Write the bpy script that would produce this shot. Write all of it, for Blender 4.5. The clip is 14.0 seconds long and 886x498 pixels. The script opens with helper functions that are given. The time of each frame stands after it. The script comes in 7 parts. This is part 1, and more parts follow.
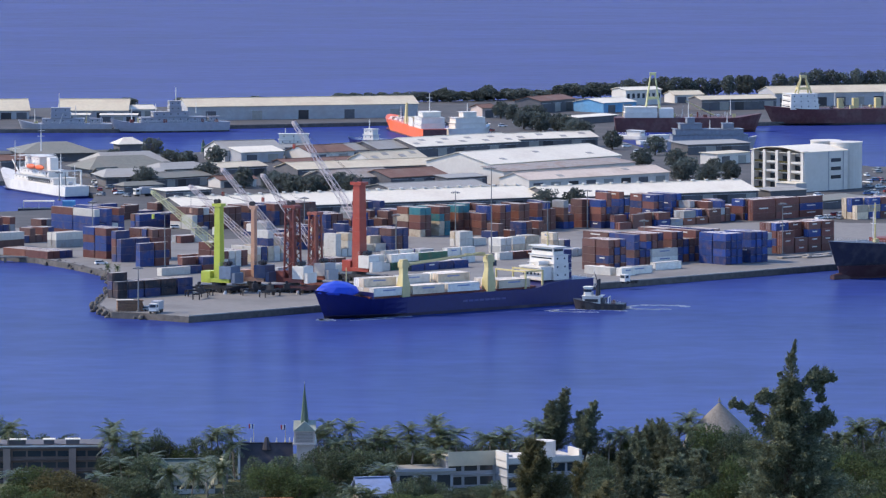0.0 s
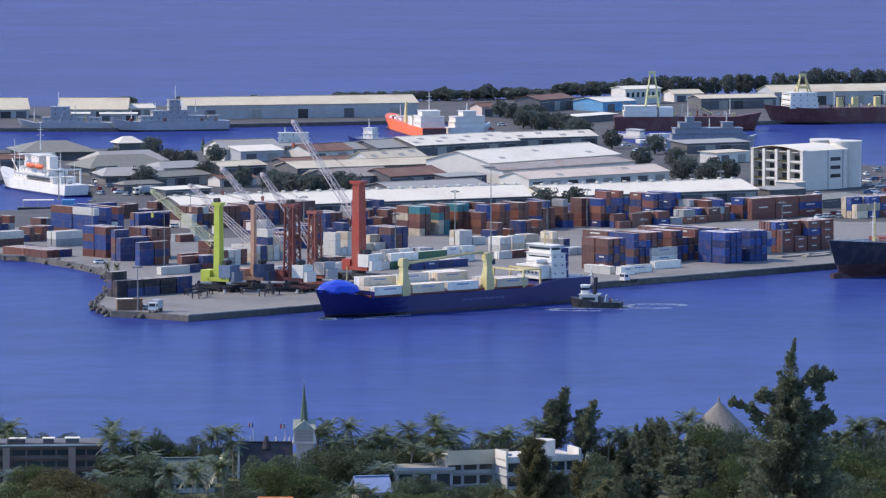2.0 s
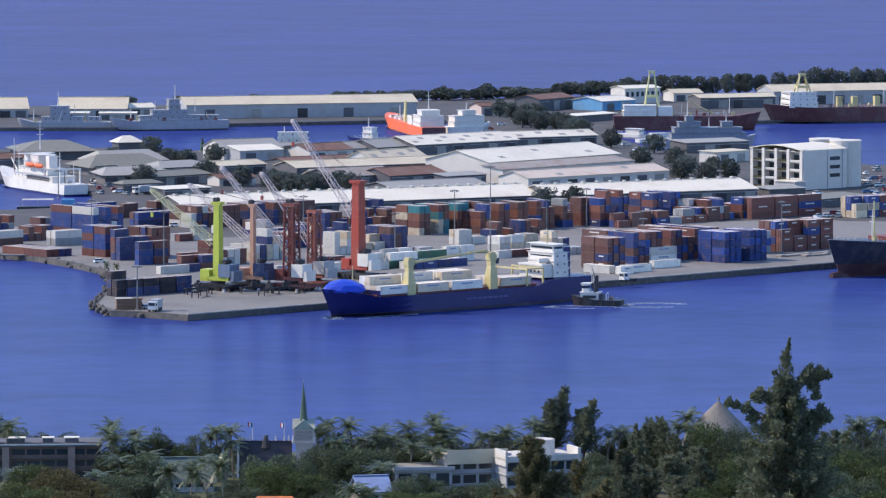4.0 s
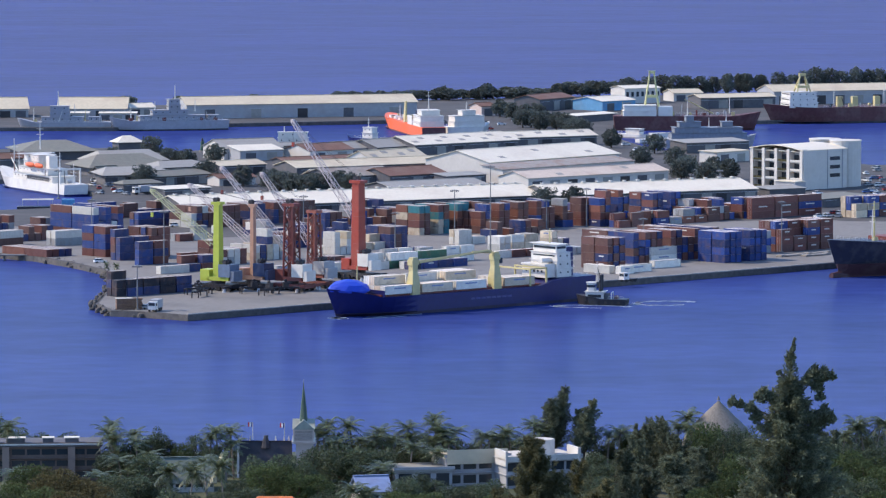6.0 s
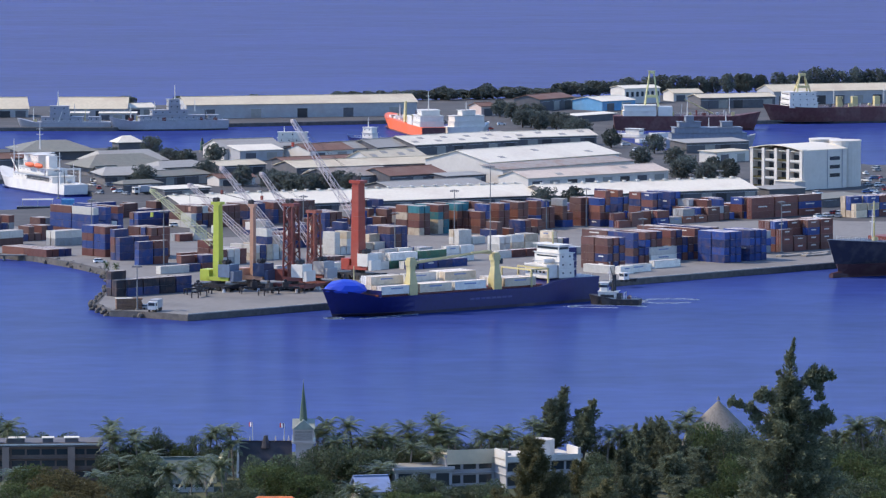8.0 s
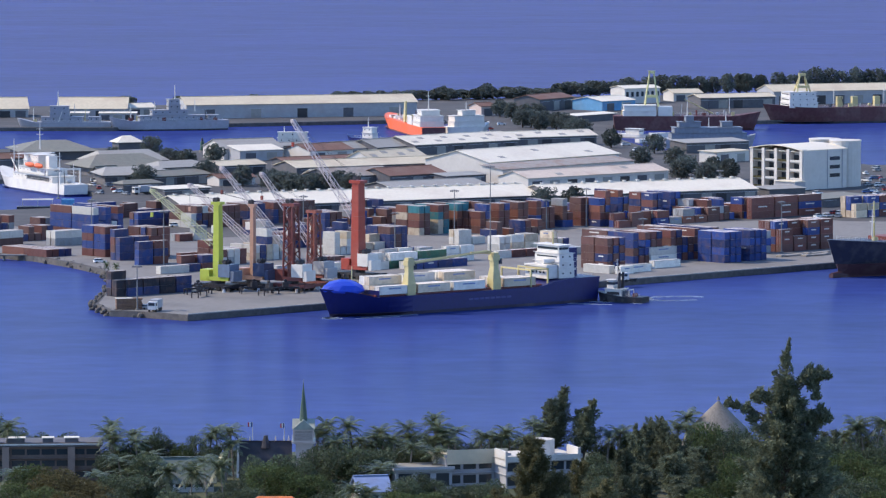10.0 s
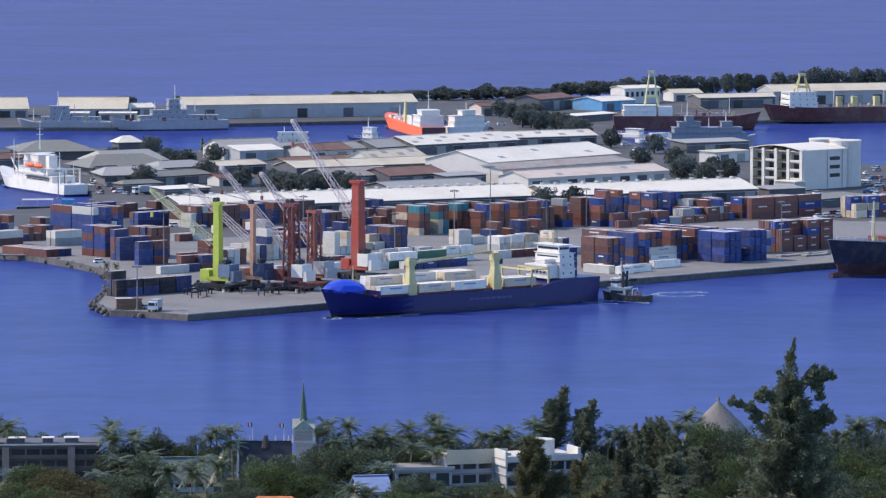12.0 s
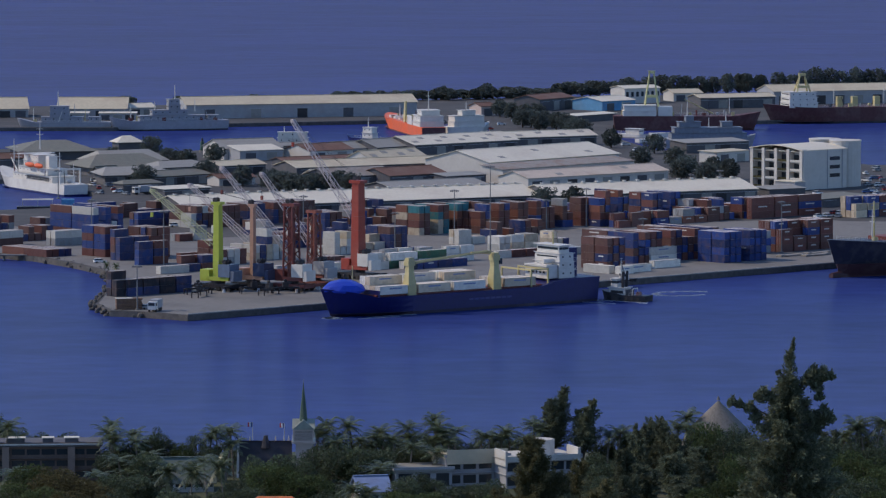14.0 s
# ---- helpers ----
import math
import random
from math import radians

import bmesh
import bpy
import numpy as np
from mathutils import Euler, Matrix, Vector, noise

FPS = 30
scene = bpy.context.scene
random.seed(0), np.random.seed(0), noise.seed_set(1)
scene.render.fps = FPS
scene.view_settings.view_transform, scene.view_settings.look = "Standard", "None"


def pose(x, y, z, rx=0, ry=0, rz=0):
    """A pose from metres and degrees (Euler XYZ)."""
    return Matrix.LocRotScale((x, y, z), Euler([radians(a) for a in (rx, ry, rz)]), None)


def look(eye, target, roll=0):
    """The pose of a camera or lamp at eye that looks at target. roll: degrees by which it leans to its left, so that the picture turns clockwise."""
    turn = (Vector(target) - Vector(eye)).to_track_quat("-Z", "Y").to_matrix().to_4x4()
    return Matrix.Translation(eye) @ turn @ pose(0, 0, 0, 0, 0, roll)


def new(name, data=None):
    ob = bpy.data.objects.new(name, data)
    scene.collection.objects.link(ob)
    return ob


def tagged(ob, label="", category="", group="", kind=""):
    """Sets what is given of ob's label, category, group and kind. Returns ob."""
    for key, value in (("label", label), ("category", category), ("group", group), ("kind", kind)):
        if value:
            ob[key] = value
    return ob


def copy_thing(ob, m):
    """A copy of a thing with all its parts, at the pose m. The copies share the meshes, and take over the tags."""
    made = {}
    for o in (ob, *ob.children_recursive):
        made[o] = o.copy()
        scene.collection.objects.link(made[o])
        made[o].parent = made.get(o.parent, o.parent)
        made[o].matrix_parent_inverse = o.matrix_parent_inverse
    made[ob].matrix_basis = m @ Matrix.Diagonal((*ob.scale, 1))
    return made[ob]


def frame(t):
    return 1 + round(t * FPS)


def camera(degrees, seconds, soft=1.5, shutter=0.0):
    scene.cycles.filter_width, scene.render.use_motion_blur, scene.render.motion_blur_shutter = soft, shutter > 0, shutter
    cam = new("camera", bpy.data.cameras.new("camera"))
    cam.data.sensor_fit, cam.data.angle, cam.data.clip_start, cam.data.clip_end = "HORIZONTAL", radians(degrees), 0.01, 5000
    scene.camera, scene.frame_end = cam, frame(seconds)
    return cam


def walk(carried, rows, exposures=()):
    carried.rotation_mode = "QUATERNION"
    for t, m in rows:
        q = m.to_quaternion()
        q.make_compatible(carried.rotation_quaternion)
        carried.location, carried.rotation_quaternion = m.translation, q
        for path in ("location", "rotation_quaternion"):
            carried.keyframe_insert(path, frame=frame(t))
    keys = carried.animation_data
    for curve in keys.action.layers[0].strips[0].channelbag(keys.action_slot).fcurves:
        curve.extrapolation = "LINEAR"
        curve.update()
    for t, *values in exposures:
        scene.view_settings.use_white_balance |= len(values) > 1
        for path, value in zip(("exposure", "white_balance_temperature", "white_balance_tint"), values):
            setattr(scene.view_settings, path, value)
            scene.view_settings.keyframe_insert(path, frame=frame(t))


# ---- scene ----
# camera on the hillside, a long lens over the harbour; it settles a little in the first seconds
EYE = (0.0, 0.0, 146.0)
TILT = 85.395
cam = camera(9.742, 14.0, soft=1.3)
CAM_ROWS = [(0.0, 0.019, 0.012), (0.5, 0.016, 0.011), (1.0, 0.0075, 0.009), (2.0, 0.007, 0.007), (2.5, 0.006, 0.004),
            (3.0, 0.0, 0.001), (5.5, 0.0, 0.002), (8.0, 0.0, 0.0), (14.0, 0.0, 0.0)]
walk(cam, [(t, pose(*EYE, TILT + up, 0, side)) for t, up, side in CAM_ROWS],
     exposures=[(0.0, 0.82, 5800, 16), (13.4, 0.82, 5800, 16), (13.6, 0.67, 5800, 16), (13.8, 0.3, 5800, 16), (14.0, -0.16, 5800, 16)])

# ---------------------------------------------------------------- light
SUN_EL, SUN_AZ = 43.0, 279.0      # degrees; azimuth clockwise from +Y
world = bpy.data.worlds.new("sky")
scene.world = world
world.use_nodes = True
wn = world.node_tree.nodes
sky = wn.new("ShaderNodeTexSky")
sky.sky_type = "NISHITA"
sky.sun_disc = False
sky.sun_elevation, sky.sun_rotation = radians(SUN_EL), radians(SUN_AZ)
sky.altitude, sky.air_density, sky.dust_density, sky.ozone_density = 100, 1.0, 0.3, 4.0
world.node_tree.links.new(sky.outputs[0], wn["Background"].inputs[0])
wn["Background"].inputs[1].default_value = 0.15
sun = new("sun", bpy.data.lights.new("sun", "SUN"))
sun.data.energy, sun.data.angle, sun.data.color = 2.95, radians(0.5), (1.0, 0.82, 0.55)
sx, sy, sz = (math.sin(radians(SUN_AZ)) * math.cos(radians(SUN_EL)), math.cos(radians(SUN_AZ)) * math.cos(radians(SUN_EL)), math.sin(radians(SUN_EL)))
sun.matrix_world = look((sx * 500, sy * 500 + 1500, sz * 500), (0, 1500, 0))

# ---------------------------------------------------------------- materials
MATS = {}


def mat(name, colour, rough=0.6, metal=0.0, vary=0.18, grain=1.5, stain=9.0, bump=0.15, dirt=(0.25, 0.2, 0.16), dirty=0.25, streak=1.0, per=0.0, spec=0.4):
    """Paint, metal, stone: a base colour with fine grain, larger stains and a little relief; per: variation from thing to thing."""
    if name in MATS:
        return MATS[name]
    m = bpy.data.materials.new(name)
    m.use_nodes = True
    n, l = m.node_tree.nodes, m.node_tree.links
    b = n["Principled BSDF"]
    b.inputs["Roughness"].default_value, b.inputs["Metallic"].default_value = rough, metal
    b.inputs["Specular IOR Level"].default_value = spec
    co = n.new("ShaderNodeTexCoord")
    mp = n.new("ShaderNodeMapping")
    mp.inputs["Scale"].default_value = (1, 1, streak)
    l.new(co.outputs["Object"], mp.inputs[0])
    fine, big = n.new("ShaderNodeTexNoise"), n.new("ShaderNodeTexNoise")
    fine.inputs["Scale"].default_value, big.inputs["Scale"].default_value = 1 / grain, 1 / stain
    fine.inputs["Detail"].default_value, big.inputs["Detail"].default_value = 4, 5
    info = n.new("ShaderNodeObjectInfo")
    add = n.new("ShaderNodeVectorMath")
    l.new(mp.outputs[0], add.inputs[0])
    off = n.new("ShaderNodeMath")
    off.operation = "MULTIPLY"
    off.inputs[1].default_value = 97.0
    l.new(info.outputs["Random"], off.inputs[0])
    l.new(off.outputs[0], add.inputs[1])
    l.new(add.outputs[0], fine.inputs[0])
    l.new(add.outputs[0], big.inputs[0])
    val = n.new("ShaderNodeMapRange")
    val.inputs["From Min"].default_value, val.inputs["From Max"].default_value = 0.25, 0.75
    val.inputs["To Min"].default_value, val.inputs["To Max"].default_value = 1 - vary, 1 + vary
    l.new(fine.outputs[0], val.inputs[0])
    rnd = n.new("ShaderNodeMapRange")
    rnd.inputs["To Min"].default_value, rnd.inputs["To Max"].default_value = 1 - per, 1 + per
    l.new(info.outputs["Random"], rnd.inputs[0])
    mul = n.new("ShaderNodeMath")
    mul.operation = "MULTIPLY"
    l.new(val.outputs[0], mul.inputs[0])
    l.new(rnd.outputs[0], mul.inputs[1])
    hs = n.new("ShaderNodeHueSaturation")
    hs.inputs["Color"].default_value = (*colour, 1)
    l.new(mul.outputs[0], hs.inputs["Value"])
    mix = n.new("ShaderNodeMix")
    mix.data_type = "RGBA"
    msk = n.new("ShaderNodeMapRange")
    msk.inputs["From Min"].default_value, msk.inputs["From Max"].default_value = 0.48, 0.72
    msk.inputs["To Max"].default_value = dirty
    l.new(big.outputs[0], msk.inputs[0])
    l.new(msk.outputs[0], mix.inputs["Factor"])
    l.new(hs.outputs[0], mix.inputs["A"])
    mix.inputs["B"].default_value = (*dirt, 1)
    l.new(mix.outputs["Result"], b.inputs["Base Color"])
    if bump:
        bp = n.new("ShaderNodeBump")
        bp.inputs["Strength"].default_value, bp.inputs["Distance"].default_value = bump, 0.1
        l.new(fine.outputs[0], bp.inputs["Height"])
        l.new(bp.outputs[0], b.inputs["Normal"])
    MATS[name] = m
    return m


def water_mat():
    """Rippled sea: blue body colour, tinted bluer and deeper beyond the sea wall for distance haze, with a soft gloss
    on the ripples.
    """
    m = bpy.data.materials.new("sea_water")
    m.use_nodes = True
    n, l = m.node_tree.nodes, m.node_tree.links
    n.remove(n["Principled BSDF"])
    geo = n.new("ShaderNodeNewGeometry")

    def streaks(scale, stretch, detail, turn):
        mp, tx = n.new("ShaderNodeMapping"), n.new("ShaderNodeTexNoise")
        mp.inputs["Scale"].default_value = (stretch, 1.0, 1.0)
        mp.inputs["Rotation"].default_value = (0, 0, radians(turn))
        l.new(geo.outputs["Position"], mp.inputs[0])
        tx.inputs["Scale"].default_value, tx.inputs["Detail"].default_value = scale, detail
        l.new(mp.outputs[0], tx.inputs[0])
        return tx.outputs[0]

    def maths(op, a, b):
        k = n.new("ShaderNodeMath")
        k.operation = op
        for i, v in enumerate((a, b)):
            if isinstance(v, float):
                k.inputs[i].default_value = v
            else:
                l.new(v, k.inputs[i])
        return k.outputs[0]

    broad, mid, fine = streaks(0.012, 0.5, 4, 8), streaks(0.05, 0.45, 5, 4), streaks(0.14, 0.75, 4, -5)
    mix = maths("ADD", maths("MULTIPLY", broad, 0.35), maths("ADD", maths("MULTIPLY", mid, 0.33), maths("MULTIPLY", fine, 0.32)))
    shade = n.new("ShaderNodeMapRange")
    shade.inputs["From Min"].default_value, shade.inputs["From Max"].default_value = 0.33, 0.67
    shade.inputs["To Min"].default_value, shade.inputs["To Max"].default_value = 0.7, 1.24
    l.new(mix, shade.inputs[0])
    sep = n.new("ShaderNodeSeparateXYZ")
    l.new(geo.outputs["Position"], sep.inputs[0])
    # distance haze put into the body colour: a purple-blue tint growing with Y
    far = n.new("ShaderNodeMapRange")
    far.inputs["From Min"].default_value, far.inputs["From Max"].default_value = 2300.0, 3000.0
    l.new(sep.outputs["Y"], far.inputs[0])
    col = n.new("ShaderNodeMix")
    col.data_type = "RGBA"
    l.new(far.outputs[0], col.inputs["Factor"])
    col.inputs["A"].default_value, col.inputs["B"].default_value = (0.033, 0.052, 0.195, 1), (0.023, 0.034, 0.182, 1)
    hs = n.new("ShaderNodeHueSaturation")
    l.new(col.outputs["Result"], hs.inputs["Color"])
    l.new(shade.outputs[0], hs.inputs["Value"])
    bp = n.new("ShaderNodeBump")
    bp.inputs["Strength"].default_value, bp.inputs["Distance"].default_value = 0.22, 0.5
    l.new(maths("ADD", fine, streaks(1.2, 1.0, 3, 0)), bp.inputs["Height"])
    df, gl, ms = n.new("ShaderNodeBsdfDiffuse"), n.new("ShaderNodeBsdfGlossy"), n.new("ShaderNodeMixShader")
    gl.inputs["Roughness"].default_value = 0.1
    l.new(hs.outputs[0], df.inputs[0])
    l.new(bp.outputs[0], gl.inputs["Normal"])
    ms.inputs[0].default_value = 0.13
    l.new(df.outputs[0], ms.inputs[1])
    l.new(gl.outputs[0], ms.inputs[2])
    l.new(ms.outputs[0], n["Material Output"].inputs[0])
    return m


def leaf_mat(name, dark, light, rough=0.75, gloss=0.12):
    m = bpy.data.materials.new(name)
    m.use_nodes = True
    n, l = m.node_tree.nodes, m.node_tree.links
    b = n["Principled BSDF"]
    b.inputs["Roughness"].default_value = rough
    b.inputs["Specular IOR Level"].default_value = gloss
    geo, info = n.new("ShaderNodeNewGeometry"), n.new("ShaderNodeObjectInfo")
    mix = n.new("ShaderNodeMix")
    mix.data_type = "RGBA"
    l.new(geo.outputs["Random Per Island"], mix.inputs["Factor"])
    mix.inputs["A"].default_value, mix.inputs["B"].default_value = (*dark, 1), (*light, 1)
    hs = n.new("ShaderNodeHueSaturation")
    mr = n.new("ShaderNodeMapRange")
    mr.inputs["To Min"].default_value, mr.inputs["To Max"].default_value = 0.75, 1.25
    l.new(info.outputs["Random"], mr.inputs[0])
    l.new(mr.outputs[0], hs.inputs["Value"])
    l.new(mix.outputs["Result"], hs.inputs["Color"])
    l.new(hs.outputs[0], b.inputs["Base Color"])
    tr = n.new("ShaderNodeBsdfTranslucent")
    l.new(hs.outputs[0], tr.inputs[0])
    ms = n.new("ShaderNodeMixShader")
    ms.inputs[0].default_value = 0.32
    l.new(b.outputs[0], ms.inputs[1])
    l.new(tr.outputs[0], ms.inputs[2])
    l.new(ms.outputs[0], n["Material Output"].inputs[0])
    return m


SEA = water_mat()
FOAM = mat("foam", (0.45, 0.52, 0.62), 0.8, vary=0.2, grain=0.6)
CONCRETE = mat("quay_concrete", (0.185, 0.175, 0.162), 0.85, vary=0.12, grain=2, stain=22, dirty=0.45, dirt=(0.085, 0.08, 0.075))
ASPHALT = mat("yard_asphalt", (0.062, 0.06, 0.06), 0.9, vary=0.25, grain=3, stain=14, dirty=0.55, dirt=(0.115, 0.105, 0.095))
QUAYWALL = mat("quay_wall", (0.09, 0.085, 0.08), 0.9, vary=0.3, grain=1.5, stain=6)
EARTH = mat("town_earth", (0.06, 0.07, 0.035), 0.95, vary=0.4, grain=3, stain=20)
ROCK = mat("rock", (0.13, 0.12, 0.105), 0.9, vary=0.35, grain=0.7, stain=3, per=0.3)
WHITE = mat("white_paint", (0.66, 0.63, 0.57), 0.5, vary=0.06, dirty=0.2, stain=5)
WHITE_ROOF = mat("white_roof_sheet", (0.69, 0.63, 0.5), 0.55, vary=0.08, grain=1.2, stain=14, dirty=0.35, dirt=(0.45, 0.36, 0.27), streak=0.3)
CREAM_ROOF = mat("cream_roof_sheet", (0.55, 0.48, 0.34), 0.6, vary=0.1, stain=12, dirty=0.35, dirt=(0.35, 0.25, 0.17))
GREY_ROOF = mat("grey_roof_sheet", (0.29, 0.28, 0.25), 0.6, vary=0.12, stain=10, dirty=0.35)
GREEN_ROOF = mat("grey_green_roof", (0.17, 0.17, 0.14), 0.7, vary=0.14, stain=8, dirty=0.3)
BROWN_ROOF = mat("brown_roof", (0.17, 0.09, 0.06), 0.7, vary=0.18, stain=8, dirty=0.3)
RUST_ROOF = mat("rusty_roof", (0.28, 0.25, 0.22), 0.75, vary=0.2, stain=5, dirty=0.6, dirt=(0.22, 0.11, 0.06))
ORANGE_ROOF = mat("orange_tile_roof", (0.55, 0.16, 0.05), 0.7, vary=0.2, stain=4, dirty=0.3)
WALL_GREY = mat("grey_wall", (0.36, 0.36, 0.37), 0.75, vary=0.1, stain=6, dirty=0.35)
WALL_WHITE = mat("white_wall", (0.57, 0.54, 0.49), 0.7, vary=0.06, stain=6, dirty=0.25, dirt=(0.4, 0.36, 0.3))
WALL_DARK = mat("dark_wall", (0.1, 0.1, 0.11), 0.8, vary=0.15, stain=5)
WALL_BLUE = mat("blue_wall", (0.12, 0.3, 0.5), 0.7, vary=0.1)
WALL_PINK = mat("pale_pink_wall", (0.6, 0.48, 0.42), 0.75, vary=0.06, stain=5)
DARK = mat("dark_opening", (0.025, 0.025, 0.03), 0.5, vary=0.1, dirty=0.1)
GLASS = mat("window_glass", (0.03, 0.04, 0.05), 0.12, vary=0.05, dirty=0.05, bump=0.0, spec=0.6)
STEEL = mat("galvanised_steel", (0.42, 0.43, 0.44), 0.5, 0.4, vary=0.1)
RUBBER = mat("black_rubber", (0.02, 0.02, 0.02), 0.8)
BLACK = mat("black_paint", (0.018, 0.018, 0.024), 0.5, vary=0.2, dirty=0.2, stain=4)
LIME = mat("lime_paint", (0.43, 0.48, 0.06), 0.45, vary=0.08, dirty=0.15)
AMBER = mat("faded_orange_paint", (0.47, 0.27, 0.18), 0.5, vary=0.12, dirty=0.25)
RED = mat("red_paint", (0.33, 0.05, 0.028), 0.5, vary=0.12, dirty=0.2)
MAROON = mat("dull_red_paint", (0.17, 0.045, 0.036), 0.6, vary=0.2, dirty=0.3)
SHIP_BLUE = mat("ship_blue_paint", (0.008, 0.011, 0.095), 0.4, vary=0.12, stain=8, dirty=0.2, dirt=(0.03, 0.03, 0.1))
TARP = mat("blue_tarpaulin", (0.022, 0.06, 0.48), 0.5, vary=0.1, dirty=0.1)
BUFF = mat("buff_paint", (0.5, 0.43, 0.2), 0.5, vary=0.08, dirty=0.2)
ORANGE = mat("orange_paint", (0.75, 0.13, 0.03), 0.5, vary=0.1, dirty=0.2)
SHIP_RED = mat("red_lead_paint", (0.095, 0.034, 0.034), 0.65, vary=0.2, stain=6)
NAVY_GREY = mat("naval_grey_paint", (0.29, 0.295, 0.32), 0.6, vary=0.1)
TIMBER = mat("bark", (0.1, 0.075, 0.055), 0.9, vary=0.3, grain=0.3, stain=2)
PALM_TRUNK = mat("palm_trunk", (0.22, 0.19, 0.16), 0.9, vary=0.25, grain=0.3, stain=2)
THATCH = mat("thatch", (0.17, 0.155, 0.135), 0.95, vary=0.25, grain=0.4, stain=3, streak=0.3)
SPIRE_GREEN = mat("green_copper", (0.035, 0.085, 0.062), 0.6, vary=0.12)
LEAF_PALM = leaf_mat("palm_leaf", (0.03, 0.048, 0.026), (0.165, 0.195, 0.1), 0.36, 0.4)
LEAF_BROAD = leaf_mat("broad_leaf", (0.034, 0.05, 0.034), (0.115, 0.145, 0.075), 0.6, 0.25)
LEAF_PINE = leaf_mat("casuarina_needles", (0.072, 0.088, 0.06), (0.19, 0.205, 0.125), 0.8)
LEAF_OLIVE = leaf_mat("olive_leaf", (0.07, 0.062, 0.03), (0.13, 0.115, 0.05))
LEAF_GREEN = leaf_mat("fresh_leaf", (0.046, 0.066, 0.026), (0.1, 0.128, 0.05))
LEAF_RUSSET = leaf_mat("russet_needles", (0.085, 0.086, 0.045), (0.18, 0.17, 0.085), 0.8)
# leaves of the distant trees: haze put into the colour, paler and bluer
LEAF_HAZED = leaf_mat("hazed_leaf", (0.085, 0.1, 0.095), (0.125, 0.145, 0.125))


# ---------------------------------------------------------------- mesh helpers
def part(name, bm, material, parent, label=""):
    """One mesh object under a thing or under a part."""
    me = bpy.data.meshes.new(name)
    bm.to_mesh(me)
    bm.free()
    me.materials.append(material)
    ob = new(name, me)
    ob.parent = parent
    return tagged(ob, label)


def thing(name, m, label, category, group="", kind=""):
    ob = new(name)
    ob.empty_display_size = 0.5
    ob.matrix_basis = m
    return tagged(ob, label, category, group, kind)


def box(bm, x0, x1, y0, y1, z0, z1):
    v = [bm.verts.new((x, y, z)) for z in (z0, z1) for x, y in ((x0, y0), (x1, y0), (x1, y1), (x0, y1))]
    for f in ((0, 3, 2, 1), (4, 5, 6, 7), (0, 1, 5, 4), (1, 2, 6, 5), (2, 3, 7, 6), (3, 0, 4, 7)):
        bm.faces.new([v[i] for i in f])
    return bm


def B(*boxes):
    bm = bmesh.new()
    for b in boxes:
        box(bm, *b)
    return bm


def prism(bm, pts, z0, z1):
    """A polygon in plan, stretched upward; pts anticlockwise; z1 may be a list, one height a corner."""
    tops = z1 if isinstance(z1, (list, tuple)) else [z1] * len(pts)
    lo = [bm.verts.new((x, y, z0)) for x, y in pts]
    hi = [bm.verts.new((x, y, z)) for (x, y), z in zip(pts, tops)]
    n = len(pts)
    bm.faces.new(hi)
    bm.faces.new(lo[::-1])
    for i in range(n):
        j = (i + 1) % n
        bm.faces.new((lo[i], lo[j], hi[j], hi[i]))
    return bm


def tube(bm, p, q, r0, r1=None, n=8):
    p, q = Vector(p), Vector(q)
    r1 = r0 if r1 is None else r1
    d = (q - p).normalized()
    a = d.orthogonal().normalized()
    c = d.cross(a)
    rings = []
    for o, r in ((p, r0), (q, r1)):
        rings.append([bm.verts.new(o + a * (r * math.cos(k * math.tau / n)) + c * (r * math.sin(k * math.tau / n))) for k in range(n)])
    for k in range(n):
        j = (k + 1) % n
        bm.faces.new((rings[0][k], rings[0][j], rings[1][j], rings[1][k]))
    bm.faces.new(rings[0][::-1])
    bm.faces.new(rings[1])
    return bm


def slab(bm, pts, thick):
    """A flat plate given by its upper corners, anticlockwise from above."""
    nrm = (Vector(pts[1]) - Vector(pts[0])).cross(Vector(pts[2]) - Vector(pts[0])).normalized()
    hi = [bm.verts.new(p) for p in pts]
    lo = [bm.verts.new(Vector(p) - nrm * thick) for p in pts]
    n = len(pts)
    bm.faces.new(hi)
    bm.faces.new(lo[::-1])
    for i in range(n):
        j = (i + 1) % n
        bm.faces.new((lo[i], lo[j], hi[j], hi[i]))
    return bm


def lattice(bm, p, q, w0, w1, bays, r=0.09, n=4):
    """A square lattice girder from p to q: four chords and zigzag bracing."""
    p, q = Vector(p), Vector(q)
    d = (q - p).normalized()
    a = d.cross(Vector((0, 0, 1)))
    a = a.normalized() if a.length > 0.1 else Vector((1, 0, 0))
    c = d.cross(a)
    cor = lambda t, i, j: p.lerp(q, t) + (a * i + c * j) * (w0 + (w1 - w0) * t) / 2
    ring = ((1, 1), (1, -1), (-1, -1), (-1, 1))
    for i, j in ring:
        tube(bm, cor(0, i, j), cor(1, i, j), r, r, n)
    for k in range(bays):
        for e in range(4):
            s0, s1 = ring[e], ring[(e + 1) % 4]
            if k % 2:
                s0, s1 = s1, s0
            tube(bm, cor(k / bays, *s0), cor((k + 1) / bays, *s1), r * 0.6, r * 0.6, 3)
    return bm


def at(p, z=0.0, turn=0.0):
    return pose(p[0], p[1], z, 0, 0, turn)


# ---------------------------------------------------------------- setting: sea, land
QUAY = 1.8
QUAY_TURN = 42.07
CORNER = (-76.2, 1544.6)


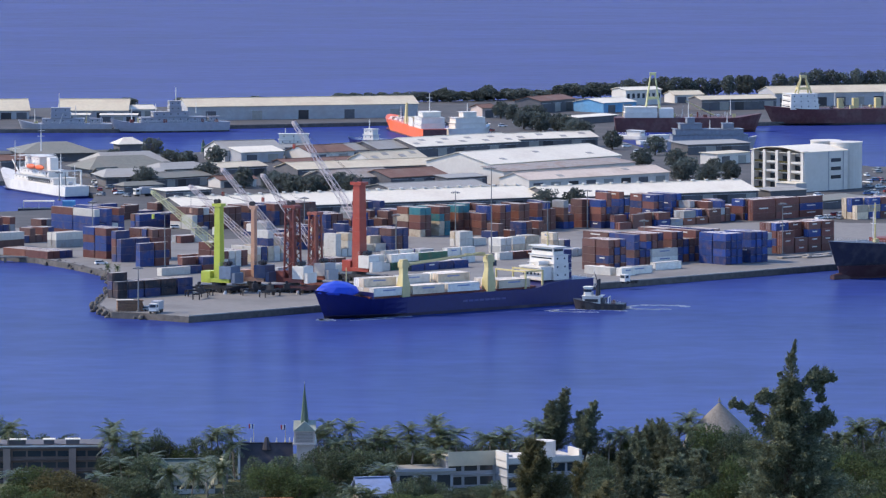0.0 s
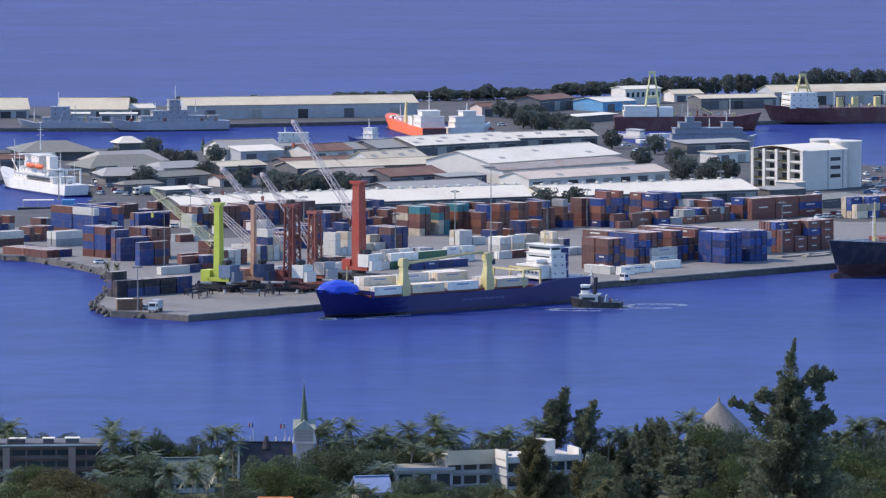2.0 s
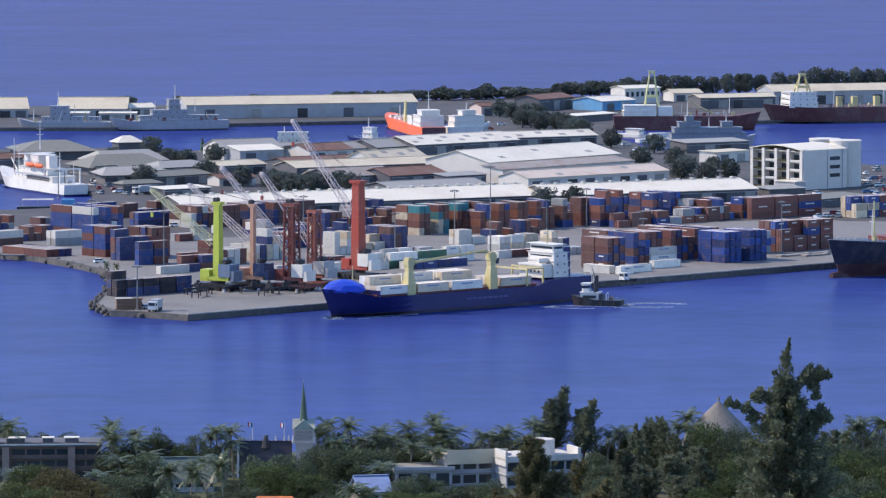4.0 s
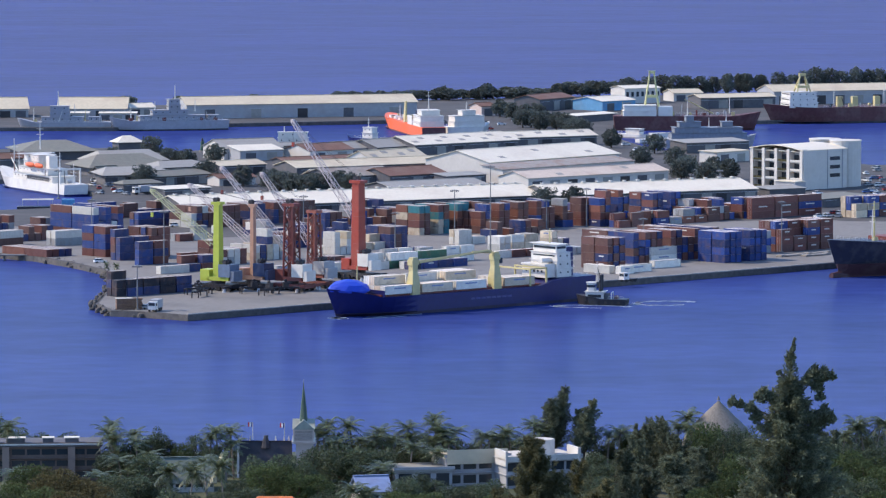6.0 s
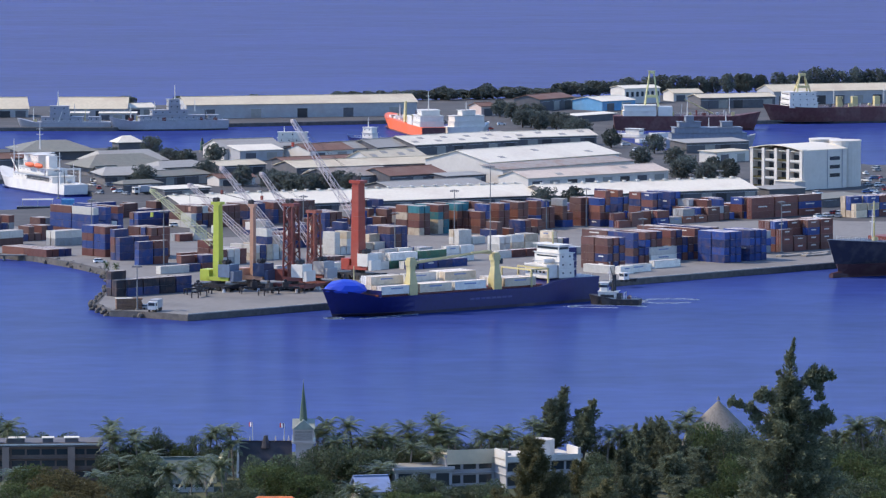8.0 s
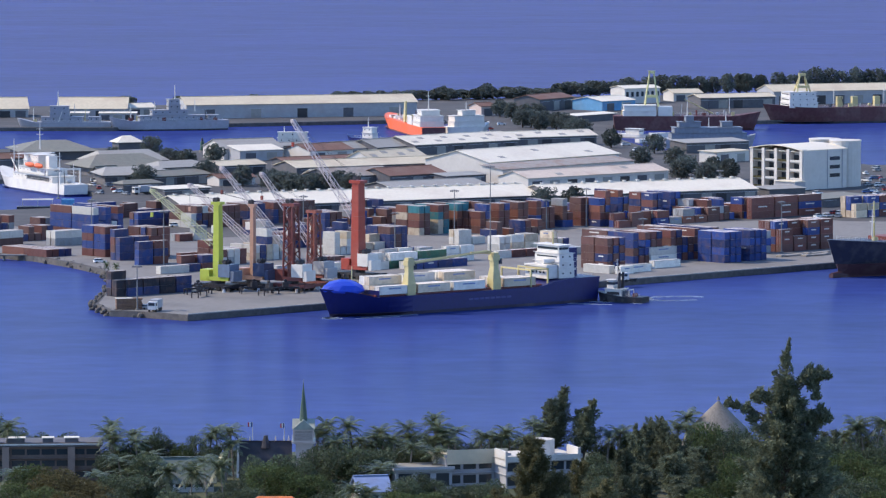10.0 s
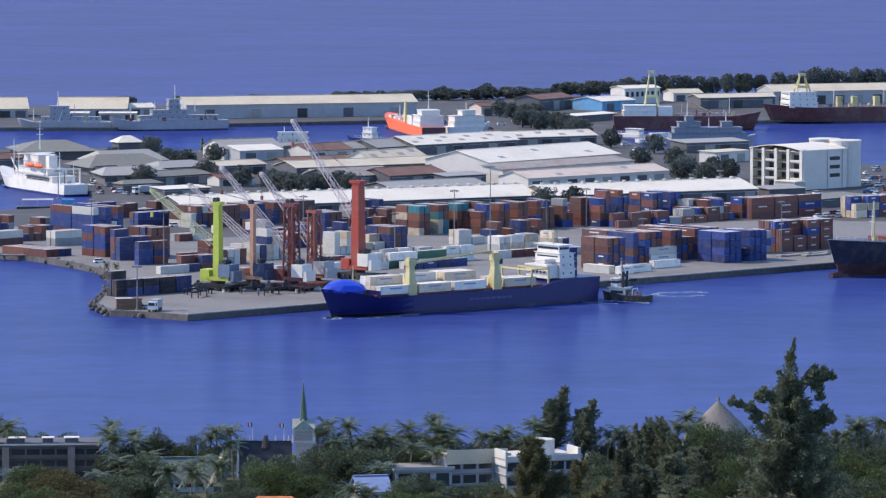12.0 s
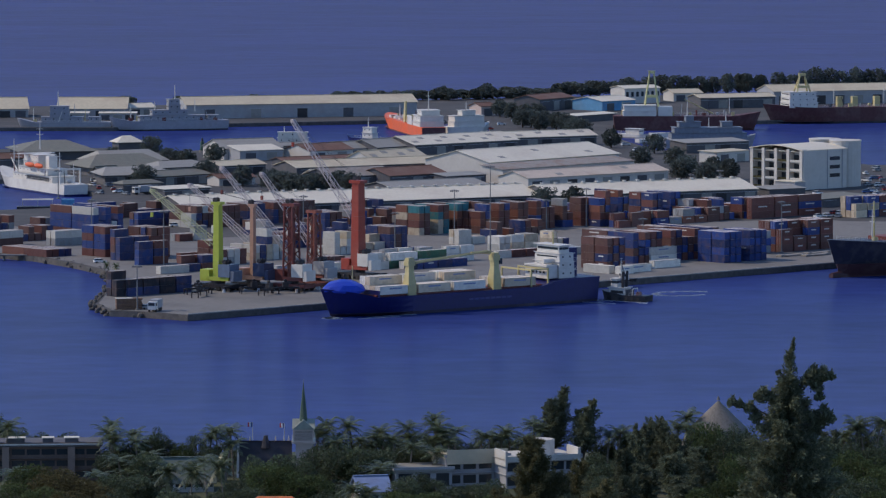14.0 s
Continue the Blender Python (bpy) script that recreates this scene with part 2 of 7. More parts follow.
def yard(a, b, z=QUAY, turn=0.0):
    """A pose on the terminal: a metres along the quay's edge, b metres inland from it."""
    c, s = math.cos(radians(QUAY_TURN)), math.sin(radians(QUAY_TURN))
    return pose(CORNER[0] + a * c - b * s, CORNER[1] + a * s + b * c, z, 0, 0, QUAY_TURN + turn)


def sheet(name, pts, z, depth, material, label, category, side=None):
    bm = bmesh.new()
    prism(bm, pts, z - depth, z)
    bm.normal_update()
    if sum(p[0] * q[1] - q[0] * p[1] for p, q in zip(pts, pts[1:] + pts[:1])) < 0:
        bmesh.ops.reverse_faces(bm, faces=bm.faces[:])
    bmesh.ops.triangulate(bm, faces=[f for f in bm.faces if len(f.verts) > 4], ngon_method="EAR_CLIP")
    ob = part(name, bm, material, None)
    if side:
        ob.data.materials.append(side)
        for f in ob.data.polygons:
            f.material_index = 1 if abs(f.normal.z) < 0.5 else 0
    return tagged(ob, label, category, kind="structure")


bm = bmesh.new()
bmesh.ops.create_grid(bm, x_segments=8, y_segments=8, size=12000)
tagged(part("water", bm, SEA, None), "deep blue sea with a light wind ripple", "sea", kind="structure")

ISLAND = [(-76.2, 1544.6), (265.9, 1853.3), (318.9, 2225), (184.7, 2243.9), (140.3, 2339.2), (96.1, 2347.5), (80.2, 2447.4), (23.4, 2447.4), (17.4, 2416.1), (-24.7, 2411.7), (-58.6, 2402.9),
          (-98.8, 2364.3), (-115.6, 2339.2), (-150.3, 2364.3), (-201.1, 2355.8), (-277.1, 2347.5), (-253.8, 2149), (-162.5, 2149), (-138.8, 2068.2), (-137.7, 1993.3), (-168.8, 1975.4), (-232.7, 1969.5),
          (-211.9, 1792.8), (-151.4, 1771.1), (-138.9, 1759.3), (-124.6, 1733.8), (-111.4, 1704.6), (-105.1, 1657.4), (-105.5, 1601), (-106.3, 1581.8), (-100.2, 1559.3), (-90.7, 1555.6)]
OUTER = [(23.4, 2447.4), (80.2, 2447.4), (83.6, 2551.2), (165.8, 2591.2), (378.5, 2643), (413.9, 2891.1), (144.4, 2847.6),
         (50.8, 2811.3), (-55.5, 2770.1), (-135.1, 2735.8), (-318.7, 2702.3), (-298.1, 2526.9), (-160.6, 2526.9), (-107, 2561.1), (-26.5, 2591.2), (22, 2586.1)]
sheet("ground_terminal", ISLAND, QUAY, 5.0, ASPHALT, "worn dark asphalt port ground with dark quay walls", "port ground", QUAYWALL)
sheet("ground_outer_port", OUTER, QUAY, 5.0, ASPHALT, "dark asphalt ground of the outer port and sea wall", "port ground", QUAYWALL)

APRON = [(-75.9, 1545.5), (266.1, 1854.6), (273.9, 1909.6), (149.7, 1917.9), (137.9, 1929.2), (44.6, 1895.9), (-17.1, 1863.7), (-73.1, 1842.9), (-124, 1822.5), (-163.2, 1909.6), (-222.6, 1901.3), (-210.2, 1795.2),
         (-151.6, 1773.5), (-139.2, 1762.8), (-124.9, 1738.4), (-111.2, 1706.8), (-104.7, 1657.4), (-105, 1603), (-105.3, 1583.7), (-99.9, 1562), (-90.8, 1557.4)]
sheet("pavement", APRON, QUAY + 0.03, 0.1, CONCRETE, "pale worn concrete apron and container yard paving", "pavement")

# the town's slope on this side of the harbour, rising to the viewpoint
bm = bmesh.new()
SHORE = 1204.7
rows = []
for j in range(41):
    y = -120 + (SHORE + 120) * j / 40
    row = []
    for i in range(25):
        x = -420 + 35 * i
        z = max(1.5, 138.0 - 0.1335 * max(y, 0)) + (noise.noise((x * 0.02, y * 0.02, 0)) * 1.2 if y < 1000 else 0)
        row.append(bm.verts.new((x, y + (6 * noise.noise((x * 0.03, 5, 0)) if j == 40 else 0), z)))
    rows.append(row)
rows.append([bm.verts.new((v.co.x, v.co.y + 3, -3)) for v in rows[-1]])
for r, q in zip(rows, rows[1:]):
    for i in range(24):
        bm.faces.new((r[i], r[i + 1], q[i + 1], q[i]))
tagged(part("hillside", bm, EARTH, None), "green-brown wooded town slope down to the shore", "ground", kind="structure")


# ---------------------------------------------------------------- buildings of the port
def shed(p0, p1, depth, eave, rise, roof, wall, label, doors=0, ridge_vents=0, hip=0.0, over=0.6, name="warehouse", category="warehouse", group="port sheds", skylights=0, lean=False, z=QUAY, windows=0):
    """A gabled or hipped shed: front wall from p0 to p1, depth behind it, a two-sided roof with its ridge along the front."""
    d = Vector(p1) - Vector(p0)
    L = d.length
    t = thing(name, pose(p0[0], p0[1], z, 0, 0, math.degrees(math.atan2(d.y, d.x))), label, category, group)
    w = 0.3
    part("front_wall", B((0, L, 0, w, 0, eave)), wall, t)
    part("back_wall", B((0, L, depth - w, depth, 0, eave)), wall, t)
    mid = depth if lean else depth / 2
    for x in (0, L - w):
        bm = bmesh.new()
        prof = [(w, 0), (depth - w, 0), (depth - w, eave), (mid, eave + (0 if hip else rise) - 0.05), (w, eave)] if not lean else [(w, 0), (depth - w, 0), (depth - w, eave + rise - 0.1), (w, eave)]
        a = [bm.verts.new((x, y, zz)) for y, zz in prof]
        b = [bm.verts.new((x + w, y, zz)) for y, zz in prof]
        bm.faces.new(a)
        bm.faces.new(b[::-1])
        for i in range(len(prof)):
            j = (i + 1) % len(prof)
            bm.faces.new((a[j], a[i], b[i], b[j]))
        part("gable_wall", bm, wall, t)
    o, top, th = over, eave + rise, 0.18
    e = eave - o * rise / max(mid, 1)
    if lean:
        part("roof", slab(bmesh.new(), [(-o, -o, e + th), (L + o, -o, e + th), (L + o, depth + o, top + th), (-o, depth + o, top + th)], th), roof, t)
    else:
        h = hip
        front = part("front_roof", slab(bmesh.new(), [(-o, -o, e + th), (L + o, -o, e + th), (L + o - h, mid, top + th), (-o + h, mid, top + th)], th), roof, t)
        part("back_roof", slab(bmesh.new(), [(L + o, depth + o, e + th), (-o, depth + o, e + th), (-o + h, mid, top + th), (L + o - h, mid, top + th)], th), roof, t)
        if h:
            part("hip_roof", slab(bmesh.new(), [(-o, depth + o, e + th), (-o, -o, e + th), (-o + h, mid, top + th)], th), roof, t)
            part("hip_roof", slab(bmesh.new(), [(L + o, -o, e + th), (L + o, depth + o, e + th), (L + o - h, mid, top + th)], th), roof, t)
        else:
            part("ridge_cap", B((-o, L + o, mid - 0.35, mid + 0.35, top + th - 0.02, top + th + 0.14)), roof, t)
        for k in range(skylights):
            x = L * (k + 0.5) / skylights
            y = mid * (0.3 + 0.35 * (k % 2))
            zz = e + th + (top - e) * (y + o) / (mid + o)
            sl = (top - e) / (mid + o)
            part("skylight", slab(bmesh.new(), [(x - 1.6, y - 1.2, zz - 1.2 * sl + 0.08), (x + 1.6, y - 1.2, zz - 1.2 * sl + 0.08), (x + 1.6, y + 1.2, zz + 1.2 * sl + 0.08), (x - 1.6, y + 1.2, zz + 1.2 * sl + 0.08)], 0.07), GREY_ROOF, t)
        for k in range(ridge_vents):
            x = L * (k + 0.5) / ridge_vents
            v = part("ridge_vent", B((x - 0.5, x + 0.5, mid - 0.5, mid + 0.5, top + th, top + th + 0.5), (x - 0.7, x + 0.7, mid - 0.7, mid + 0.7, top + th + 0.52, top + th + 0.62)), WHITE, t)
    for k in range(doors):
        x = L * (k + 0.5) / doors
        dw, dh = min(2.6, L / doors * 0.36), min(4.6, eave * 0.75)
        dr = part("sliding_door", B((x - dw, x + dw, -0.08, -0.002, 0.02, dh)), [WALL_DARK, GREY_ROOF, DARK][k % 3], t)
        part("rail", B((x - dw * 1.6, x + dw * 1.6, -0.14, -0.002, dh + 0.06, dh + 0.22)), STEEL, dr)
    for k in range(windows):
        x = L * (k + 0.5) / windows
        wd = part("window", B((x - 0.8, x + 0.8, -0.05, -0.002, eave * 0.45, eave * 0.78)), GLASS, t)
        part("frame", B((x - 0.9, x + 0.9, -0.09, -0.052, eave * 0.45 - 0.1, eave * 0.45), (x - 0.9, x + 0.9, -0.09, -0.052, eave * 0.78, eave * 0.78 + 0.1)), WHITE, wd)
    return t


# outer quay
shed((-128.5, 2601.4), (-13.2, 2632.4), 24, 7.0, 3.4, CREAM_ROOF, WALL_GREY, "long grey warehouse with a cream sheet roof on the outer quay", 5, 0)
shed((-194.2, 2616.8), (-159.5, 2616.8), 26, 4.4, 5.0, CREAM_ROOF, WALL_GREY, "grey warehouse with a steep cream roof on the outer quay", 4)
shed((-239.9, 2611.7), (-209, 2616.8), 26, 4.4, 5.0, CREAM_ROOF, WALL_GREY, "grey warehouse with a steep cream roof on the outer quay", 4)
shed((-159.3, 2632.4), (-146.4, 2637.7), 12, 4.0, 1.8, WHITE_ROOF, WALL_WHITE, "small white shed beside the warehouses", 2)
shed((-191.6, 2596.3), (-177.4, 2596.3), 6, 3.2, 0.4, WHITE_ROOF, WALL_GREY, "low white-roofed quay store", 2, lean=True)
shed((-171.5, 2591.2), (-153.4, 2591.2), 6, 3.4, 0.4, WHITE_ROOF, WALL_GREY, "low white-roofed quay store", 3, lean=True)
shed((174.4, 2735.8), (276.1, 2770.1), 24, 7.0, 3.0, CREAM_ROOF, WALL_GREY, "long cream-roofed warehouse behind the bulk carrier", 10)
shed((133.8, 2696.8), (173.6, 2713.4), 16, 5.6, 1.5, CREAM_ROOF, WALL_DARK, "pale-roofed open-fronted quay shed", 5)
shed((123, 2770.1), (138.6, 2776), 14, 4.4, 1.8, CREAM_ROOF, WALL_WHITE, "cream-roofed store on the outer port", 2)
shed((96.2, 2747.2), (115.3, 2758.6), 14, 8.0, 1.2, WHITE_ROOF, WALL_WHITE, "pale two-storey port building", 0, windows=7)
shed((82.1, 2675), (99.6, 2691.3), 22, 5.0, 1.8, WHITE_ROOF, WALL_BLUE, "blue-walled store with a white roof", 2)
shed((74.1, 2702.3), (81.1, 2680.4), 8, 4.0, 0.8, WHITE_ROOF, WALL_BLUE, "small blue annexe with a white roof", 1)
shed((49.8, 2675), (67.9, 2702.3), 16, 6.0, 2.0, BROWN_ROOF, WALL_DARK, "brown-roofed workshop among trees", 3)
shed((19.4, 2627.2), (26.4, 2632.4), 10, 5.0, 1.6, BROWN_ROOF, WALL_PINK, "small red-brown port office", 1)
shed((66.6, 2571.1), (86.5, 2596.3), 8, 3.2, 0.5, WHITE_ROOF, WALL_DARK, "low white canopy on the outer port", 0, lean=True)
shed((109, 2322.7), (137.8, 2339.2), 14, 4.6, 0.8, GREY_ROOF, WALL_DARK, "flat grey canopy on dark posts", 4, lean=True)
shed((118.9, 2255.4), (134, 2270.9), 10, 4.6, 0.3, CREAM_ROOF, WALL_WHITE, "small white gatehouse beside the trees", 2, lean=True)
# old waterfront, left bay
shed((-184.3, 2274.8), (-153.1, 2282.6), 34, 4.0, 3.6, GREEN_ROOF, WALL_DARK, "broad grey-green hipped roof on an open hall", 0, hip=12, over=2)
shed((-147, 2170.2), (-115.2, 2184.5), 26, 4.0, 4.0, GREEN_ROOF, WALL_DARK, "old hall with a grey-green hipped roof", 4, hip=9, over=2)
shed((-142.3, 2199.1), (-118.6, 2213.8), 24, 4.4, 3.6, GREY_ROOF, WALL_DARK, "old hall with a weathered grey roof", 2, hip=3, over=1.5)
shed((-118, 2170.2), (-98, 2184.5), 16, 3.6, 2.0, GREY_ROOF, WALL_DARK, "low grey-roofed market wing", 3, hip=5, over=1.2)
shed((-146.2, 2339.2), (-136.2, 2343.3), 9, 4.4, 2.2, WHITE_ROOF, WALL_DARK, "small white hipped pavilion by the channel", 0, hip=4.6, over=1.2)
shed((-96.1, 2274.8), (-70.7, 2286.6), 24, 5.0, 3.4, GREY_ROOF, WALL_WHITE, "pale grey-roofed boat shed", 3)
shed((-88.6, 2267), (-70.5, 2278.7), 10, 4.6, 1.8, WHITE_ROOF, WALL_GREY, "white-roofed lean-to of the boat shed", 2, lean=True)
shed((-137.7, 2114.3), (-111.8, 2121.3), 22, 4.2, 2.4, GREY_ROOF, WALL_DARK, "long low hall with a weathered pale roof", 6, hip=4, over=1.6)
shed((-117.5, 2106.9), (-96.4, 2127.9), 14, 4.0, 1.6, GREEN_ROOF, WALL_DARK, "low green-grey roofed market wing", 5, over=1.2)
shed((-93.1, 2170.2), (-74.7, 2184.5), 14, 4.2, 1.6, CREAM_ROOF, WALL_DARK, "old port shed with an ochre roof", 3)
shed((-58.5, 2274.8), (-39.7, 2290.5), 18, 4.0, 2.6, BROWN_ROOF, WALL_WHITE, "brown-roofed workshop with white verge", 2)
shed((-43.9, 2290.5), (-25.6, 2306.5), 16, 4.0, 2.6, GREY_ROOF, WALL_GREY, "grey gabled store beside the channel", 2)
shed((-29, 2294.5), (-8.1, 2314.6), 20, 4.4, 3.0, GREY_ROOF, WALL_DARK, "grey gabled store with a dark front", 2)
shed((-68.2, 2206.4), (-35, 2228.7), 9, 4.2, 1.0, BROWN_ROOF, WALL_DARK, "long low brown-roofed store", 5)
shed((-60.8, 2156), (1.9, 2191.8), 20, 4.4, 2.2, CREAM_ROOF, WALL_DARK, "long cream-roofed warehouse behind the transit shed", 6)
shed((-30.9, 2199.1), (-7.7, 2221.2), 14, 5.6, 2.8, CREAM_ROOF, WALL_WHITE, "cream gabled wing of the warehouse", 3, skylights=4)
shed((-44.9, 2101.1), (-19.4, 2121.4), 20, 4.2, 2.8, RUST_ROOF, WALL_DARK, "dark rusty gabled workshop", 3)
shed((-21.6, 2107.8), (1.4, 2128.2), 20, 4.2, 2.6, BROWN_ROOF, WALL_DARK, "brown and grey gabled port workshop", 3)
shed((-128, 2076), (-113, 2086), 8, 3.0, 1.2, GREEN_ROOF, WALL_DARK, "weathered grey-roofed fish store by the basin", 2, hip=3)
shed((-109.2, 2036.3), (-92, 2049), 10, 3.6, 0.5, WHITE_ROOF, WALL_DARK, "low open store with a white roof edge", 3, lean=True)
shed((-140.5, 2135.1), (-132.8, 2142), 8, 3.4, 2.6, GREEN_ROOF, WALL_DARK, "small steep-gabled wing of the old hall", 1)
shed((-90.9, 2107.8), (-76.6, 2118), 9, 3.2, 1.4, BROWN_ROOF, WALL_WHITE, "small brown-roofed store beside trees", 2)
shed((-79.4, 2322.7), (-60.8, 2335), 8, 3.2, 1.2, GREY_ROOF, WALL_DARK, "low grey quay store by the channel", 3)
shed((-190.3, 2228.7), (-178.8, 2236.3), 10, 3.6, 2.0, BROWN_ROOF, WALL_DARK, "brown-roofed shed behind the white vessel", 2)
shed((1.4, 2107.8), (17.6, 2121.4), 8, 4.0, 0.8, GREY_ROOF, WALL_DARK, "narrow grey lean-to beside the white gable", 2, lean=True)
shed((-51.8, 2121.4), (-39.9, 2131.6), 8, 4.0, 1.6, WHITE_ROOF, WALL_DARK, "small white-roofed store among trees", 2)
# big sheds behind the terminal
shed((-12.3, 2302.5), (34.2, 2343.3), 26, 5.0, 3.2, WHITE_ROOF, WALL_DARK, "large white-roofed shed with roof lights", 6, skylights=9)
shed((31.1, 2364.3), (70.6, 2385.6), 16, 4.6, 2.2, WHITE_ROOF, WALL_DARK, "white-roofed shed with dark front", 6, skylights=4)
shed((19.2, 2149), (75.1, 2210.1), 36, 7.0, 4.2, WHITE_ROOF, WALL_WHITE, "very large white-roofed warehouse with white gable", 7, skylights=3)
shed((24.5, 2124.8), (80.4, 2184.5), 12, 5.6, 1.4, RUST_ROOF, WALL_WHITE, "rust-streaked lean-to warehouse roof", 6, lean=True)
shed((34.1, 2074.7), (92.1, 2124.8), 18, 5.4, 2.4, mat("beige_roof_sheet", (0.58, 0.48, 0.38), 0.6, vary=0.08, stain=9, dirty=0.35, dirt=(0.3, 0.2, 0.14)), WALL_WHITE, "cream-white warehouse behind the container yard", 8, skylights=2)
shed((-18.6, 2036.3), (18.9, 2061.7), 26, 3.6, 2.2, GREY_ROOF, WALL_DARK, "low pale grey roof over a wide shed", 5)
shed((-95.5, 1929.2), (37.2, 1996.3), 32, 4.2, 3.4, WHITE_ROOF, WALL_DARK, "very long white-roofed transit shed beside the container yard", 22, ridge_vents=30)
shed((42, 1987.3), (122.8, 2026.9), 30, 4.6, 3.2, WHITE_ROOF, WALL_DARK, "long white-roofed transit shed with roof vents", 14, ridge_vents=15)
shed((128.2, 2036.3), (142.9, 2045.8), 10, 3.6, 0.6, GREY_ROOF, WALL_DARK, "low grey canopy by the office block", 0, lean=True)
shed((145.3, 1987.3), (165.7, 2011.5), 14, 3.2, 0.5, GREEN_ROOF, WALL_DARK, "low dark-roofed vehicle canopy", 3, lean=True)


# ---------------------------------------------------------------- shipping containers
CCOL = {"rust": (0.165, 0.064, 0.053), "brown": (0.14, 0.07, 0.06), "blue": (0.028, 0.064, 0.235), "navy": (0.03, 0.048, 0.15), "white": (0.66, 0.63, 0.56),
        "grey": (0.33, 0.34, 0.34), "teal": (0.05, 0.21, 0.24), "orange": (0.23, 0.09, 0.06), "cream": (0.6, 0.5, 0.36), "green": (0.06, 0.17, 0.1), "black": (0.02, 0.022, 0.035)}
CWORDS = {"rust": "rust-red", "brown": "dark brown", "blue": "bright blue", "navy": "navy blue", "white": "white refrigerated", "grey": "grey", "teal": "turquoise",
          "orange": "orange", "cream": "cream", "green": "dark green", "black": "black"}
PROTO = {}


def pale_roof(colour):
    """The pale paint of a container's roof: its own colour mixed mostly with cream, stained."""
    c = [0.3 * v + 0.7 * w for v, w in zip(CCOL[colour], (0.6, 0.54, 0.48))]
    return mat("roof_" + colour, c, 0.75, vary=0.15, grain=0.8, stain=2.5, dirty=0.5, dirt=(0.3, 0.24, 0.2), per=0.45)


def container(m, colour, feet=20, marked=False):
    """A corrugated steel container, its length along x, door leaves at the low-x end."""
    key = (colour, feet, marked)
    if key in PROTO:
        return copy_thing(PROTO[key], m)
    L, W, H = (6.06 if feet == 20 else 12.19), 2.44, 2.59
    c = mat("container_" + colour, CCOL[colour], 0.55, vary=0.1, grain=0.8, stain=2.2, dirty=0.4, dirt=(0.2, 0.11, 0.07) if colour != "white" else (0.45, 0.4, 0.34), per=0.32)
    t = thing("shipping_container", m, f"{CWORDS[colour]} {feet}-foot corrugated steel shipping container in the port", "container", "shipping containers")
    bm = bmesh.new()
    n = 14 if feet == 20 else 28
    pts = []
    for s in (-1, 1):
        for k in range(n):
            for f, d in ((0.0, 0.0), (0.35, 0.0), (0.5, 0.06), (0.85, 0.06)):
                x = 0.12 + (L - 0.24) * (k + f) / n
                pts.append((x if s < 0 else L - x, s * (W / 2 - 0.02 - d)))
    prism(bm, pts, 0.12, H - 0.06)
    part("body", bm, c, t)
    h = W / 2
    part("roof", B((0.13, L - 0.13, -h + 0.09, h - 0.09, H - 0.058, H - 0.03)), pale_roof(colour), t, "pale stained roof")
    part("frame", B((0, 0.12, -h, -h + 0.14, 0, H), (0, 0.12, h - 0.14, h, 0, H), (L - 0.12, L, -h, -h + 0.14, 0, H), (L - 0.12, L, h - 0.14, h, 0, H),
                    (0.12, L - 0.12, -h, -h + 0.08, 0, 0.14), (0.12, L - 0.12, h - 0.08, h, 0, 0.14), (0.12, L - 0.12, -h, -h + 0.08, H - 0.1, H), (0.12, L - 0.12, h - 0.08, h, H - 0.1, H),
                    (0, 0.12, -h + 0.14, h - 0.14, H - 0.1, H), (0, 0.12, -h + 0.14, h - 0.14, 0, 0.14)), c, t)
    for s in (-1, 1):
        d = part("door", B((0.02, 0.08, min(0.02 * s, s * (h - 0.15)), max(0.02 * s, s * (h - 0.15)), 0.15, H - 0.11)), c, t)
        part("locking_bar", B((-0.03, 0.02, s * 0.5 - 0.03, s * 0.5 + 0.03, 0.2, H - 0.15)), STEEL, d)
    if marked:
        ink = WHITE if colour not in ("white", "cream", "grey") else mat("pale_blue_lettering", (0.2, 0.25, 0.4), 0.6)
        for s in (-1, 1):
            part("marking", B((L * 0.3, L * 0.68, s * h - 0.01, s * h + 0.012, 1.55, 1.95)), ink, t, "plain lettering block on the side")
    PROTO[key] = t
    return t


RC = random.Random(11)
PLACED = []


def stack(a, b, along, feet, nu, nv, high, palette, gap=0.35, skip=0.0, marked=0.3, base=QUAY, step=0, near=True):
    """Stacked containers from a, b on the terminal: nu places along the quay, nv inland; along 'u' they lie with the quay, 'v' across it; step: a wider aisle after each so many."""
    L, W = (6.06 if feet == 20 else 12.19), 2.44
    du, dv = (L + 0.5, W + gap) if along == "u" else (W + gap, L + 0.5)
    for i in range(nu):
        for j in range(nv):
            lo, hi = high if isinstance(high, tuple) else (high, high)
            n = RC.randint(lo, hi)
            if RC.random() < skip:
                n = max(0, n - 1 - (RC.random() < 0.4))
            pu = a + i * du + (3.6 * (i // step) if step else 0)
            pv = b + j * dv
            for k in range(n):
                col = RC.choice(palette)
                jit = RC.uniform(-0.06, 0.06)
                z = base + k * 2.6
                m = yard(pu, pv + W / 2 + jit, z) if along == "u" else yard(pu + W / 2 + jit, pv + L, z, -90)
                PLACED.append((j > 0 and k < n - 1, b - a * 0.35, m, col, feet, RC.random() < marked))


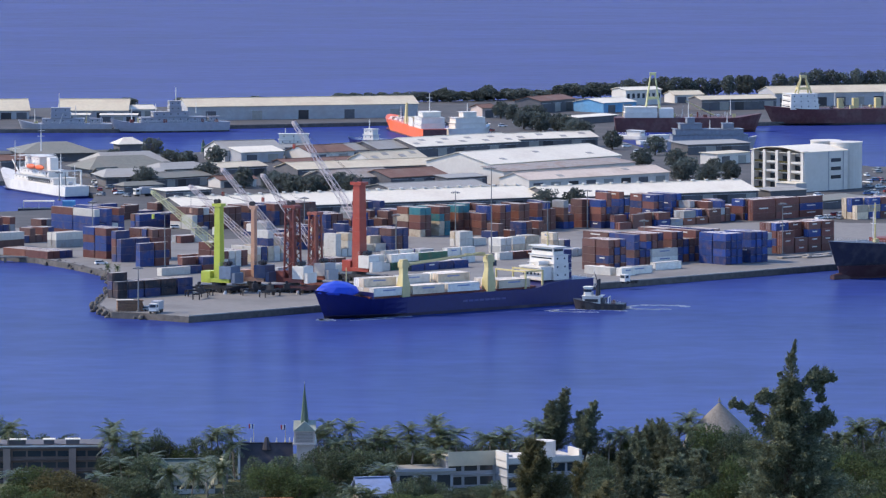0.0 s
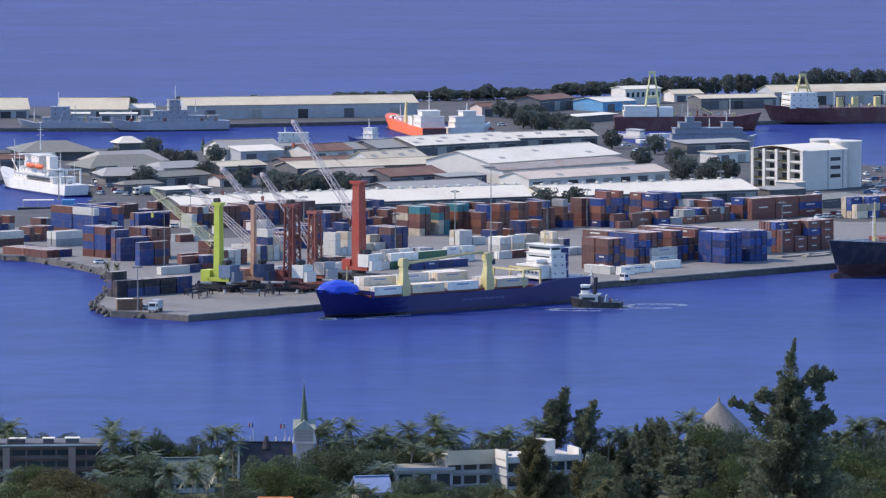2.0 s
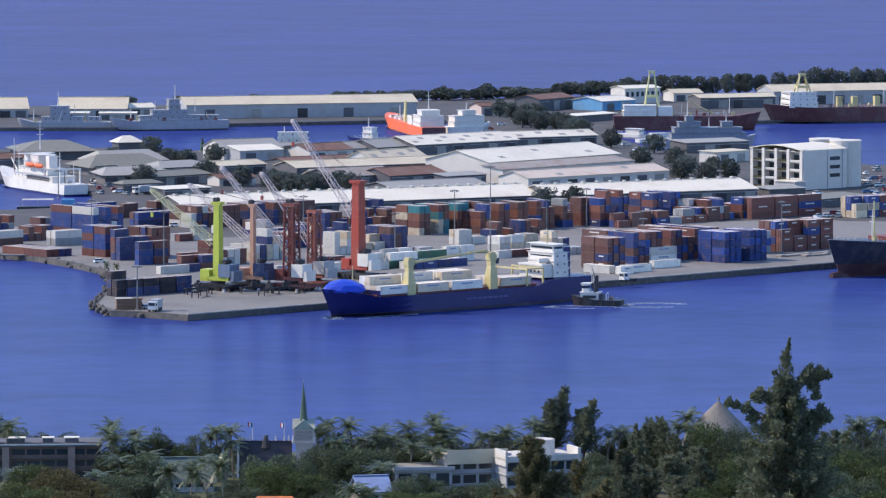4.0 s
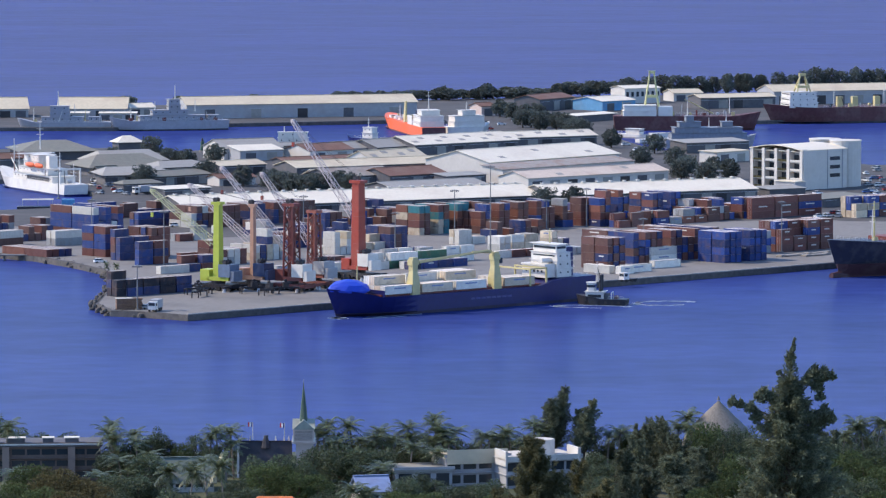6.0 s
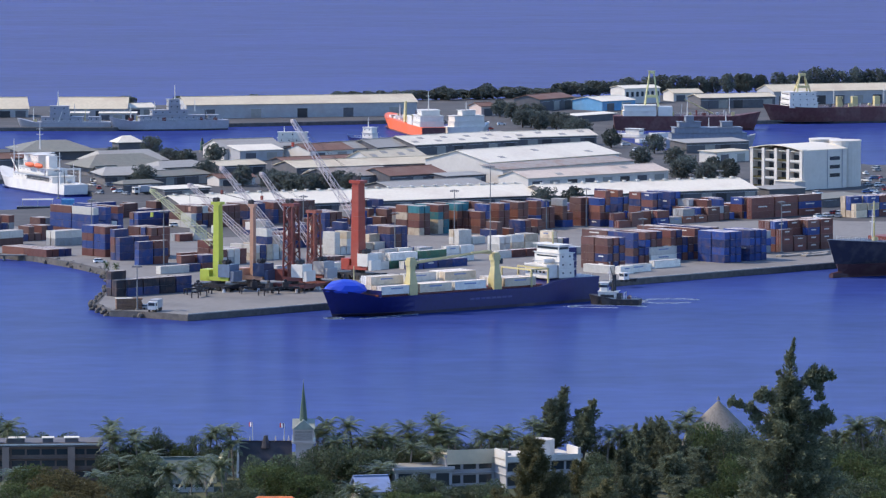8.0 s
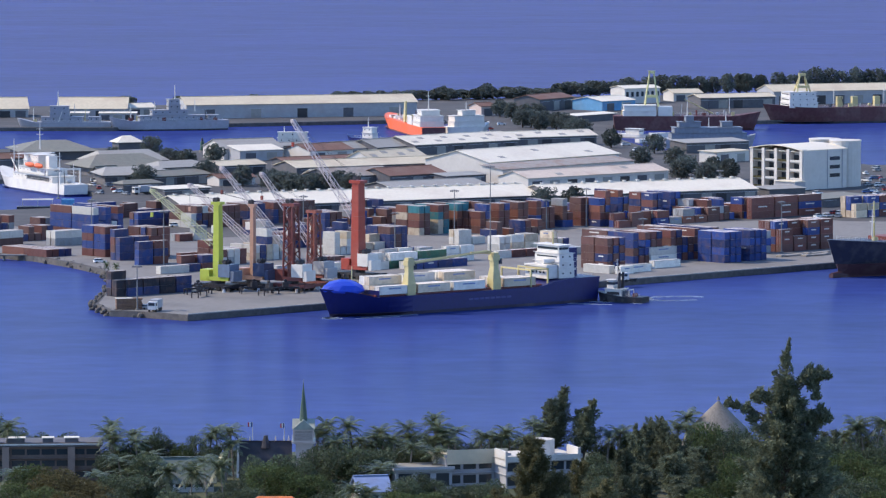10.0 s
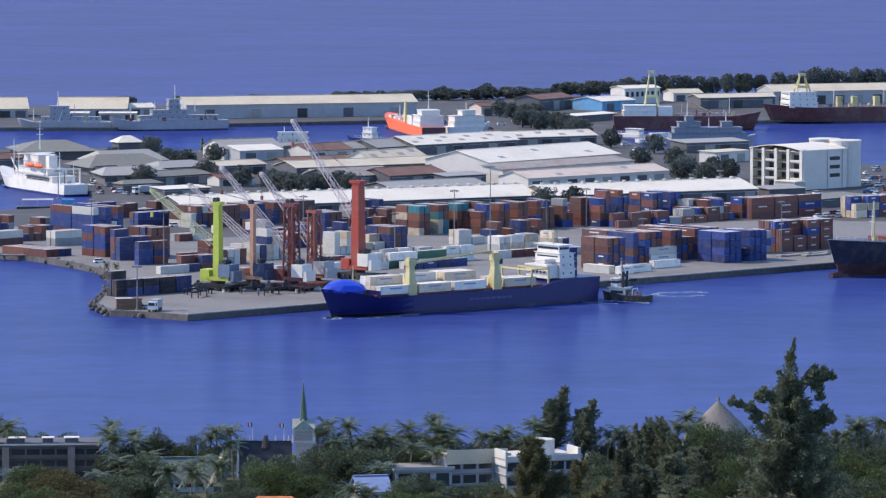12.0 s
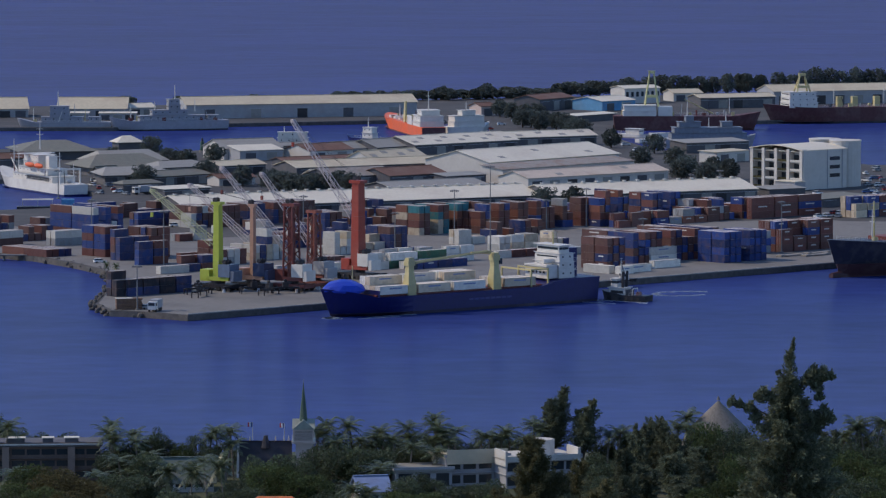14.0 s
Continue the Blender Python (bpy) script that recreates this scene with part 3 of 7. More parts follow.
def lay_containers(single=330):
    """The outer containers of the blocks nearest the quay one by one, the covered and the farther ones joined."""
    order = sorted(PLACED, key=lambda p: (p[0], p[1]))
    for _, _, m, col, feet, marked in order[:single]:
        container(m, col, feet, marked)
    verts, faces, slots, names = [], [], [], sorted(CCOL)
    for _, _, m, col, feet, marked in order[single:]:
        L = 6.06 if feet == 20 else 12.19
        n = 9 if feet == 20 else 18
        ring = []
        for s in (-1, 1):
            for k in range(n):
                for f, d in ((0.0, 0.0), (0.5, 0.0), (0.55, 0.07), (0.95, 0.07)):
                    x = L * (k + f) / n
                    ring.append((x if s < 0 else L - x, s * (1.22 - d)))
        o, r = len(verts), len(ring)
        for z in (0.02, 2.57):
            verts += [tuple(m @ Vector((x, y, z))) for x, y in ring]
        faces.append(tuple(range(o + r, o + 2 * r)))
        faces += [(o + k, o + (k + 1) % r, o + r + (k + 1) % r, o + r + k) for k in range(r)]
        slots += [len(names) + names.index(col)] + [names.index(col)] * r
    me = bpy.data.meshes.new("container_stacks")
    me.from_pydata(verts, [], faces)
    for c in names:
        me.materials.append(mat("container_" + c, CCOL[c], 0.55, vary=0.1, grain=0.8, stain=2.2, dirty=0.4, dirt=(0.2, 0.11, 0.07) if c != "white" else (0.45, 0.4, 0.34), per=0.32))
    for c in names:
        me.materials.append(pale_roof(c))
    me.polygons.foreach_set("material_index", slots)
    tagged(new("container_stacks", me), "rust, blue and brown shipping containers stacked deep in the yard", "containers", kind="stuff")


def flat_rack(a, b, label):
    """An empty flat-rack platform lying on the quay: deck, two folded end walls, twist-lock corners."""
    t = thing("flat_rack", yard(a, b), label, "flat rack", "flat racks")
    dusty = mat("dusty_grey_steel", (0.3, 0.28, 0.25), 0.7, vary=0.15)
    part("deck", B((0, 12.19, -1.22, 1.22, 0.15, 0.55)), dusty, t)
    for x in (0.2, 9.9):
        part("end_wall", B((x, x + 2.1, -1.15, 1.15, 0.55, 0.72)), dusty, t)
    for x in (0.0, 11.99):
        for y in (-1.22, 1.02):
            part("corner_casting", B((x, x + 0.2, y, y + 0.2, 0, 0.15)), BLACK, t)


for a, b in ((283, 30), (290.5, 25.5), (297, 31)):
    flat_rack(a, b, "empty grey flat-rack platform lying on the quay")
MIX = ["rust", "brown", "blue", "navy", "rust", "brown", "blue", "orange", "grey"]
REEF = ["white", "white", "white", "cream"]
# <tall rows before the transit sheds>
stack(248.7, 205.4, "v", 20, 8, 2, (2, 3), ["brown", "navy", "rust", "grey", "blue"], step=2)
stack(255.3, 181.8, "v", 20, 8, 2, (4, 4), ["teal", "teal", "orange", "brown", "rust", "cream"], step=2, skip=0.15)
stack(276.8, 173, "v", 20, 8, 2, (3, 4), ["rust", "brown", "rust", "blue", "orange"], step=2, skip=0.2)
stack(310.1, 175, "v", 20, 6, 2, (2, 4), MIX, step=2, skip=0.3)
stack(330.8, 167.3, "v", 20, 4, 2, (4, 5), ["blue", "blue", "navy", "orange", "rust"], step=2)
stack(364.3, 174.1, "v", 20, 4, 2, (4, 4), ["blue", "navy", "rust"], step=2)
stack(332.1, 158.8, "u", 20, 8, 2, (1, 2), ["orange", "rust", "brown", "blue", "grey"], skip=0.3)
stack(374.3, 161.3, "v", 20, 9, 2, (2, 3), ["rust", "brown", "blue", "grey"], step=3, skip=0.2)
stack(399.4, 157.5, "u", 40, 3, 3, (3, 3), ["rust", "rust", "brown", "blue"], marked=0.7, skip=0.2)
# <front blocks on the terminal>
stack(204, 31.5, "v", 20, 3, 2, (4, 4), ["rust", "brown", "rust", "navy"])
stack(226, 42, "v", 40, 12, 2, (3, 4), ["brown", "navy", "rust", "blue", "brown", "navy"], skip=0.1, step=5)
stack(251, 24, "v", 20, 6, 2, (4, 4), ["blue", "blue", "navy", "blue"], skip=0.08, step=3, marked=0.1)
stack(287.1, 42.8, "v", 20, 2, 2, (3, 3), ["blue", "grey"], marked=0)
stack(297.5, 43, "u", 20, 4, 4, (4, 4), ["rust", "rust", "brown", "blue"], marked=0.8, skip=0.12)
stack(432.4, 135.3, "u", 20, 7, 3, (3, 3), ["blue", "blue", "rust", "cream"], skip=0.2)
# <refrigerated containers>
stack(193.8, 20.1, "v", 40, 1, 1, 1, ["white"], marked=0)
stack(195, 16, "u", 20, 1, 1, 1, ["white"], marked=1)
stack(199.1, 18.2, "u", 40, 1, 1, 1, ["white"], marked=1)
stack(218.5, 24.3, "u", 40, 1, 1, 1, ["white"], marked=0)
stack(233.4, 41.1, "u", 40, 1, 1, 2, ["white"], marked=1)
stack(176.1, 136.5, "v", 20, 3, 2, (1, 3), REEF)
stack(188.6, 144.5, "u", 40, 2, 2, (1, 2), REEF)
stack(236.8, 140.4, "u", 20, 2, 2, (1, 2), ["white", "cream"])
stack(227.5, 109.4, "v", 20, 2, 1, (2, 2), ["white"])
stack(235.5, 112, "u", 20, 2, 2, (1, 2), ["white", "cream"])
stack(185.7, 90.3, "u", 20, 2, 1, (2, 2), ["white"])
stack(208, 88.8, "u", 20, 3, 1, (1, 1), ["rust", "white", "white"])
stack(141, 82.4, "u", 40, 3, 2, (1, 2), ["white", "cream", "white", "green"])
stack(155.6, 75.1, "u", 20, 4, 2, (1, 1), ["navy", "blue", "white"])
stack(234.4, 83.9, "v", 20, 3, 2, (1, 3), ["white", "navy", "cream"])
stack(269.3, 158.8, "v", 20, 9, 1, (1, 2), ["brown", "navy", "rust"], skip=0.3)
stack(217.1, 164.9, "v", 20, 6, 2, (1, 2), ["navy", "brown", "navy"], skip=0.3)
# <behind the cranes>
stack(121.1, 130.3, "v", 20, 4, 2, (2, 3), ["rust", "brown", "white", "grey"])
stack(140.9, 137, "v", 20, 5, 2, (2, 4), ["grey", "white", "navy", "cream"], skip=0.2)
stack(183.8, 168.4, "v", 20, 8, 2, (2, 3), ["rust", "navy", "brown", "blue"], skip=0.3, step=3)
stack(228.8, 259.4, "v", 20, 12, 2, (3, 3), ["rust", "brown", "brown", "navy"], skip=0.08, step=3)
stack(225.7, 276.8, "v", 20, 4, 2, (1, 2), ["navy", "rust"])
stack(113.3, 89.8, "u", 20, 5, 2, (1, 2), ["white", "rust", "grey", "navy"], skip=0.3)
# <left blocks>
stack(112.3, 181.5, "v", 20, 3, 2, (4, 4), ["blue", "rust", "blue", "rust"], marked=0.1)
stack(107.3, 167.2, "u", 20, 3, 2, (3, 4), ["navy", "brown", "navy", "rust"], marked=0.1)
stack(100.7, 148.7, "u", 20, 2, 1, (3, 3), ["blue", "rust", "rust", "navy"], marked=0)
stack(121, 167.3, "v", 20, 3, 2, (4, 4), ["brown", "rust", "rust"], marked=0)
stack(164.1, 253.7, "v", 40, 5, 2, (2, 4), ["blue", "rust", "blue", "white"], marked=0)
stack(83.8, 116.4, "u", 40, 1, 1, 1, ["white"], marked=1)
stack(95.6, 117.5, "u", 20, 2, 2, (1, 2), ["rust", "navy"], marked=0)
stack(122.5, 153.5, "u", 20, 2, 1, (1, 1), ["rust"], marked=0)
stack(21.8, 61.5, "u", 20, 1, 2, (2, 3), ["black", "navy"], marked=0, gap=0.2)
stack(25.6, 60.7, "u", 20, 4, 2, (2, 2), ["black", "navy", "black"], marked=0)
stack(129.3, 230.8, "u", 40, 1, 2, (2, 2), ["grey", "white"], marked=0)
stack(97.6, 207.4, "v", 40, 3, 1, 1, ["rust", "orange"], marked=0)
stack(97.5, 194.8, "v", 40, 4, 1, 1, ["rust", "orange", "navy"], marked=0)
stack(100.4, 243.7, "u", 40, 2, 2, (1, 2), ["grey", "white", "brown"], marked=0)
stack(127.3, 273.1, "v", 20, 6, 2, (1, 3), ["brown", "navy", "rust", "grey"], marked=0, skip=0.2)
stack(133, 254.3, "v", 20, 5, 1, (1, 2), ["navy", "brown", "rust"], marked=0)
stack(203.7, 319.1, "u", 20, 5, 1, (1, 2), ["navy", "blue", "brown"], marked=0)
stack(216.4, 330.3, "u", 20, 3, 1, (1, 2), ["navy", "blue", "blue"], marked=0)
stack(235.6, 320.6, "v", 20, 6, 1, (1, 2), ["navy", "blue", "brown"], marked=0, skip=0.2)
stack(161.2, 284.4, "v", 20, 5, 1, (1, 2), ["brown", "navy", "grey"], marked=0)
stack(162.6, 92.8, "u", 20, 3, 2, (1, 2), ["white", "navy", "grey"], marked=0.2)
stack(144.5, 109.2, "u", 20, 2, 2, (1, 1), ["rust", "brown"], marked=0.2)
stack(205.8, 280.1, "u", 40, 2, 2, (2, 2), ["blue", "navy", "brown"], marked=0.1)
stack(246.4, 326.3, "u", 20, 3, 1, (1, 2), ["navy", "blue", "white"], marked=0.1)
stack(216.6, 263.0, "v", 20, 5, 2, (2, 3), ["brown", "navy", "white", "brown"], marked=0.1)
stack(174.0, 217.3, "u", 20, 2, 2, (1, 2), ["white", "grey", "rust"], marked=0.1)
stack(190.0, 189.3, "v", 20, 4, 2, (2, 3), ["navy", "grey", "brown"], marked=0.1)
stack(233.7, 208.3, "v", 20, 4, 2, (2, 3), ["navy", "brown", "navy"], marked=0.1)
stack(284.3, 246.2, "v", 20, 4, 2, (2, 3), ["navy", "brown", "grey"], marked=0.1)
stack(206.0, 141.8, "v", 20, 3, 2, (3, 3), ["navy", "brown", "navy"], marked=0.1)
lay_containers()


# ---------------------------------------------------------------- ships
def hull_mesh(L, beam, deck, low, flare=0.9, rake=3.0, z0=0.0, stern=0.9, n=22):
    """A lofted hull from bow (x = 0) to stern (x = L) between the heights low and deck; deck: function of 0..1."""
    bm = bmesh.new()
    rings = []
    for i in range(n + 1):
        t = (i / n) ** 1.35
        top = deck(t)
        full = min(1.0, (t / 0.16) ** 0.55) if t > 0 else 0.0
        fine = min(1.0, (t / 0.26) ** 0.8) if t > 0 else 0.0
        aft = 1 - (1 - stern) * max(0.0, (t - 0.85) / 0.15) ** 2
        ring = []
        for f in (0.0, 0.35, 0.7, 1.0):
            z = low + (top - low) * f
            up = max(0.0, min(1.0, z / max(top, 0.1)))
            b = beam / 2 * (fine + (full - fine) * up ** flare) * aft
            x = t * L - rake * max(0, 1 - t / 0.2) * up + rake * 0.25 * max(0.0, (t - 0.9) / 0.1) * up
            ring.append((x, max(b, 0.06), z))
        rings.append([bm.verts.new((x, -b, z)) for x, b, z in ring] + [bm.verts.new((x, b, z)) for x, b, z in ring[::-1]])
    for r, q in zip(rings, rings[1:]):
        for k in range(8):
            j = (k + 1) % 8
            bm.faces.new((r[k], q[k], q[j], r[j]))
    bm.faces.new(rings[0])
    bm.faces.new(rings[-1][::-1])
    bmesh.ops.recalc_face_normals(bm, faces=bm.faces[:])
    return bm


def house(parent, x0, x1, w, z0, storeys, h=2.6, material=None, shrink=0.35, windows=True):
    """A deckhouse in storeys, with a window band and a deck edge on each."""
    m = material or WHITE
    for k in range(storeys):
        s = shrink * k
        a, b, hw, z = x0 + s * 0.4, x1 - s, w / 2 - s * 0.5, z0 + k * h
        d = part("deckhouse", B((a, b, -hw, hw, z, z + h - 0.14)), m, parent)
        part("deck_edge", B((a - 0.35, b + 0.5, -hw - 0.4, hw + 0.4, z + h - 0.14, z + h)), m, d)
        if windows:
            c = max(2, int((b - a) / 3.4))
            for i in range(c):
                x = a + (b - a) * (i + 0.5) / c
                part("window", B((x - 0.28, x + 0.28, -hw - 0.03, -hw - 0.004, z + 1.2, z + 1.7)), GLASS, d)
            part("window_band", B((a - 0.03, a - 0.004, -hw * 0.82, hw * 0.82, z + 1.25, z + 1.7)), GLASS, d)
    return z0 + storeys * h


def rail(parent, pts, h=1.1, material=None):
    bm = bmesh.new()
    for p, q in zip(pts, pts[1:]):
        for k in (0.55, 1.0):
            tube(bm, (*p[:2], p[2] + h * k), (*q[:2], q[2] + h * k), 0.035, 0.035, 4)
        n = max(1, int((Vector(q) - Vector(p)).length / 2))
        for i in range(n + 1):
            c = Vector(p).lerp(Vector(q), i / n)
            tube(bm, c, c + Vector((0, 0, h)), 0.03, 0.03, 4)
    part("railing", bm, material or WHITE, parent)


def mast(parent, x, y, z, h, material=None, arms=2, r=0.28):
    bm = tube(bmesh.new(), (x, y, z), (x, y, z + h), r, r * 0.45, 8)
    m = part("mast", bm, material or WHITE, parent)
    for k in range(arms):
        zz = z + h * (0.55 + 0.2 * k)
        part("yardarm", tube(bmesh.new(), (x, y - h * 0.14, zz), (x, y + h * 0.14, zz), 0.09, 0.09, 6), material or WHITE, m)
    return m


def lifeboat(parent, x, y, z, material, l=6.0):
    bm = bmesh.new()
    bmesh.ops.create_icosphere(bm, subdivisions=2, radius=1.0)
    for v in bm.verts:
        v.co = (x + v.co.x * l / 2, y + v.co.y * 1.1, z + (v.co.z * 1.2 if v.co.z < 0 else v.co.z * 0.95))
    b = part("lifeboat", bm, material, parent, "orange lifeboat on davits")
    part("davit", tube(bmesh.new(), (x - l * 0.35, y, z + 1.0), (x - l * 0.35, y + 0.9, z + 2.6), 0.12, 0.12, 6), WHITE, b)
    part("davit", tube(bmesh.new(), (x + l * 0.35, y, z + 1.0), (x + l * 0.35, y + 0.9, z + 2.6), 0.12, 0.12, 6), WHITE, b)


def deck_gear(parent, x0, x1, w, z, seed, n=9):
    """Winches, lockers, vents and davits standing on a deck."""
    r = random.Random(seed)
    for k in range(n):
        x, y = x0 + (x1 - x0) * (k + r.random()) / n, r.uniform(-w / 2, w / 4)
        m = r.choice((WHITE, BUFF, STEEL, BLACK, MAROON))
        q = k % 4
        if q == 0:
            part("locker", B((x - 0.9, x + 0.9, y - 0.6, y + 0.6, z - 0.1, z + r.uniform(1.0, 1.9))), m, parent)
        elif q == 1:
            part("vent", tube(bmesh.new(), (x, y, z - 0.1), (x, y, z + r.uniform(1.6, 2.8)), 0.35, 0.45, 8), m, parent)
        elif q == 2:
            part("winch", tube(bmesh.new(), (x, y - 0.9, z + 0.7), (x, y + 0.9, z + 0.7), 0.75, 0.75, 10), m, parent)
        else:
            part("derrick_post", tube(bmesh.new(), (x, y, z - 0.1), (x + r.uniform(-2, 2), y, z + r.uniform(4, 7)), 0.2, 0.12, 6), m, parent)


def aft(bow, stern):
    d = Vector(stern) - Vector(bow)
    return math.degrees(math.atan2(d.y, d.x)), d.length


SHIP_L, SHIP_B = 97.0, 17.0


def container_ship():
    t = thing("container_ship", pose(-33.6, 1556.6, 0, 0, 0, 37), "dark blue container ship with buff deck cranes and a tarpaulined bow", "ship")
    deck = lambda u: 5.7 + 3.0 * max(0, 1 - u / 0.13) ** 0.7 + 2.0 * max(0, min(1, (u - 0.8) / 0.03))
    part("hull", hull_mesh(SHIP_L, SHIP_B, deck, 0.9, rake=4), SHIP_BLUE, t)
    part("boot_topping", hull_mesh(SHIP_L, SHIP_B - 0.06, lambda u: 0.9, -2.0, rake=0.5), mat("dark_boot_topping", (0.02, 0.015, 0.04), 0.6), t)
    bm = bmesh.new()
    bmesh.ops.create_icosphere(bm, subdivisions=2, radius=1.0)
    RT = random.Random(5)
    for v in bm.verts:
        k = max(0.0, v.co.z)
        x = v.co.x
        w = (0.5 + 0.5 * (x + 1) / 2)
        v.co = (4.2 + x * 7.6 + RT.uniform(-0.25, 0.25), v.co.y * 7.4 * w + RT.uniform(-0.35, 0.35), 7.8 + k * 3.3 + min(0, v.co.z) * 1.6 + RT.uniform(-0.2, 0.2))
    part("bow_cover", bm, TARP, t, "bright blue tarpaulin over the forecastle")
    part("breakwater", B((12.6, 13.0, -7.4, 7.4, 5.5, 7.6)), SHIP_BLUE, t)
    part("hatch_coaming", B((12, 76, -6.6, 6.6, 5.4, 6.3)), MAROON, t)
    for x, jib in ((25.0, 32.5), (57.6, 0.0)):
        p = part("deck_crane", B((x - 1.5, x + 1.5, -7.6, -4.6, 5.4, 9.0)), BUFF, t, "buff deck crane")
        bm = prism(bmesh.new(), [(x - 1.5, -7.6), (x + 1.5, -7.6), (x + 1.5, -4.6), (x - 1.5, -4.6)], 9.0, 9.01)
        v = [v for v in bm.verts]
        for q in v[4:]:
            q.co = (x + (q.co.x - x) * 0.6, -6.1 + (q.co.y + 6.1) * 0.6, 13.0)
        part("tower", bm, BUFF, p)
        part("crane_head", B((x - 1.0, x + 1.0, -7.1, -5.1, 13.01, 17.0), (x - 1.3, x + 1.3, -7.3, -4.9, 14.6, 16.2)), BUFF, p)
        part("operator_cab", B((x + 1.35, x + 2.4, -7.0, -5.4, 13.4, 15.2)), GLASS, p)
        if jib:
            part("jib", tube(tube(bmesh.new(), (x + 1.5, -7.2, 15.4), (x + jib - 2, -6.9, 17.6), 0.32, 0.25, 6), (x + 1.5, -5.0, 15.4), (x + jib - 2, -5.3, 17.6), 0.32, 0.25, 6), BUFF, p)
        else:
            part("jib", tube(bmesh.new(), (x - 1.4, -6.0, 17.0), (x - 9, -6.0, 17.4), 0.45, 0.35, 6), BUFF, p)
    for x in (71.0, 77.6):
        part("hatch_frame", B((x - 0.25, x + 0.25, -7.6, -7.1, 5.6, 11.2), (x - 0.25, x + 0.25, 7.1, 7.6, 5.6, 11.2), (x - 0.25, x + 0.25, -7.1, 7.1, 10.7, 11.2)), BUFF, t)
    part("hatch_rail", B((71.3, 77.3, -7.6, -7.2, 10.8, 11.2)), BUFF, t)
    z = house(t, 83.0, 89.0, 12.5, 7.7, 3, 2.55, shrink=0.15)
    part("wheelhouse", B((83.4, 87.5, -5.4, 5.4, z + 0.02, z + 2.4)), WHITE, t)
    part("front_windows", B((83.3, 83.39, -5.0, 5.0, z + 1.1, z + 1.8)), GLASS, t)
    part("side_windows", B((83.7, 87.2, -5.48, -5.41, z + 1.1, z + 1.8)), GLASS, t)
    part("bridge_roof", B((82.9, 88.0, -6.6, 6.6, z + 2.4, z + 2.6)), WHITE, t)
    mast(t, 85.5, 0, z + 2.6, 4.5, BUFF)
    part("rescue_boat", tube(tube(bmesh.new(), (79.0, -3.2, 12.9), (82.4, -3.2, 12.9), 0.7, 0.9, 10), (82.4, -3.2, 12.9), (84.0, -3.2, 13.1), 0.9, 0.3, 10), WHITE, t, "white rescue boat in its cradle")
    part("boat_deck", B((78.5, 83.0, -5.6, 5.6, 11.4, 11.9)), WHITE, t)
    part("accommodation_front", B((78.8, 82.9, -5.4, 5.4, 7.7, 11.4)), WHITE, t)
    for y in (-4.2, -2.4, -0.6, 1.2, 3.0):
        part("porthole", B((78.72, 78.796, y, y + 0.7, 9.3, 10.0)), GLASS, t)
    part("stair_landing", B((89.5, 91.0, -4.5, 4.5, 10.2, 10.4)), WHITE, t)
    rail(t, [(82.8, -6.7, 10.25), (89.6, -6.7, 10.25)])
    rail(t, [(82.8, -6.7, 12.8), (89.6, -6.7, 12.8)])
    part("funnel", B((90.5, 93.2, -2.2, 2.2, 7.6, 16.5)), SHIP_BLUE, t)
    part("foremast", tube(bmesh.new(), (8, 0, 9.6), (8, 0, 15), 0.25, 0.12, 8), BUFF, t)
    rail(t, [(90, -7.2, 7.7), (95.5, -6.8, 7.7)])
    part("hull_marking", B(*[(46 + 2.1 * k, 47.7 + 2.1 * k, -8.53, -8.46, 3.1, 3.7) for k in range(8)]), mat("faded_white_lettering", (0.05, 0.06, 0.2), 0.6), t, "faded pale lettering worn to bars")
    return t


CARGO = []


def ship_cargo():
    rc = random.Random(3)
    for x, rows, high in ((12.8, 5, (1, 1)), (27.6, 5, (1, 1)), (41.0, 5, (1, 2)), (60.6, 3, (1, 1))):
        for r in range(rows):
            n = rc.randint(*high)
            for k in range(n):
                y = -6.4 + r * 2.56
                m = pose(x, y + 1.22 - 1.0, 6.32 + 2.6 * k)
                CARGO.append((container(m, rc.choice(["white", "white", "white", "cream"] if r < 4 else ["white", "green", "navy"]), 40, k == n - 1), m))
    for x, y, z, c in ((12.8, -1.06, 8.92, "cream"), (12.8, 1.5, 8.92, "white"), (27.6, 1.5, 8.92, "white"), (60.6, 1.5, 6.32, "white"), (60.6, 4.06, 6.32, "white")):
        CARGO.append((container(pose(x, y, z), c, 40 if x < 58 else 20, True), pose(x, y, z)))


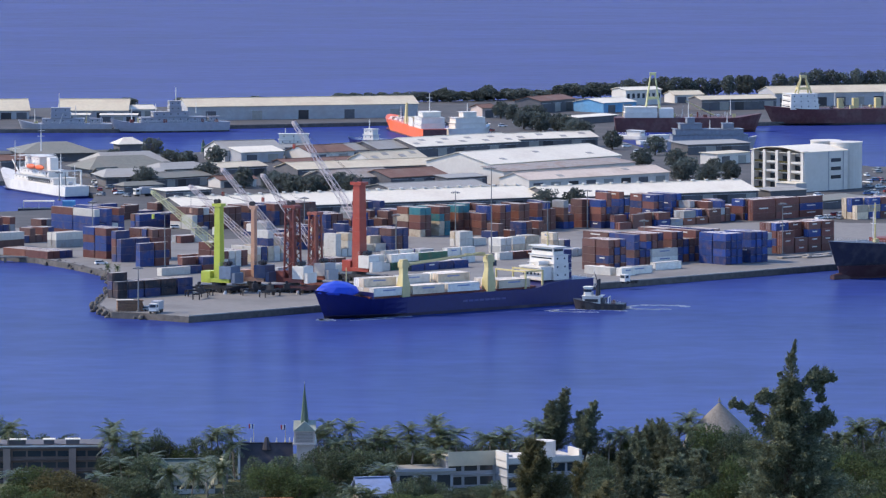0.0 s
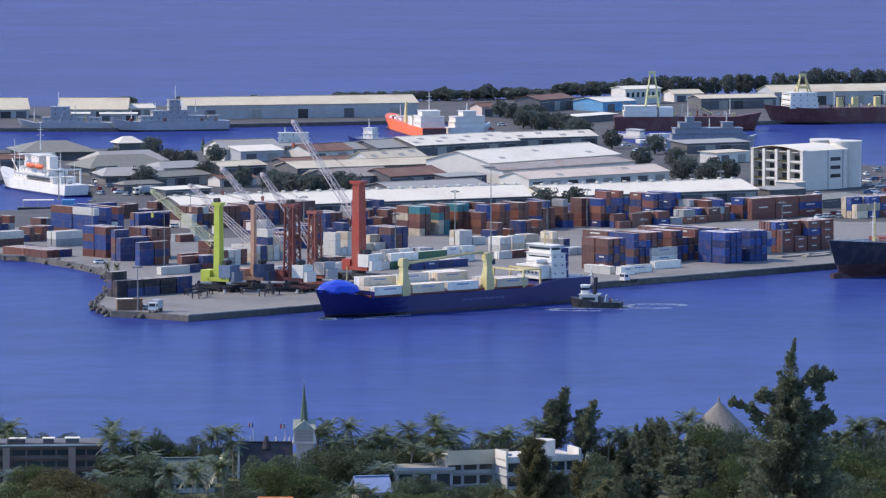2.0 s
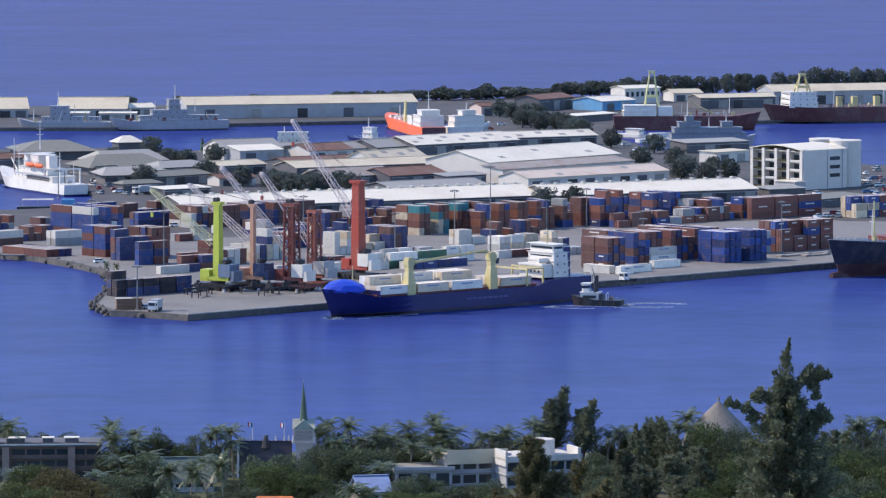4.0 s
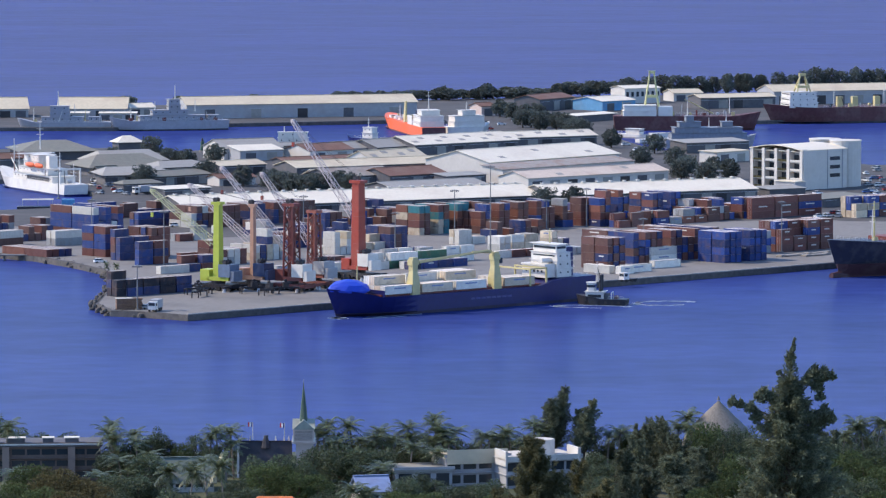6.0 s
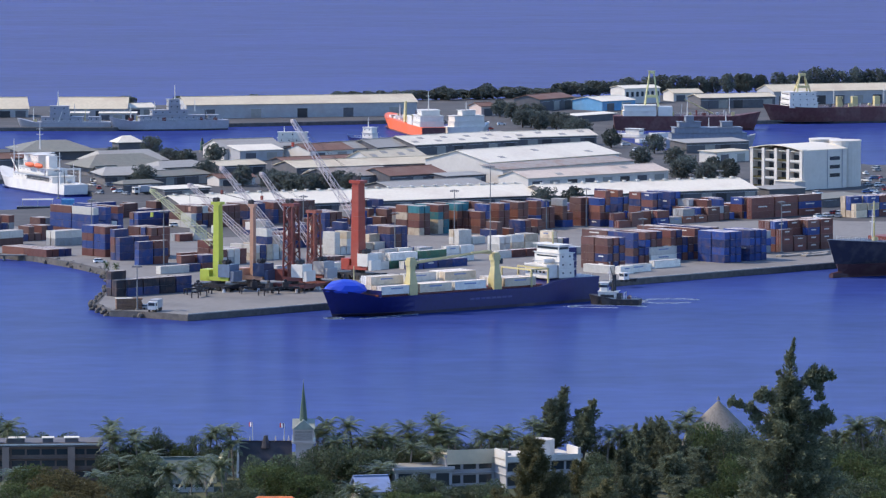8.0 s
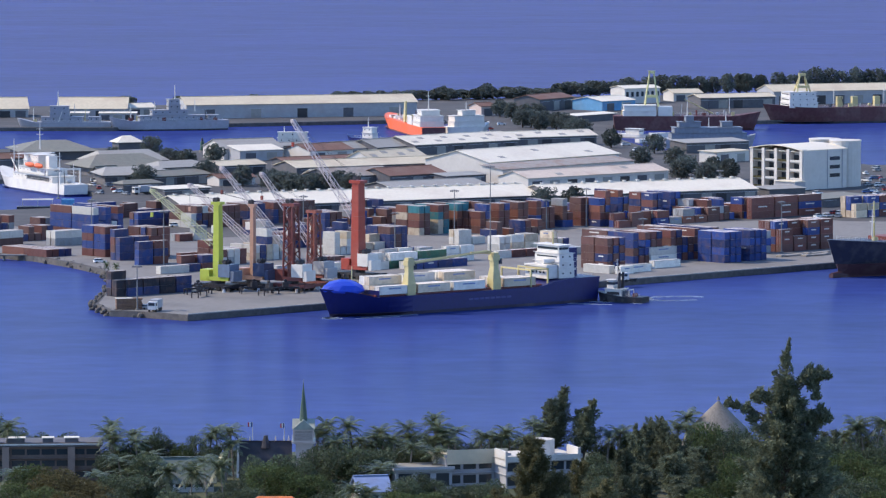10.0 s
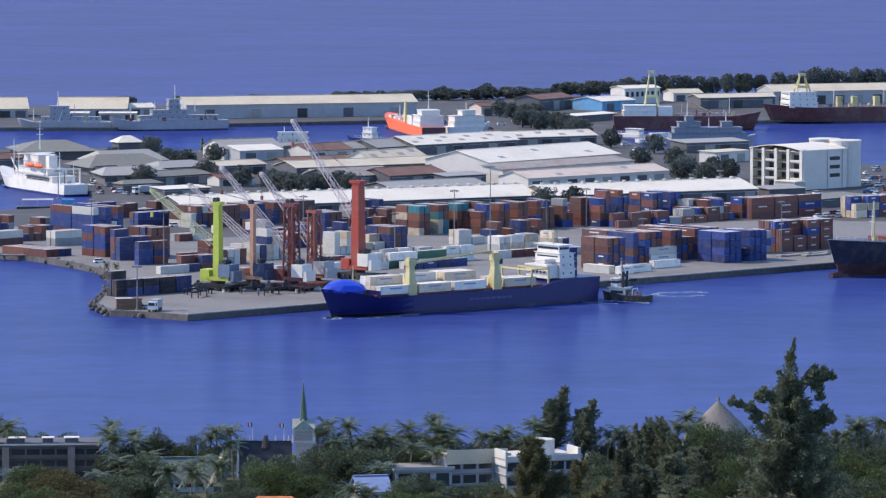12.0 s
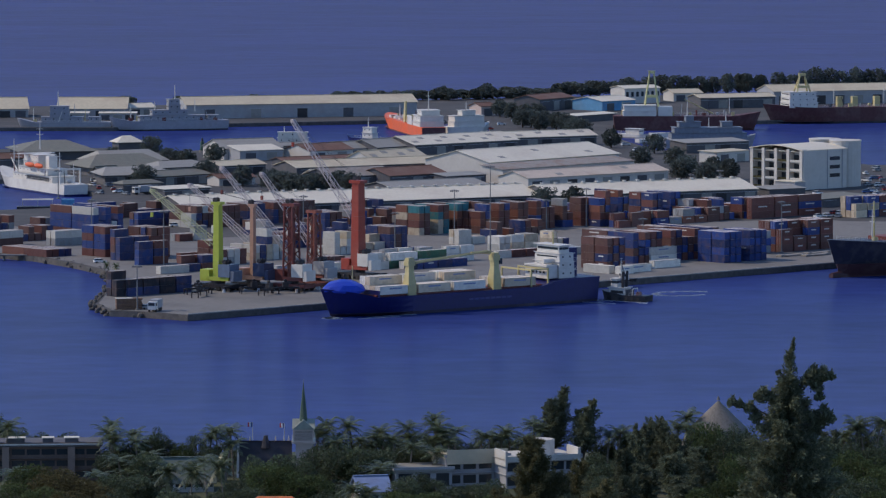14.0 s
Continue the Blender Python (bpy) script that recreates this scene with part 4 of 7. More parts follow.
def tugboat():
    t = thing("tugboat", pose(48.9, 1611.2, 0, 0, 0, -40), "black-hulled tugboat with white wheelhouse pushing the ship's stern", "tugboat")
    part("hull", hull_mesh(21, 7.6, lambda u: 2.0 + 1.5 * max(0, 1 - u / 0.5), -0.8, rake=1.2, n=14), BLACK, t)
    part("fender", B((20.6, 21.3, -3.0, 3.0, 0.6, 1.6)), RUBBER, t)
    part("deck", hull_mesh(20, 6.9, lambda u: 1.75 + 1.4 * max(0, 1 - u / 0.5), 1.4, rake=1, n=10), mat("red_brown_deck", (0.2, 0.08, 0.05), 0.7), t)
    part("deckhouse", B((3.4, 11.2, -2.5, 2.5, 1.9, 4.4)), WHITE, t)
    part("side_opening", B((4.4, 10.2, -2.56, -2.504, 2.5, 3.5)), DARK, t)
    part("boat_deck", B((3.0, 12.0, -3.0, 3.0, 4.4, 4.56)), WHITE, t)
    w = part("wheelhouse", prism(bmesh.new(), [(3.8, -1.5), (4.6, -2.0), (7.2, -2.0), (7.2, 2.0), (4.6, 2.0), (3.8, 1.5)], 4.56, 7.3), WHITE, t)
    part("window_band", prism(bmesh.new(), [(3.7, -1.52), (4.56, -2.06), (7.26, -2.06), (7.26, 2.06), (4.56, 2.06), (3.7, 1.52)], 5.8, 6.7), GLASS, w)
    part("wheelhouse_roof", prism(bmesh.new(), [(3.4, -1.8), (4.4, -2.3), (7.6, -2.3), (7.6, 2.3), (4.4, 2.3), (3.4, 1.8)], 7.32, 7.5), WHITE, w)
    mast(t, 7.9, 0, 7.5, 7.0, WHITE, 3, 0.2)
    part("radar", B((7.2, 8.6, -1.3, 1.3, 10.6, 10.9)), WHITE, t)
    for y in (-1.6, 1.6):
        part("funnel", tube(bmesh.new(), (9.6, y, 4.5), (9.9, y, 10.0), 0.75, 0.55, 10), BLACK, t)
    part("fire_monitor", tube(bmesh.new(), (8.8, -1.8, 7.6), (9.6, -2.4, 8.8), 0.22, 0.14, 6), STEEL, t)
    part("mast_leg", tube(tube(bmesh.new(), (10.4, -1.2, 6.2), (8.1, 0, 12.4), 0.14, 0.1, 6), (10.4, 1.2, 6.2), (8.1, 0, 12.4), 0.14, 0.1, 6), BLACK, t)
    part("aft_house", B((11.3, 13.2, -1.7, 1.7, 1.8, 3.8)), WALL_DARK, t)
    part("towing_bow", tube(tube(tube(bmesh.new(), (14.6, -2.4, 1.8), (14.6, -2.0, 4.2), 0.16, 0.16, 6), (14.6, -2.0, 4.2), (14.6, 2.0, 4.2), 0.16, 0.16, 6), (14.6, 2.0, 4.2), (14.6, 2.4, 1.8), 0.16, 0.16, 6), WHITE, t)
    part("towing_winch", tube(bmesh.new(), (16.4, -1.2, 2.4), (16.4, 1.2, 2.4), 0.8, 0.8, 12), MAROON, t)
    rail(t, [(13.5, -3.2, 1.9), (20, -2.8, 1.9)])
    for k in range(6):
        bm = bmesh.new()
        tube(bm, (4 + k * 2.8, -3.95, 0.9), (4 + k * 2.8, -3.7, 0.9), 0.6, 0.6, 10)
        part("tyre_fender", bm, RUBBER, t)
    return t


def foam(name, l, w, seed, label, share=0.8):
    """A broken loop of foam on the water: many small thin flakes along an uneven oval."""
    r = random.Random(seed)
    bm = bmesh.new()
    for k in range(460):
        q = r.uniform(0, math.tau * share)
        x = l / 2 * math.cos(q) + r.gauss(0, 0.5)
        y = w / 2 * math.sin(q) + r.gauss(0, w * 0.04) + 0.4 * math.sin(3 * q + seed)
        a = r.uniform(0.14, 0.42)
        pts = [(x + a * 1.7 * math.cos(e) * r.uniform(0.6, 1.2), y + a * math.sin(e) * r.uniform(0.6, 1.2)) for e in [i * math.tau / 6 for i in range(6)]]
        prism(bm, pts, 0.0, 0.05)
    ob = part(name, bm, FOAM, None)
    return tagged(ob, label, "foam", kind="stuff")


def cargo_ship(name, bow, stern, beam, free, hull, lower, label, houses=(), masts=(), low=1.2, z_deck=None, houses_mat=None, rise=2.0):
    turn, L = aft(bow, stern)
    t = thing(name, pose(bow[0], bow[1], 0, 0, 0, turn), label, "ship")
    deck = lambda u: free + rise * max(0, 1 - u / 0.15)
    part("hull", hull_mesh(L, beam, deck, low, rake=min(5, L * 0.05)), hull, t)
    part("boot_topping", hull_mesh(L, beam - 0.06, lambda u: low, -1.5, rake=0.5), lower, t)
    for x0, x1, w, n in houses:
        house(t, x0, x1, w, free, n, material=houses_mat)
    for x, z, h in masts:
        mast(t, x, 0, z, h)
    rail(t, [(L * 0.2, -beam * 0.47, free), (L * 0.95, -beam * 0.45, free)])
    if L > 30:
        deck_gear(t, L * 0.12, L * 0.95, beam * 0.8, free, int(L * 10), min(16, int(L / 4)))
    return t


SHIP = container_ship()
ship_cargo()
TUG = tugboat()
TUG.scale = (0.72, 0.85, 0.92)
WAKES = [foam("foam", 22, 9, 1, "white churned foam beside the tug"), foam("foam", 19, 14, 2, "white propeller wash behind the tug"), foam("foam", 20, 3, 3, "thin white foam along the ship's side"), foam("foam", 3, 5, 4, "small white bow splash on the water")]

s = cargo_ship("bulk_carrier", (129.6, 1697.4), (226.1, 1784.5), 21, 11.0, mat("blue_black_paint", (0.016, 0.018, 0.035), 0.5, vary=0.2, dirty=0.2, stain=4), mat("dark_maroon_paint", (0.05, 0.02, 0.024), 0.6, vary=0.2), "large black-hulled cargo ship with red-brown underside at the quay", houses=((104, 122, 19, 5),), masts=((16, 12.5, 9),), low=4.4, rise=1.6)
part("bulbous_bow", tube(bmesh.new(), (3, 0, 0.4), (-3.5, 0, 0.6), 2.0, 1.0, 12), MATS["dark_maroon_paint"], s)
part("hatch_cover", B((22, 50, -7.5, 7.5, 10.9, 12.2)), MAROON, s)
part("hatch_cover", B((54, 84, -7.5, 7.5, 10.9, 12.2)), MAROON, s)
part("derrick", tube(bmesh.new(), (19, 2, 11), (19, 2, 24), 0.35, 0.25, 8), BUFF, s)
rail(s, [(-1, 0, 12.4), (4, -6.6, 12.0), (14, -9.4, 11.2)])
m0 = s.matrix_basis.copy()
for k, (x, y, z) in enumerate(((23, -7, 12.22), (23, -4.4, 12.22), (23, -7, 14.82), (23, -4.4, 14.82), (30, -7, 12.22), (36.5, -7, 12.22))):
    container(m0 @ pose(x, y + 0.2, z), "white", 20, False)

v = cargo_ship("research_vessel", (-180.2, 2137.5), (-147, 2074), 11.5, 4.8, WHITE, SHIP_BLUE, "white vessel with orange lifeboats moored in the basin", houses=((20, 60, 10.0, 1), (24, 54, 9, 2), (28, 44, 8.5, 4)), masts=((36, 17.0, 11), (9, 6.0, 14), (14, 6, 9), (56, 10, 7), (70, 5, 8)), low=0.8, rise=3.4)
for x in (38.5, 47.5):
    lifeboat(v, x, -5.6, 11.2, ORANGE, 8.5)
part("funnel", B((46, 49.5, -1.8, 1.8, 10, 15)), WHITE, v)
part("side_opening", B((34, 57, -5.12, -5.01, 5.2, 6.8)), DARK, v, "dark row of open deck bays")
part("bridge_wing", B((30, 34, -7.5, 7.5, 15.1, 15.4)), WHITE, v)
rail(v, [(26, -5.2, 10.0), (60, -5.2, 10.0)])
rail(v, [(2, -3.6, 7.6), (14, -5.8, 5.4)])
part("stern_gantry", B((66, 66.6, -4.6, -4, 4.5, 11), (66, 66.6, 4, 4.6, 4.5, 11), (66, 66.6, -4, 4, 10.4, 11)), WHITE, v)
part("crane_arm", tube(bmesh.new(), (14, 0, 6), (6, 0, 12), 0.3, 0.2, 6), WHITE, v)

o = cargo_ship("tanker", (-25.8, 2572), (-4.6, 2464), 12.5, 5.4, ORANGE, SHIP_RED, "bright orange-hulled tanker with white superstructure aft", houses=((88, 107, 11.5, 2), (92, 104, 9.5, 3)), masts=((98, 13, 9), (24, 6, 6)), low=0.6, rise=1.2)
part("boom_rest", slab(bmesh.new(), [(56, -4.6, 5.3), (62, -4.6, 5.3), (60.2, -4.0, 15.5), (57.8, -4.0, 15.5)], 0.8), BUFF, o, "cream tapering derrick housing")
part("derrick_house", B((55, 63, -4, 3, 5.3, 8.6)), BUFF, o)
part("bulwark_screen", B((76, 87, -6.1, -5.8, 5.3, 9.6)), WHITE, o)
# added dark red plate: shade on the orange stern put into the colour
part("transom_plate", B((111.2, 111.5, -5.7, 5.7, 0.9, 5.4)), SHIP_RED, o)
for x in (14, 26, 38, 70):
    part("hatch", B((x, x + 6, -3.6, 3.6, 5.3, 6.4)), WHITE, o)
w = cargo_ship("patrol_vessel", (21.2, 2501.1), (0.5, 2491.8), 10, 4.2, WHITE, NAVY_GREY, "small white vessel with stepped deckhouses", houses=((3, 19, 7.5, 2), (7, 15, 6, 3)), masts=((11, 12, 4),), low=0.8)

def a_frame(parent, x, z, h, w, material):
    f = part("gantry_leg", tube(bmesh.new(), (x - w, -3, z), (x - w * 0.25, 0, z + h), 0.5, 0.35, 8), material, parent)
    part("gantry_leg", tube(bmesh.new(), (x + w, -3, z), (x + w * 0.25, 0, z + h), 0.5, 0.35, 8), material, parent)
    part("gantry_leg", tube(bmesh.new(), (x + w, 3, z), (x + w * 0.25, 0, z + h), 0.5, 0.35, 8), material, parent)
    part("gantry_leg", tube(bmesh.new(), (x - w, 3, z), (x - w * 0.25, 0, z + h), 0.5, 0.35, 8), material, parent)
    part("crosshead", B((x - w * 0.4, x + w * 0.4, -0.8, 0.8, z + h - 0.4, z + h + 0.9)), material, parent)
    part("platform", B((x - w * 0.75, x + w * 0.75, -1.8, 1.8, z + h * 0.42, z + h * 0.42 + 1.2)), material, parent)


b = cargo_ship("cargo_ship", (152, 2539), (84, 2539), 14, 7.0, SHIP_RED, SHIP_RED, "red-brown cargo ship with a yellow gantry mast", houses=((48, 64, 11, 2),), low=1.0, masts=((12, 8, 8),))
a_frame(b, 50, 7.0, 21, 4.0, mat("pale_yellow_paint", (0.6, 0.56, 0.25), 0.5))
part("deckhouse", B((40, 47, -5, 5, 7.0, 11.5)), WHITE, b)
part("cargo_boom", tube(bmesh.new(), (20, 0, 8), (34, 0, 15), 0.35, 0.25, 8), BUFF, b)
b = cargo_ship("cargo_ship", (164.3, 2593.1), (279.2, 2628.7), 17, 8.0, SHIP_RED, BLACK, "long red-brown bulk ship with a pale gantry mast", houses=((7, 22, 13, 3),), low=1.0, masts=((33, 9, 8), (60, 9, 9)))
a_frame(b, 16, 13.0, 11, 4.4, BUFF)
for x in (36, 44, 56, 66, 78):
    part("deck_crane", B((x - 1.4, x + 1.4, -1.4, 1.4, 8, 13)), BUFF, b)
cargo_ship("ferry", (142.3, 2393.8), (102, 2389.5), 12, 4.6, NAVY_GREY, NAVY_GREY, "grey multi-deck ferry with pale upper decks", houses=((3, 38, 10.5, 1), (5, 37, 10, 2), (24, 35, 8.5, 3), (27, 32, 7, 4), (9, 15, 6, 3)), masts=((12, 12, 5), (30, 15, 7), (20, 10, 4)), low=0.8, houses_mat=mat("pale_blue_grey_paint", (0.19, 0.21, 0.25), 0.6))
cargo_ship("naval_ship", (-205.8, 2534.2), (-162.2, 2534.2), 9, 4.2, NAVY_GREY, BLACK, "grey naval ship moored at the outer quay", houses=((10, 30, 6.5, 1), (14, 24, 6, 3), (33, 38, 4, 1)), masts=((18, 11, 8), (26, 8, 5), (6, 5, 6)), low=0.7, houses_mat=NAVY_GREY)
cargo_ship("naval_ship", (-160, 2529.4), (-106.3, 2543.8), 10, 4.8, NAVY_GREY, BLACK, "grey naval ship with pale turret and tall mast", houses=((12, 44, 7, 1), (18, 36, 6.5, 2), (26, 33, 6, 4), (46, 51, 4, 1)), masts=((30, 14, 8), (20, 9, 5), (40, 9, 6), (8, 6, 6)), low=0.7, houses_mat=NAVY_GREY)
cargo_ship("excursion_boat", (-79.2, 2393.8), (-59.7, 2393.8), 6, 2.2, WHITE, SHIP_BLUE, "small white excursion boat in the channel", houses=((3, 17, 4.6, 2),), masts=((6, 7, 3),), low=0.5, rise=0.8)
cargo_ship("fishing_boat", (-44, 2437.4), (-23.4, 2419.7), 6, 2.4, SHIP_BLUE, BLACK, "blue fishing boat moored by the channel quay", houses=((10, 16, 4.2, 2),), masts=((12, 7, 5),), low=0.4, rise=1.4)
cargo_ship("motor_yacht", (98.2, 2464.3), (81.2, 2478), 5, 2.0, WHITE, NAVY_GREY, "white motor yacht moored in the basin", houses=((5, 13, 3.8, 1),), low=0.5, rise=0.7)
cargo_ship("motor_yacht", (109.1, 2437.4), (91, 2428.5), 5, 2.0, WHITE, NAVY_GREY, "white motor yacht moored in the basin", houses=((5, 13, 3.8, 1),), low=0.5, rise=0.7)

t = thing("work_barge", pose(-163.9, 1994, 0, 0, 0, 4), "dark flat work barge with a pale canopy in the basin", "barge")
part("pontoon", B((0, 17, 0, 6, -0.5, 1.6)), BLACK, t)
part("canopy", B((2, 14, 0.6, 5.4, 4.2, 4.4)), WHITE_ROOF, t)
for x in (2.2, 8, 13.6):
    part("post", tube(bmesh.new(), (x, 0.8, 1.6), (x, 0.8, 4.2), 0.1, 0.1, 6), STEEL, t)
t = thing("work_barge", pose(-150.2, 2000, 0, 0, 0, 4), "dark flat work barge with a deck cabin", "barge")
part("pontoon", B((0, 14, 0, 6, -0.5, 1.5)), BLACK, t)
part("cabin", B((3, 8, 1, 5, 1.5, 4.0)), WALL_BLUE, t)
part("bollard", tube(bmesh.new(), (12, 1, 1.5), (12, 1, 2.3), 0.3, 0.3, 8), BLACK, t)


# ---------------------------------------------------------------- cranes, lamp masts, vehicles
def harbour_crane(p, paint, house_paint, top, width, tip, label, style="box", truck=None, pivot=0.45, boom_paint=None):
    """A mobile harbour crane: wheeled undercarriage, slewing platform, tower, lattice boom; tip: the boom's end from its base."""
    turn = math.degrees(math.atan2(tip[1], tip[0]))
    reach = math.hypot(tip[0], tip[1])
    t = thing("harbour_crane", pose(p[0], p[1], QUAY, 0, 0, turn), label, "crane", "harbour cranes")
    truck = truck or BLACK
    part("undercarriage", B((-7, 7, -2.4, 2.4, 0.9, 2.2)), truck, t)
    for x in (-6, -4, -2, 2, 4, 6):
        for y in (-2.6, 2.6):
            w = part("wheel", tube(bmesh.new(), (x, y - 0.35, 0.75), (x, y + 0.35, 0.75), 0.75, 0.75, 12), RUBBER, t)
    for x in (-6.4, 6.4):
        for s in (-1, 1):
            g = part("outrigger", B((x - 0.5, x + 0.5, min(2.4 * s, 6.2 * s), max(2.4 * s, 6.2 * s), 1.2, 1.9)), truck, t)
            part("foot", tube(bmesh.new(), (x, 5.8 * s, 0.0), (x, 5.8 * s, 1.2), 0.7, 0.35, 8), STEEL, g)
    part("slewing_ring", tube(bmesh.new(), (0, 0, 2.2), (0, 0, 3.2), 2.3, 2.3, 16), BLACK, t)
    part("platform", B((-5.5, 2.6, -2.3, 2.3, 3.2, 4.4)), paint, t)
    part("machinery_house", B((-6.2, -1.8, -2.6, 2.6, 4.4, 8.4)), house_paint, t)
    part("counterweight", B((-7.6, -6.22, -2.4, 2.4, 3.2, 6.4)), house_paint, t)
    part("front_ballast", B((1.9, 5.4, -2.3, 2.3, 3.0, 6.6)), paint, t)
    part("house_louvre", B((-5.6, -2.4, -2.66, -2.604, 5.2, 7.2)), DARK, t)
    part("exhaust", tube(bmesh.new(), (-4.6, 1.2, 8.4), (-4.6, 1.2, 10.2), 0.22, 0.22, 8), BLACK, t)
    part("rope_drum", tube(bmesh.new(), (-3.4, -1.6, 9.1), (-3.4, 1.6, 9.1), 0.7, 0.7, 12), BLACK, t)
    rail(t, [(-6.2, -2.6, 8.4), (-1.8, -2.6, 8.4), (-1.8, 2.6, 8.4)], material=STEEL)
    rail(t, [(-1.8, -2.9, 4.4), (5.4, -2.9, 4.4)], material=paint)
    part("access_stair", slab(bmesh.new(), [(3.2, -3.9, 0.9), (4.0, -3.9, 0.9), (4.0, -2.5, 4.3), (3.2, -2.5, 4.3)], 0.2), STEEL, t)
    h = width / 2
    if style == "box":
        bm = prism(bmesh.new(), [(-h * 0.9, -h), (h * 0.9, -h), (h * 0.9, h), (-h * 0.9, h)], 4.4, top)
        for v in bm.verts:
            if v.co.z > 5:
                v.co.x, v.co.y = v.co.x * 0.82, v.co.y * 0.82
        tw = part("tower", bm, paint, t)
        for k in range(5):
            z = 7 + (top - 9) * k / 5
            k0 = 1 - 0.18 * (z - 4.4) / (top - 4.4)
            part("stiffener", B((-h * 0.9 * k0 - 0.07, h * 0.9 * k0 + 0.07, -h * k0 - 0.07, h * k0 + 0.07, z, z + 0.2)), paint, tw)
        part("ladder", lattice(bmesh.new(), (0.2, -h - 0.5, 4.4), (0.2, -h * 0.82 - 0.5, top - 1), 0.6, 0.6, 14, 0.06), STEEL, tw)
    else:
        tw = part("tower", lattice(bmesh.new(), (0, 0, 4.4), (0, 0, top), width, width * 0.8, 8, 0.34, 6), paint, t)
        part("inner_shaft", tube(bmesh.new(), (0, 0, 4.4), (0, 0, top - 0.5), width * 0.36, width * 0.3, 8), paint, tw)
    hd = part("tower_head", B((-h - 0.4, h + 0.5, -h, h, top, top + 0.9)), paint, t)
    for y in (-h * 0.6, h * 0.6):
        part("sheave", tube(bmesh.new(), (0.6, y - 0.15, top + 1.5), (0.6, y + 0.15, top + 1.5), 0.8, 0.8, 12), BLACK, hd)
    zp = top * pivot
    part("operator_cab", B((1.7, 3.6, -h - 1.6, -h - 0.1, zp + 3, zp + 5.4)), WHITE, t)
    end = Vector((reach, 0, tip[2]))
    base = Vector((1.8, 0, zp))
    bo = part("boom", lattice(bmesh.new(), base, end, 2.1, 1.1, 16, 0.12), boom_paint or paint, t)
    part("boom_head", B((end.x - 0.5, end.x + 0.6, -0.5, 0.5, end.z - 0.5, end.z + 0.5)), boom_paint or paint, bo)
    ca = bmesh.new()
    for y in (-0.5, 0.5):
        tube(ca, (0.6, y, top + 1.8), (end.x, y, end.z), 0.05, 0.05, 4)
    part("luffing_rope", ca, BLACK, t)
    part("hook_rope", tube(bmesh.new(), end, (end.x, 0, end.z - 7), 0.05, 0.05, 4), BLACK, bo)
    part("hook_block", B((end.x - 0.4, end.x + 0.4, -0.3, 0.3, end.z - 8.4, end.z - 7)), paint, bo)
    return t


PALE = mat("faded_pink_paint", (0.58, 0.5, 0.47), 0.6, dirty=0.3)


harbour_crane((-70.7, 1628.7), LIME, mat("blue_grey_paint", (0.13, 0.17, 0.24), 0.5), 27.0, 2.6, (-21.5, 14, 30.5), "lime-green mobile harbour crane with lattice boom lowered inland", pivot=0.55, boom_paint=mat("pale_lime_paint", (0.5, 0.5, 0.26), 0.55, dirty=0.3))
harbour_crane((-59.9, 1632.8), AMBER, mat("dark_blue_paint", (0.03, 0.05, 0.12), 0.5), 26.0, 1.6, (-20.5, 14, 32), "faded orange mobile harbour crane with lattice boom", pivot=0.6, boom_paint=PALE)
harbour_crane((-47.6, 1628.7), MAROON, WHITE, 26.5, 3.8, (-22.5, 16, 37.5), "dull red lattice-towered harbour crane with white machinery house", "lattice", MAROON, pivot=0.5, boom_paint=PALE)
harbour_crane((-40.8, 1640.9), mat("faded_red_paint", (0.27, 0.085, 0.06), 0.6, dirty=0.4), WALL_GREY, 23.5, 3.2, (-17.0, 14, 35), "faded red lattice-towered harbour crane", "lattice", MAROON, pivot=0.6, boom_paint=PALE)
harbour_crane((-27.3, 1670.1), RED, WHITE, 31.0, 3.7, (-21.5, 18, 50), "tall bright red harbour crane with white machinery house", pivot=0.65, boom_paint=PALE)


def lamp_mast(p, h, arms=6, base=QUAY):
    dull = mat("dull_grey_steel", (0.2, 0.2, 0.2), 0.6, 0.3)
    t = thing("lamp_mast", pose(p[0], p[1], base), "tall galvanised floodlight mast with a ring of lamps", "lamp mast", "floodlight masts")
    part("pole", tube(bmesh.new(), (0, 0, 0.4), (0, 0, h), 0.26, 0.12, 10), dull, t)
    part("base_plate", tube(bmesh.new(), (0, 0, 0), (0, 0, 0.4), 0.7, 0.7, 10), CONCRETE, t)
    r = part("lamp_ring", tube(bmesh.new(), (0, 0, h - 0.45), (0, 0, h - 0.3), 1.1, 1.1, 12), dull, t)
    for k in range(arms):
        a = k * math.tau / arms
        part("floodlight", B((1.3 * math.cos(a) - 0.25, 1.3 * math.cos(a) + 0.25, 1.3 * math.sin(a) - 0.25, 1.3 * math.sin(a) + 0.25, h - 0.85, h - 0.45)), dull, r)
    return t


def masts():
    for x, y, h in ((16.2, 1773.5, 30.2), (4, 1822.5, 18.5), (-16.5, 1778.3, 13.8), (52.3, 1890.4, 14.4), (109.4, 2049, 10.7), (116, 1775.9, 17.8), (-50.2, 1863.7, 13.6), (67.8, 1756.9, 13.4), (-122.9, 1812.5, 15.8), (37.4, 1874.3, 11.4), (-92.2, 1561.1, 13.8), (-151.1, 2036.3, 11.5), (-92.8, 1722.5, 18.4), (-58.9, 1764, 10.4)):
        lamp_mast((x, y), h)


masts()


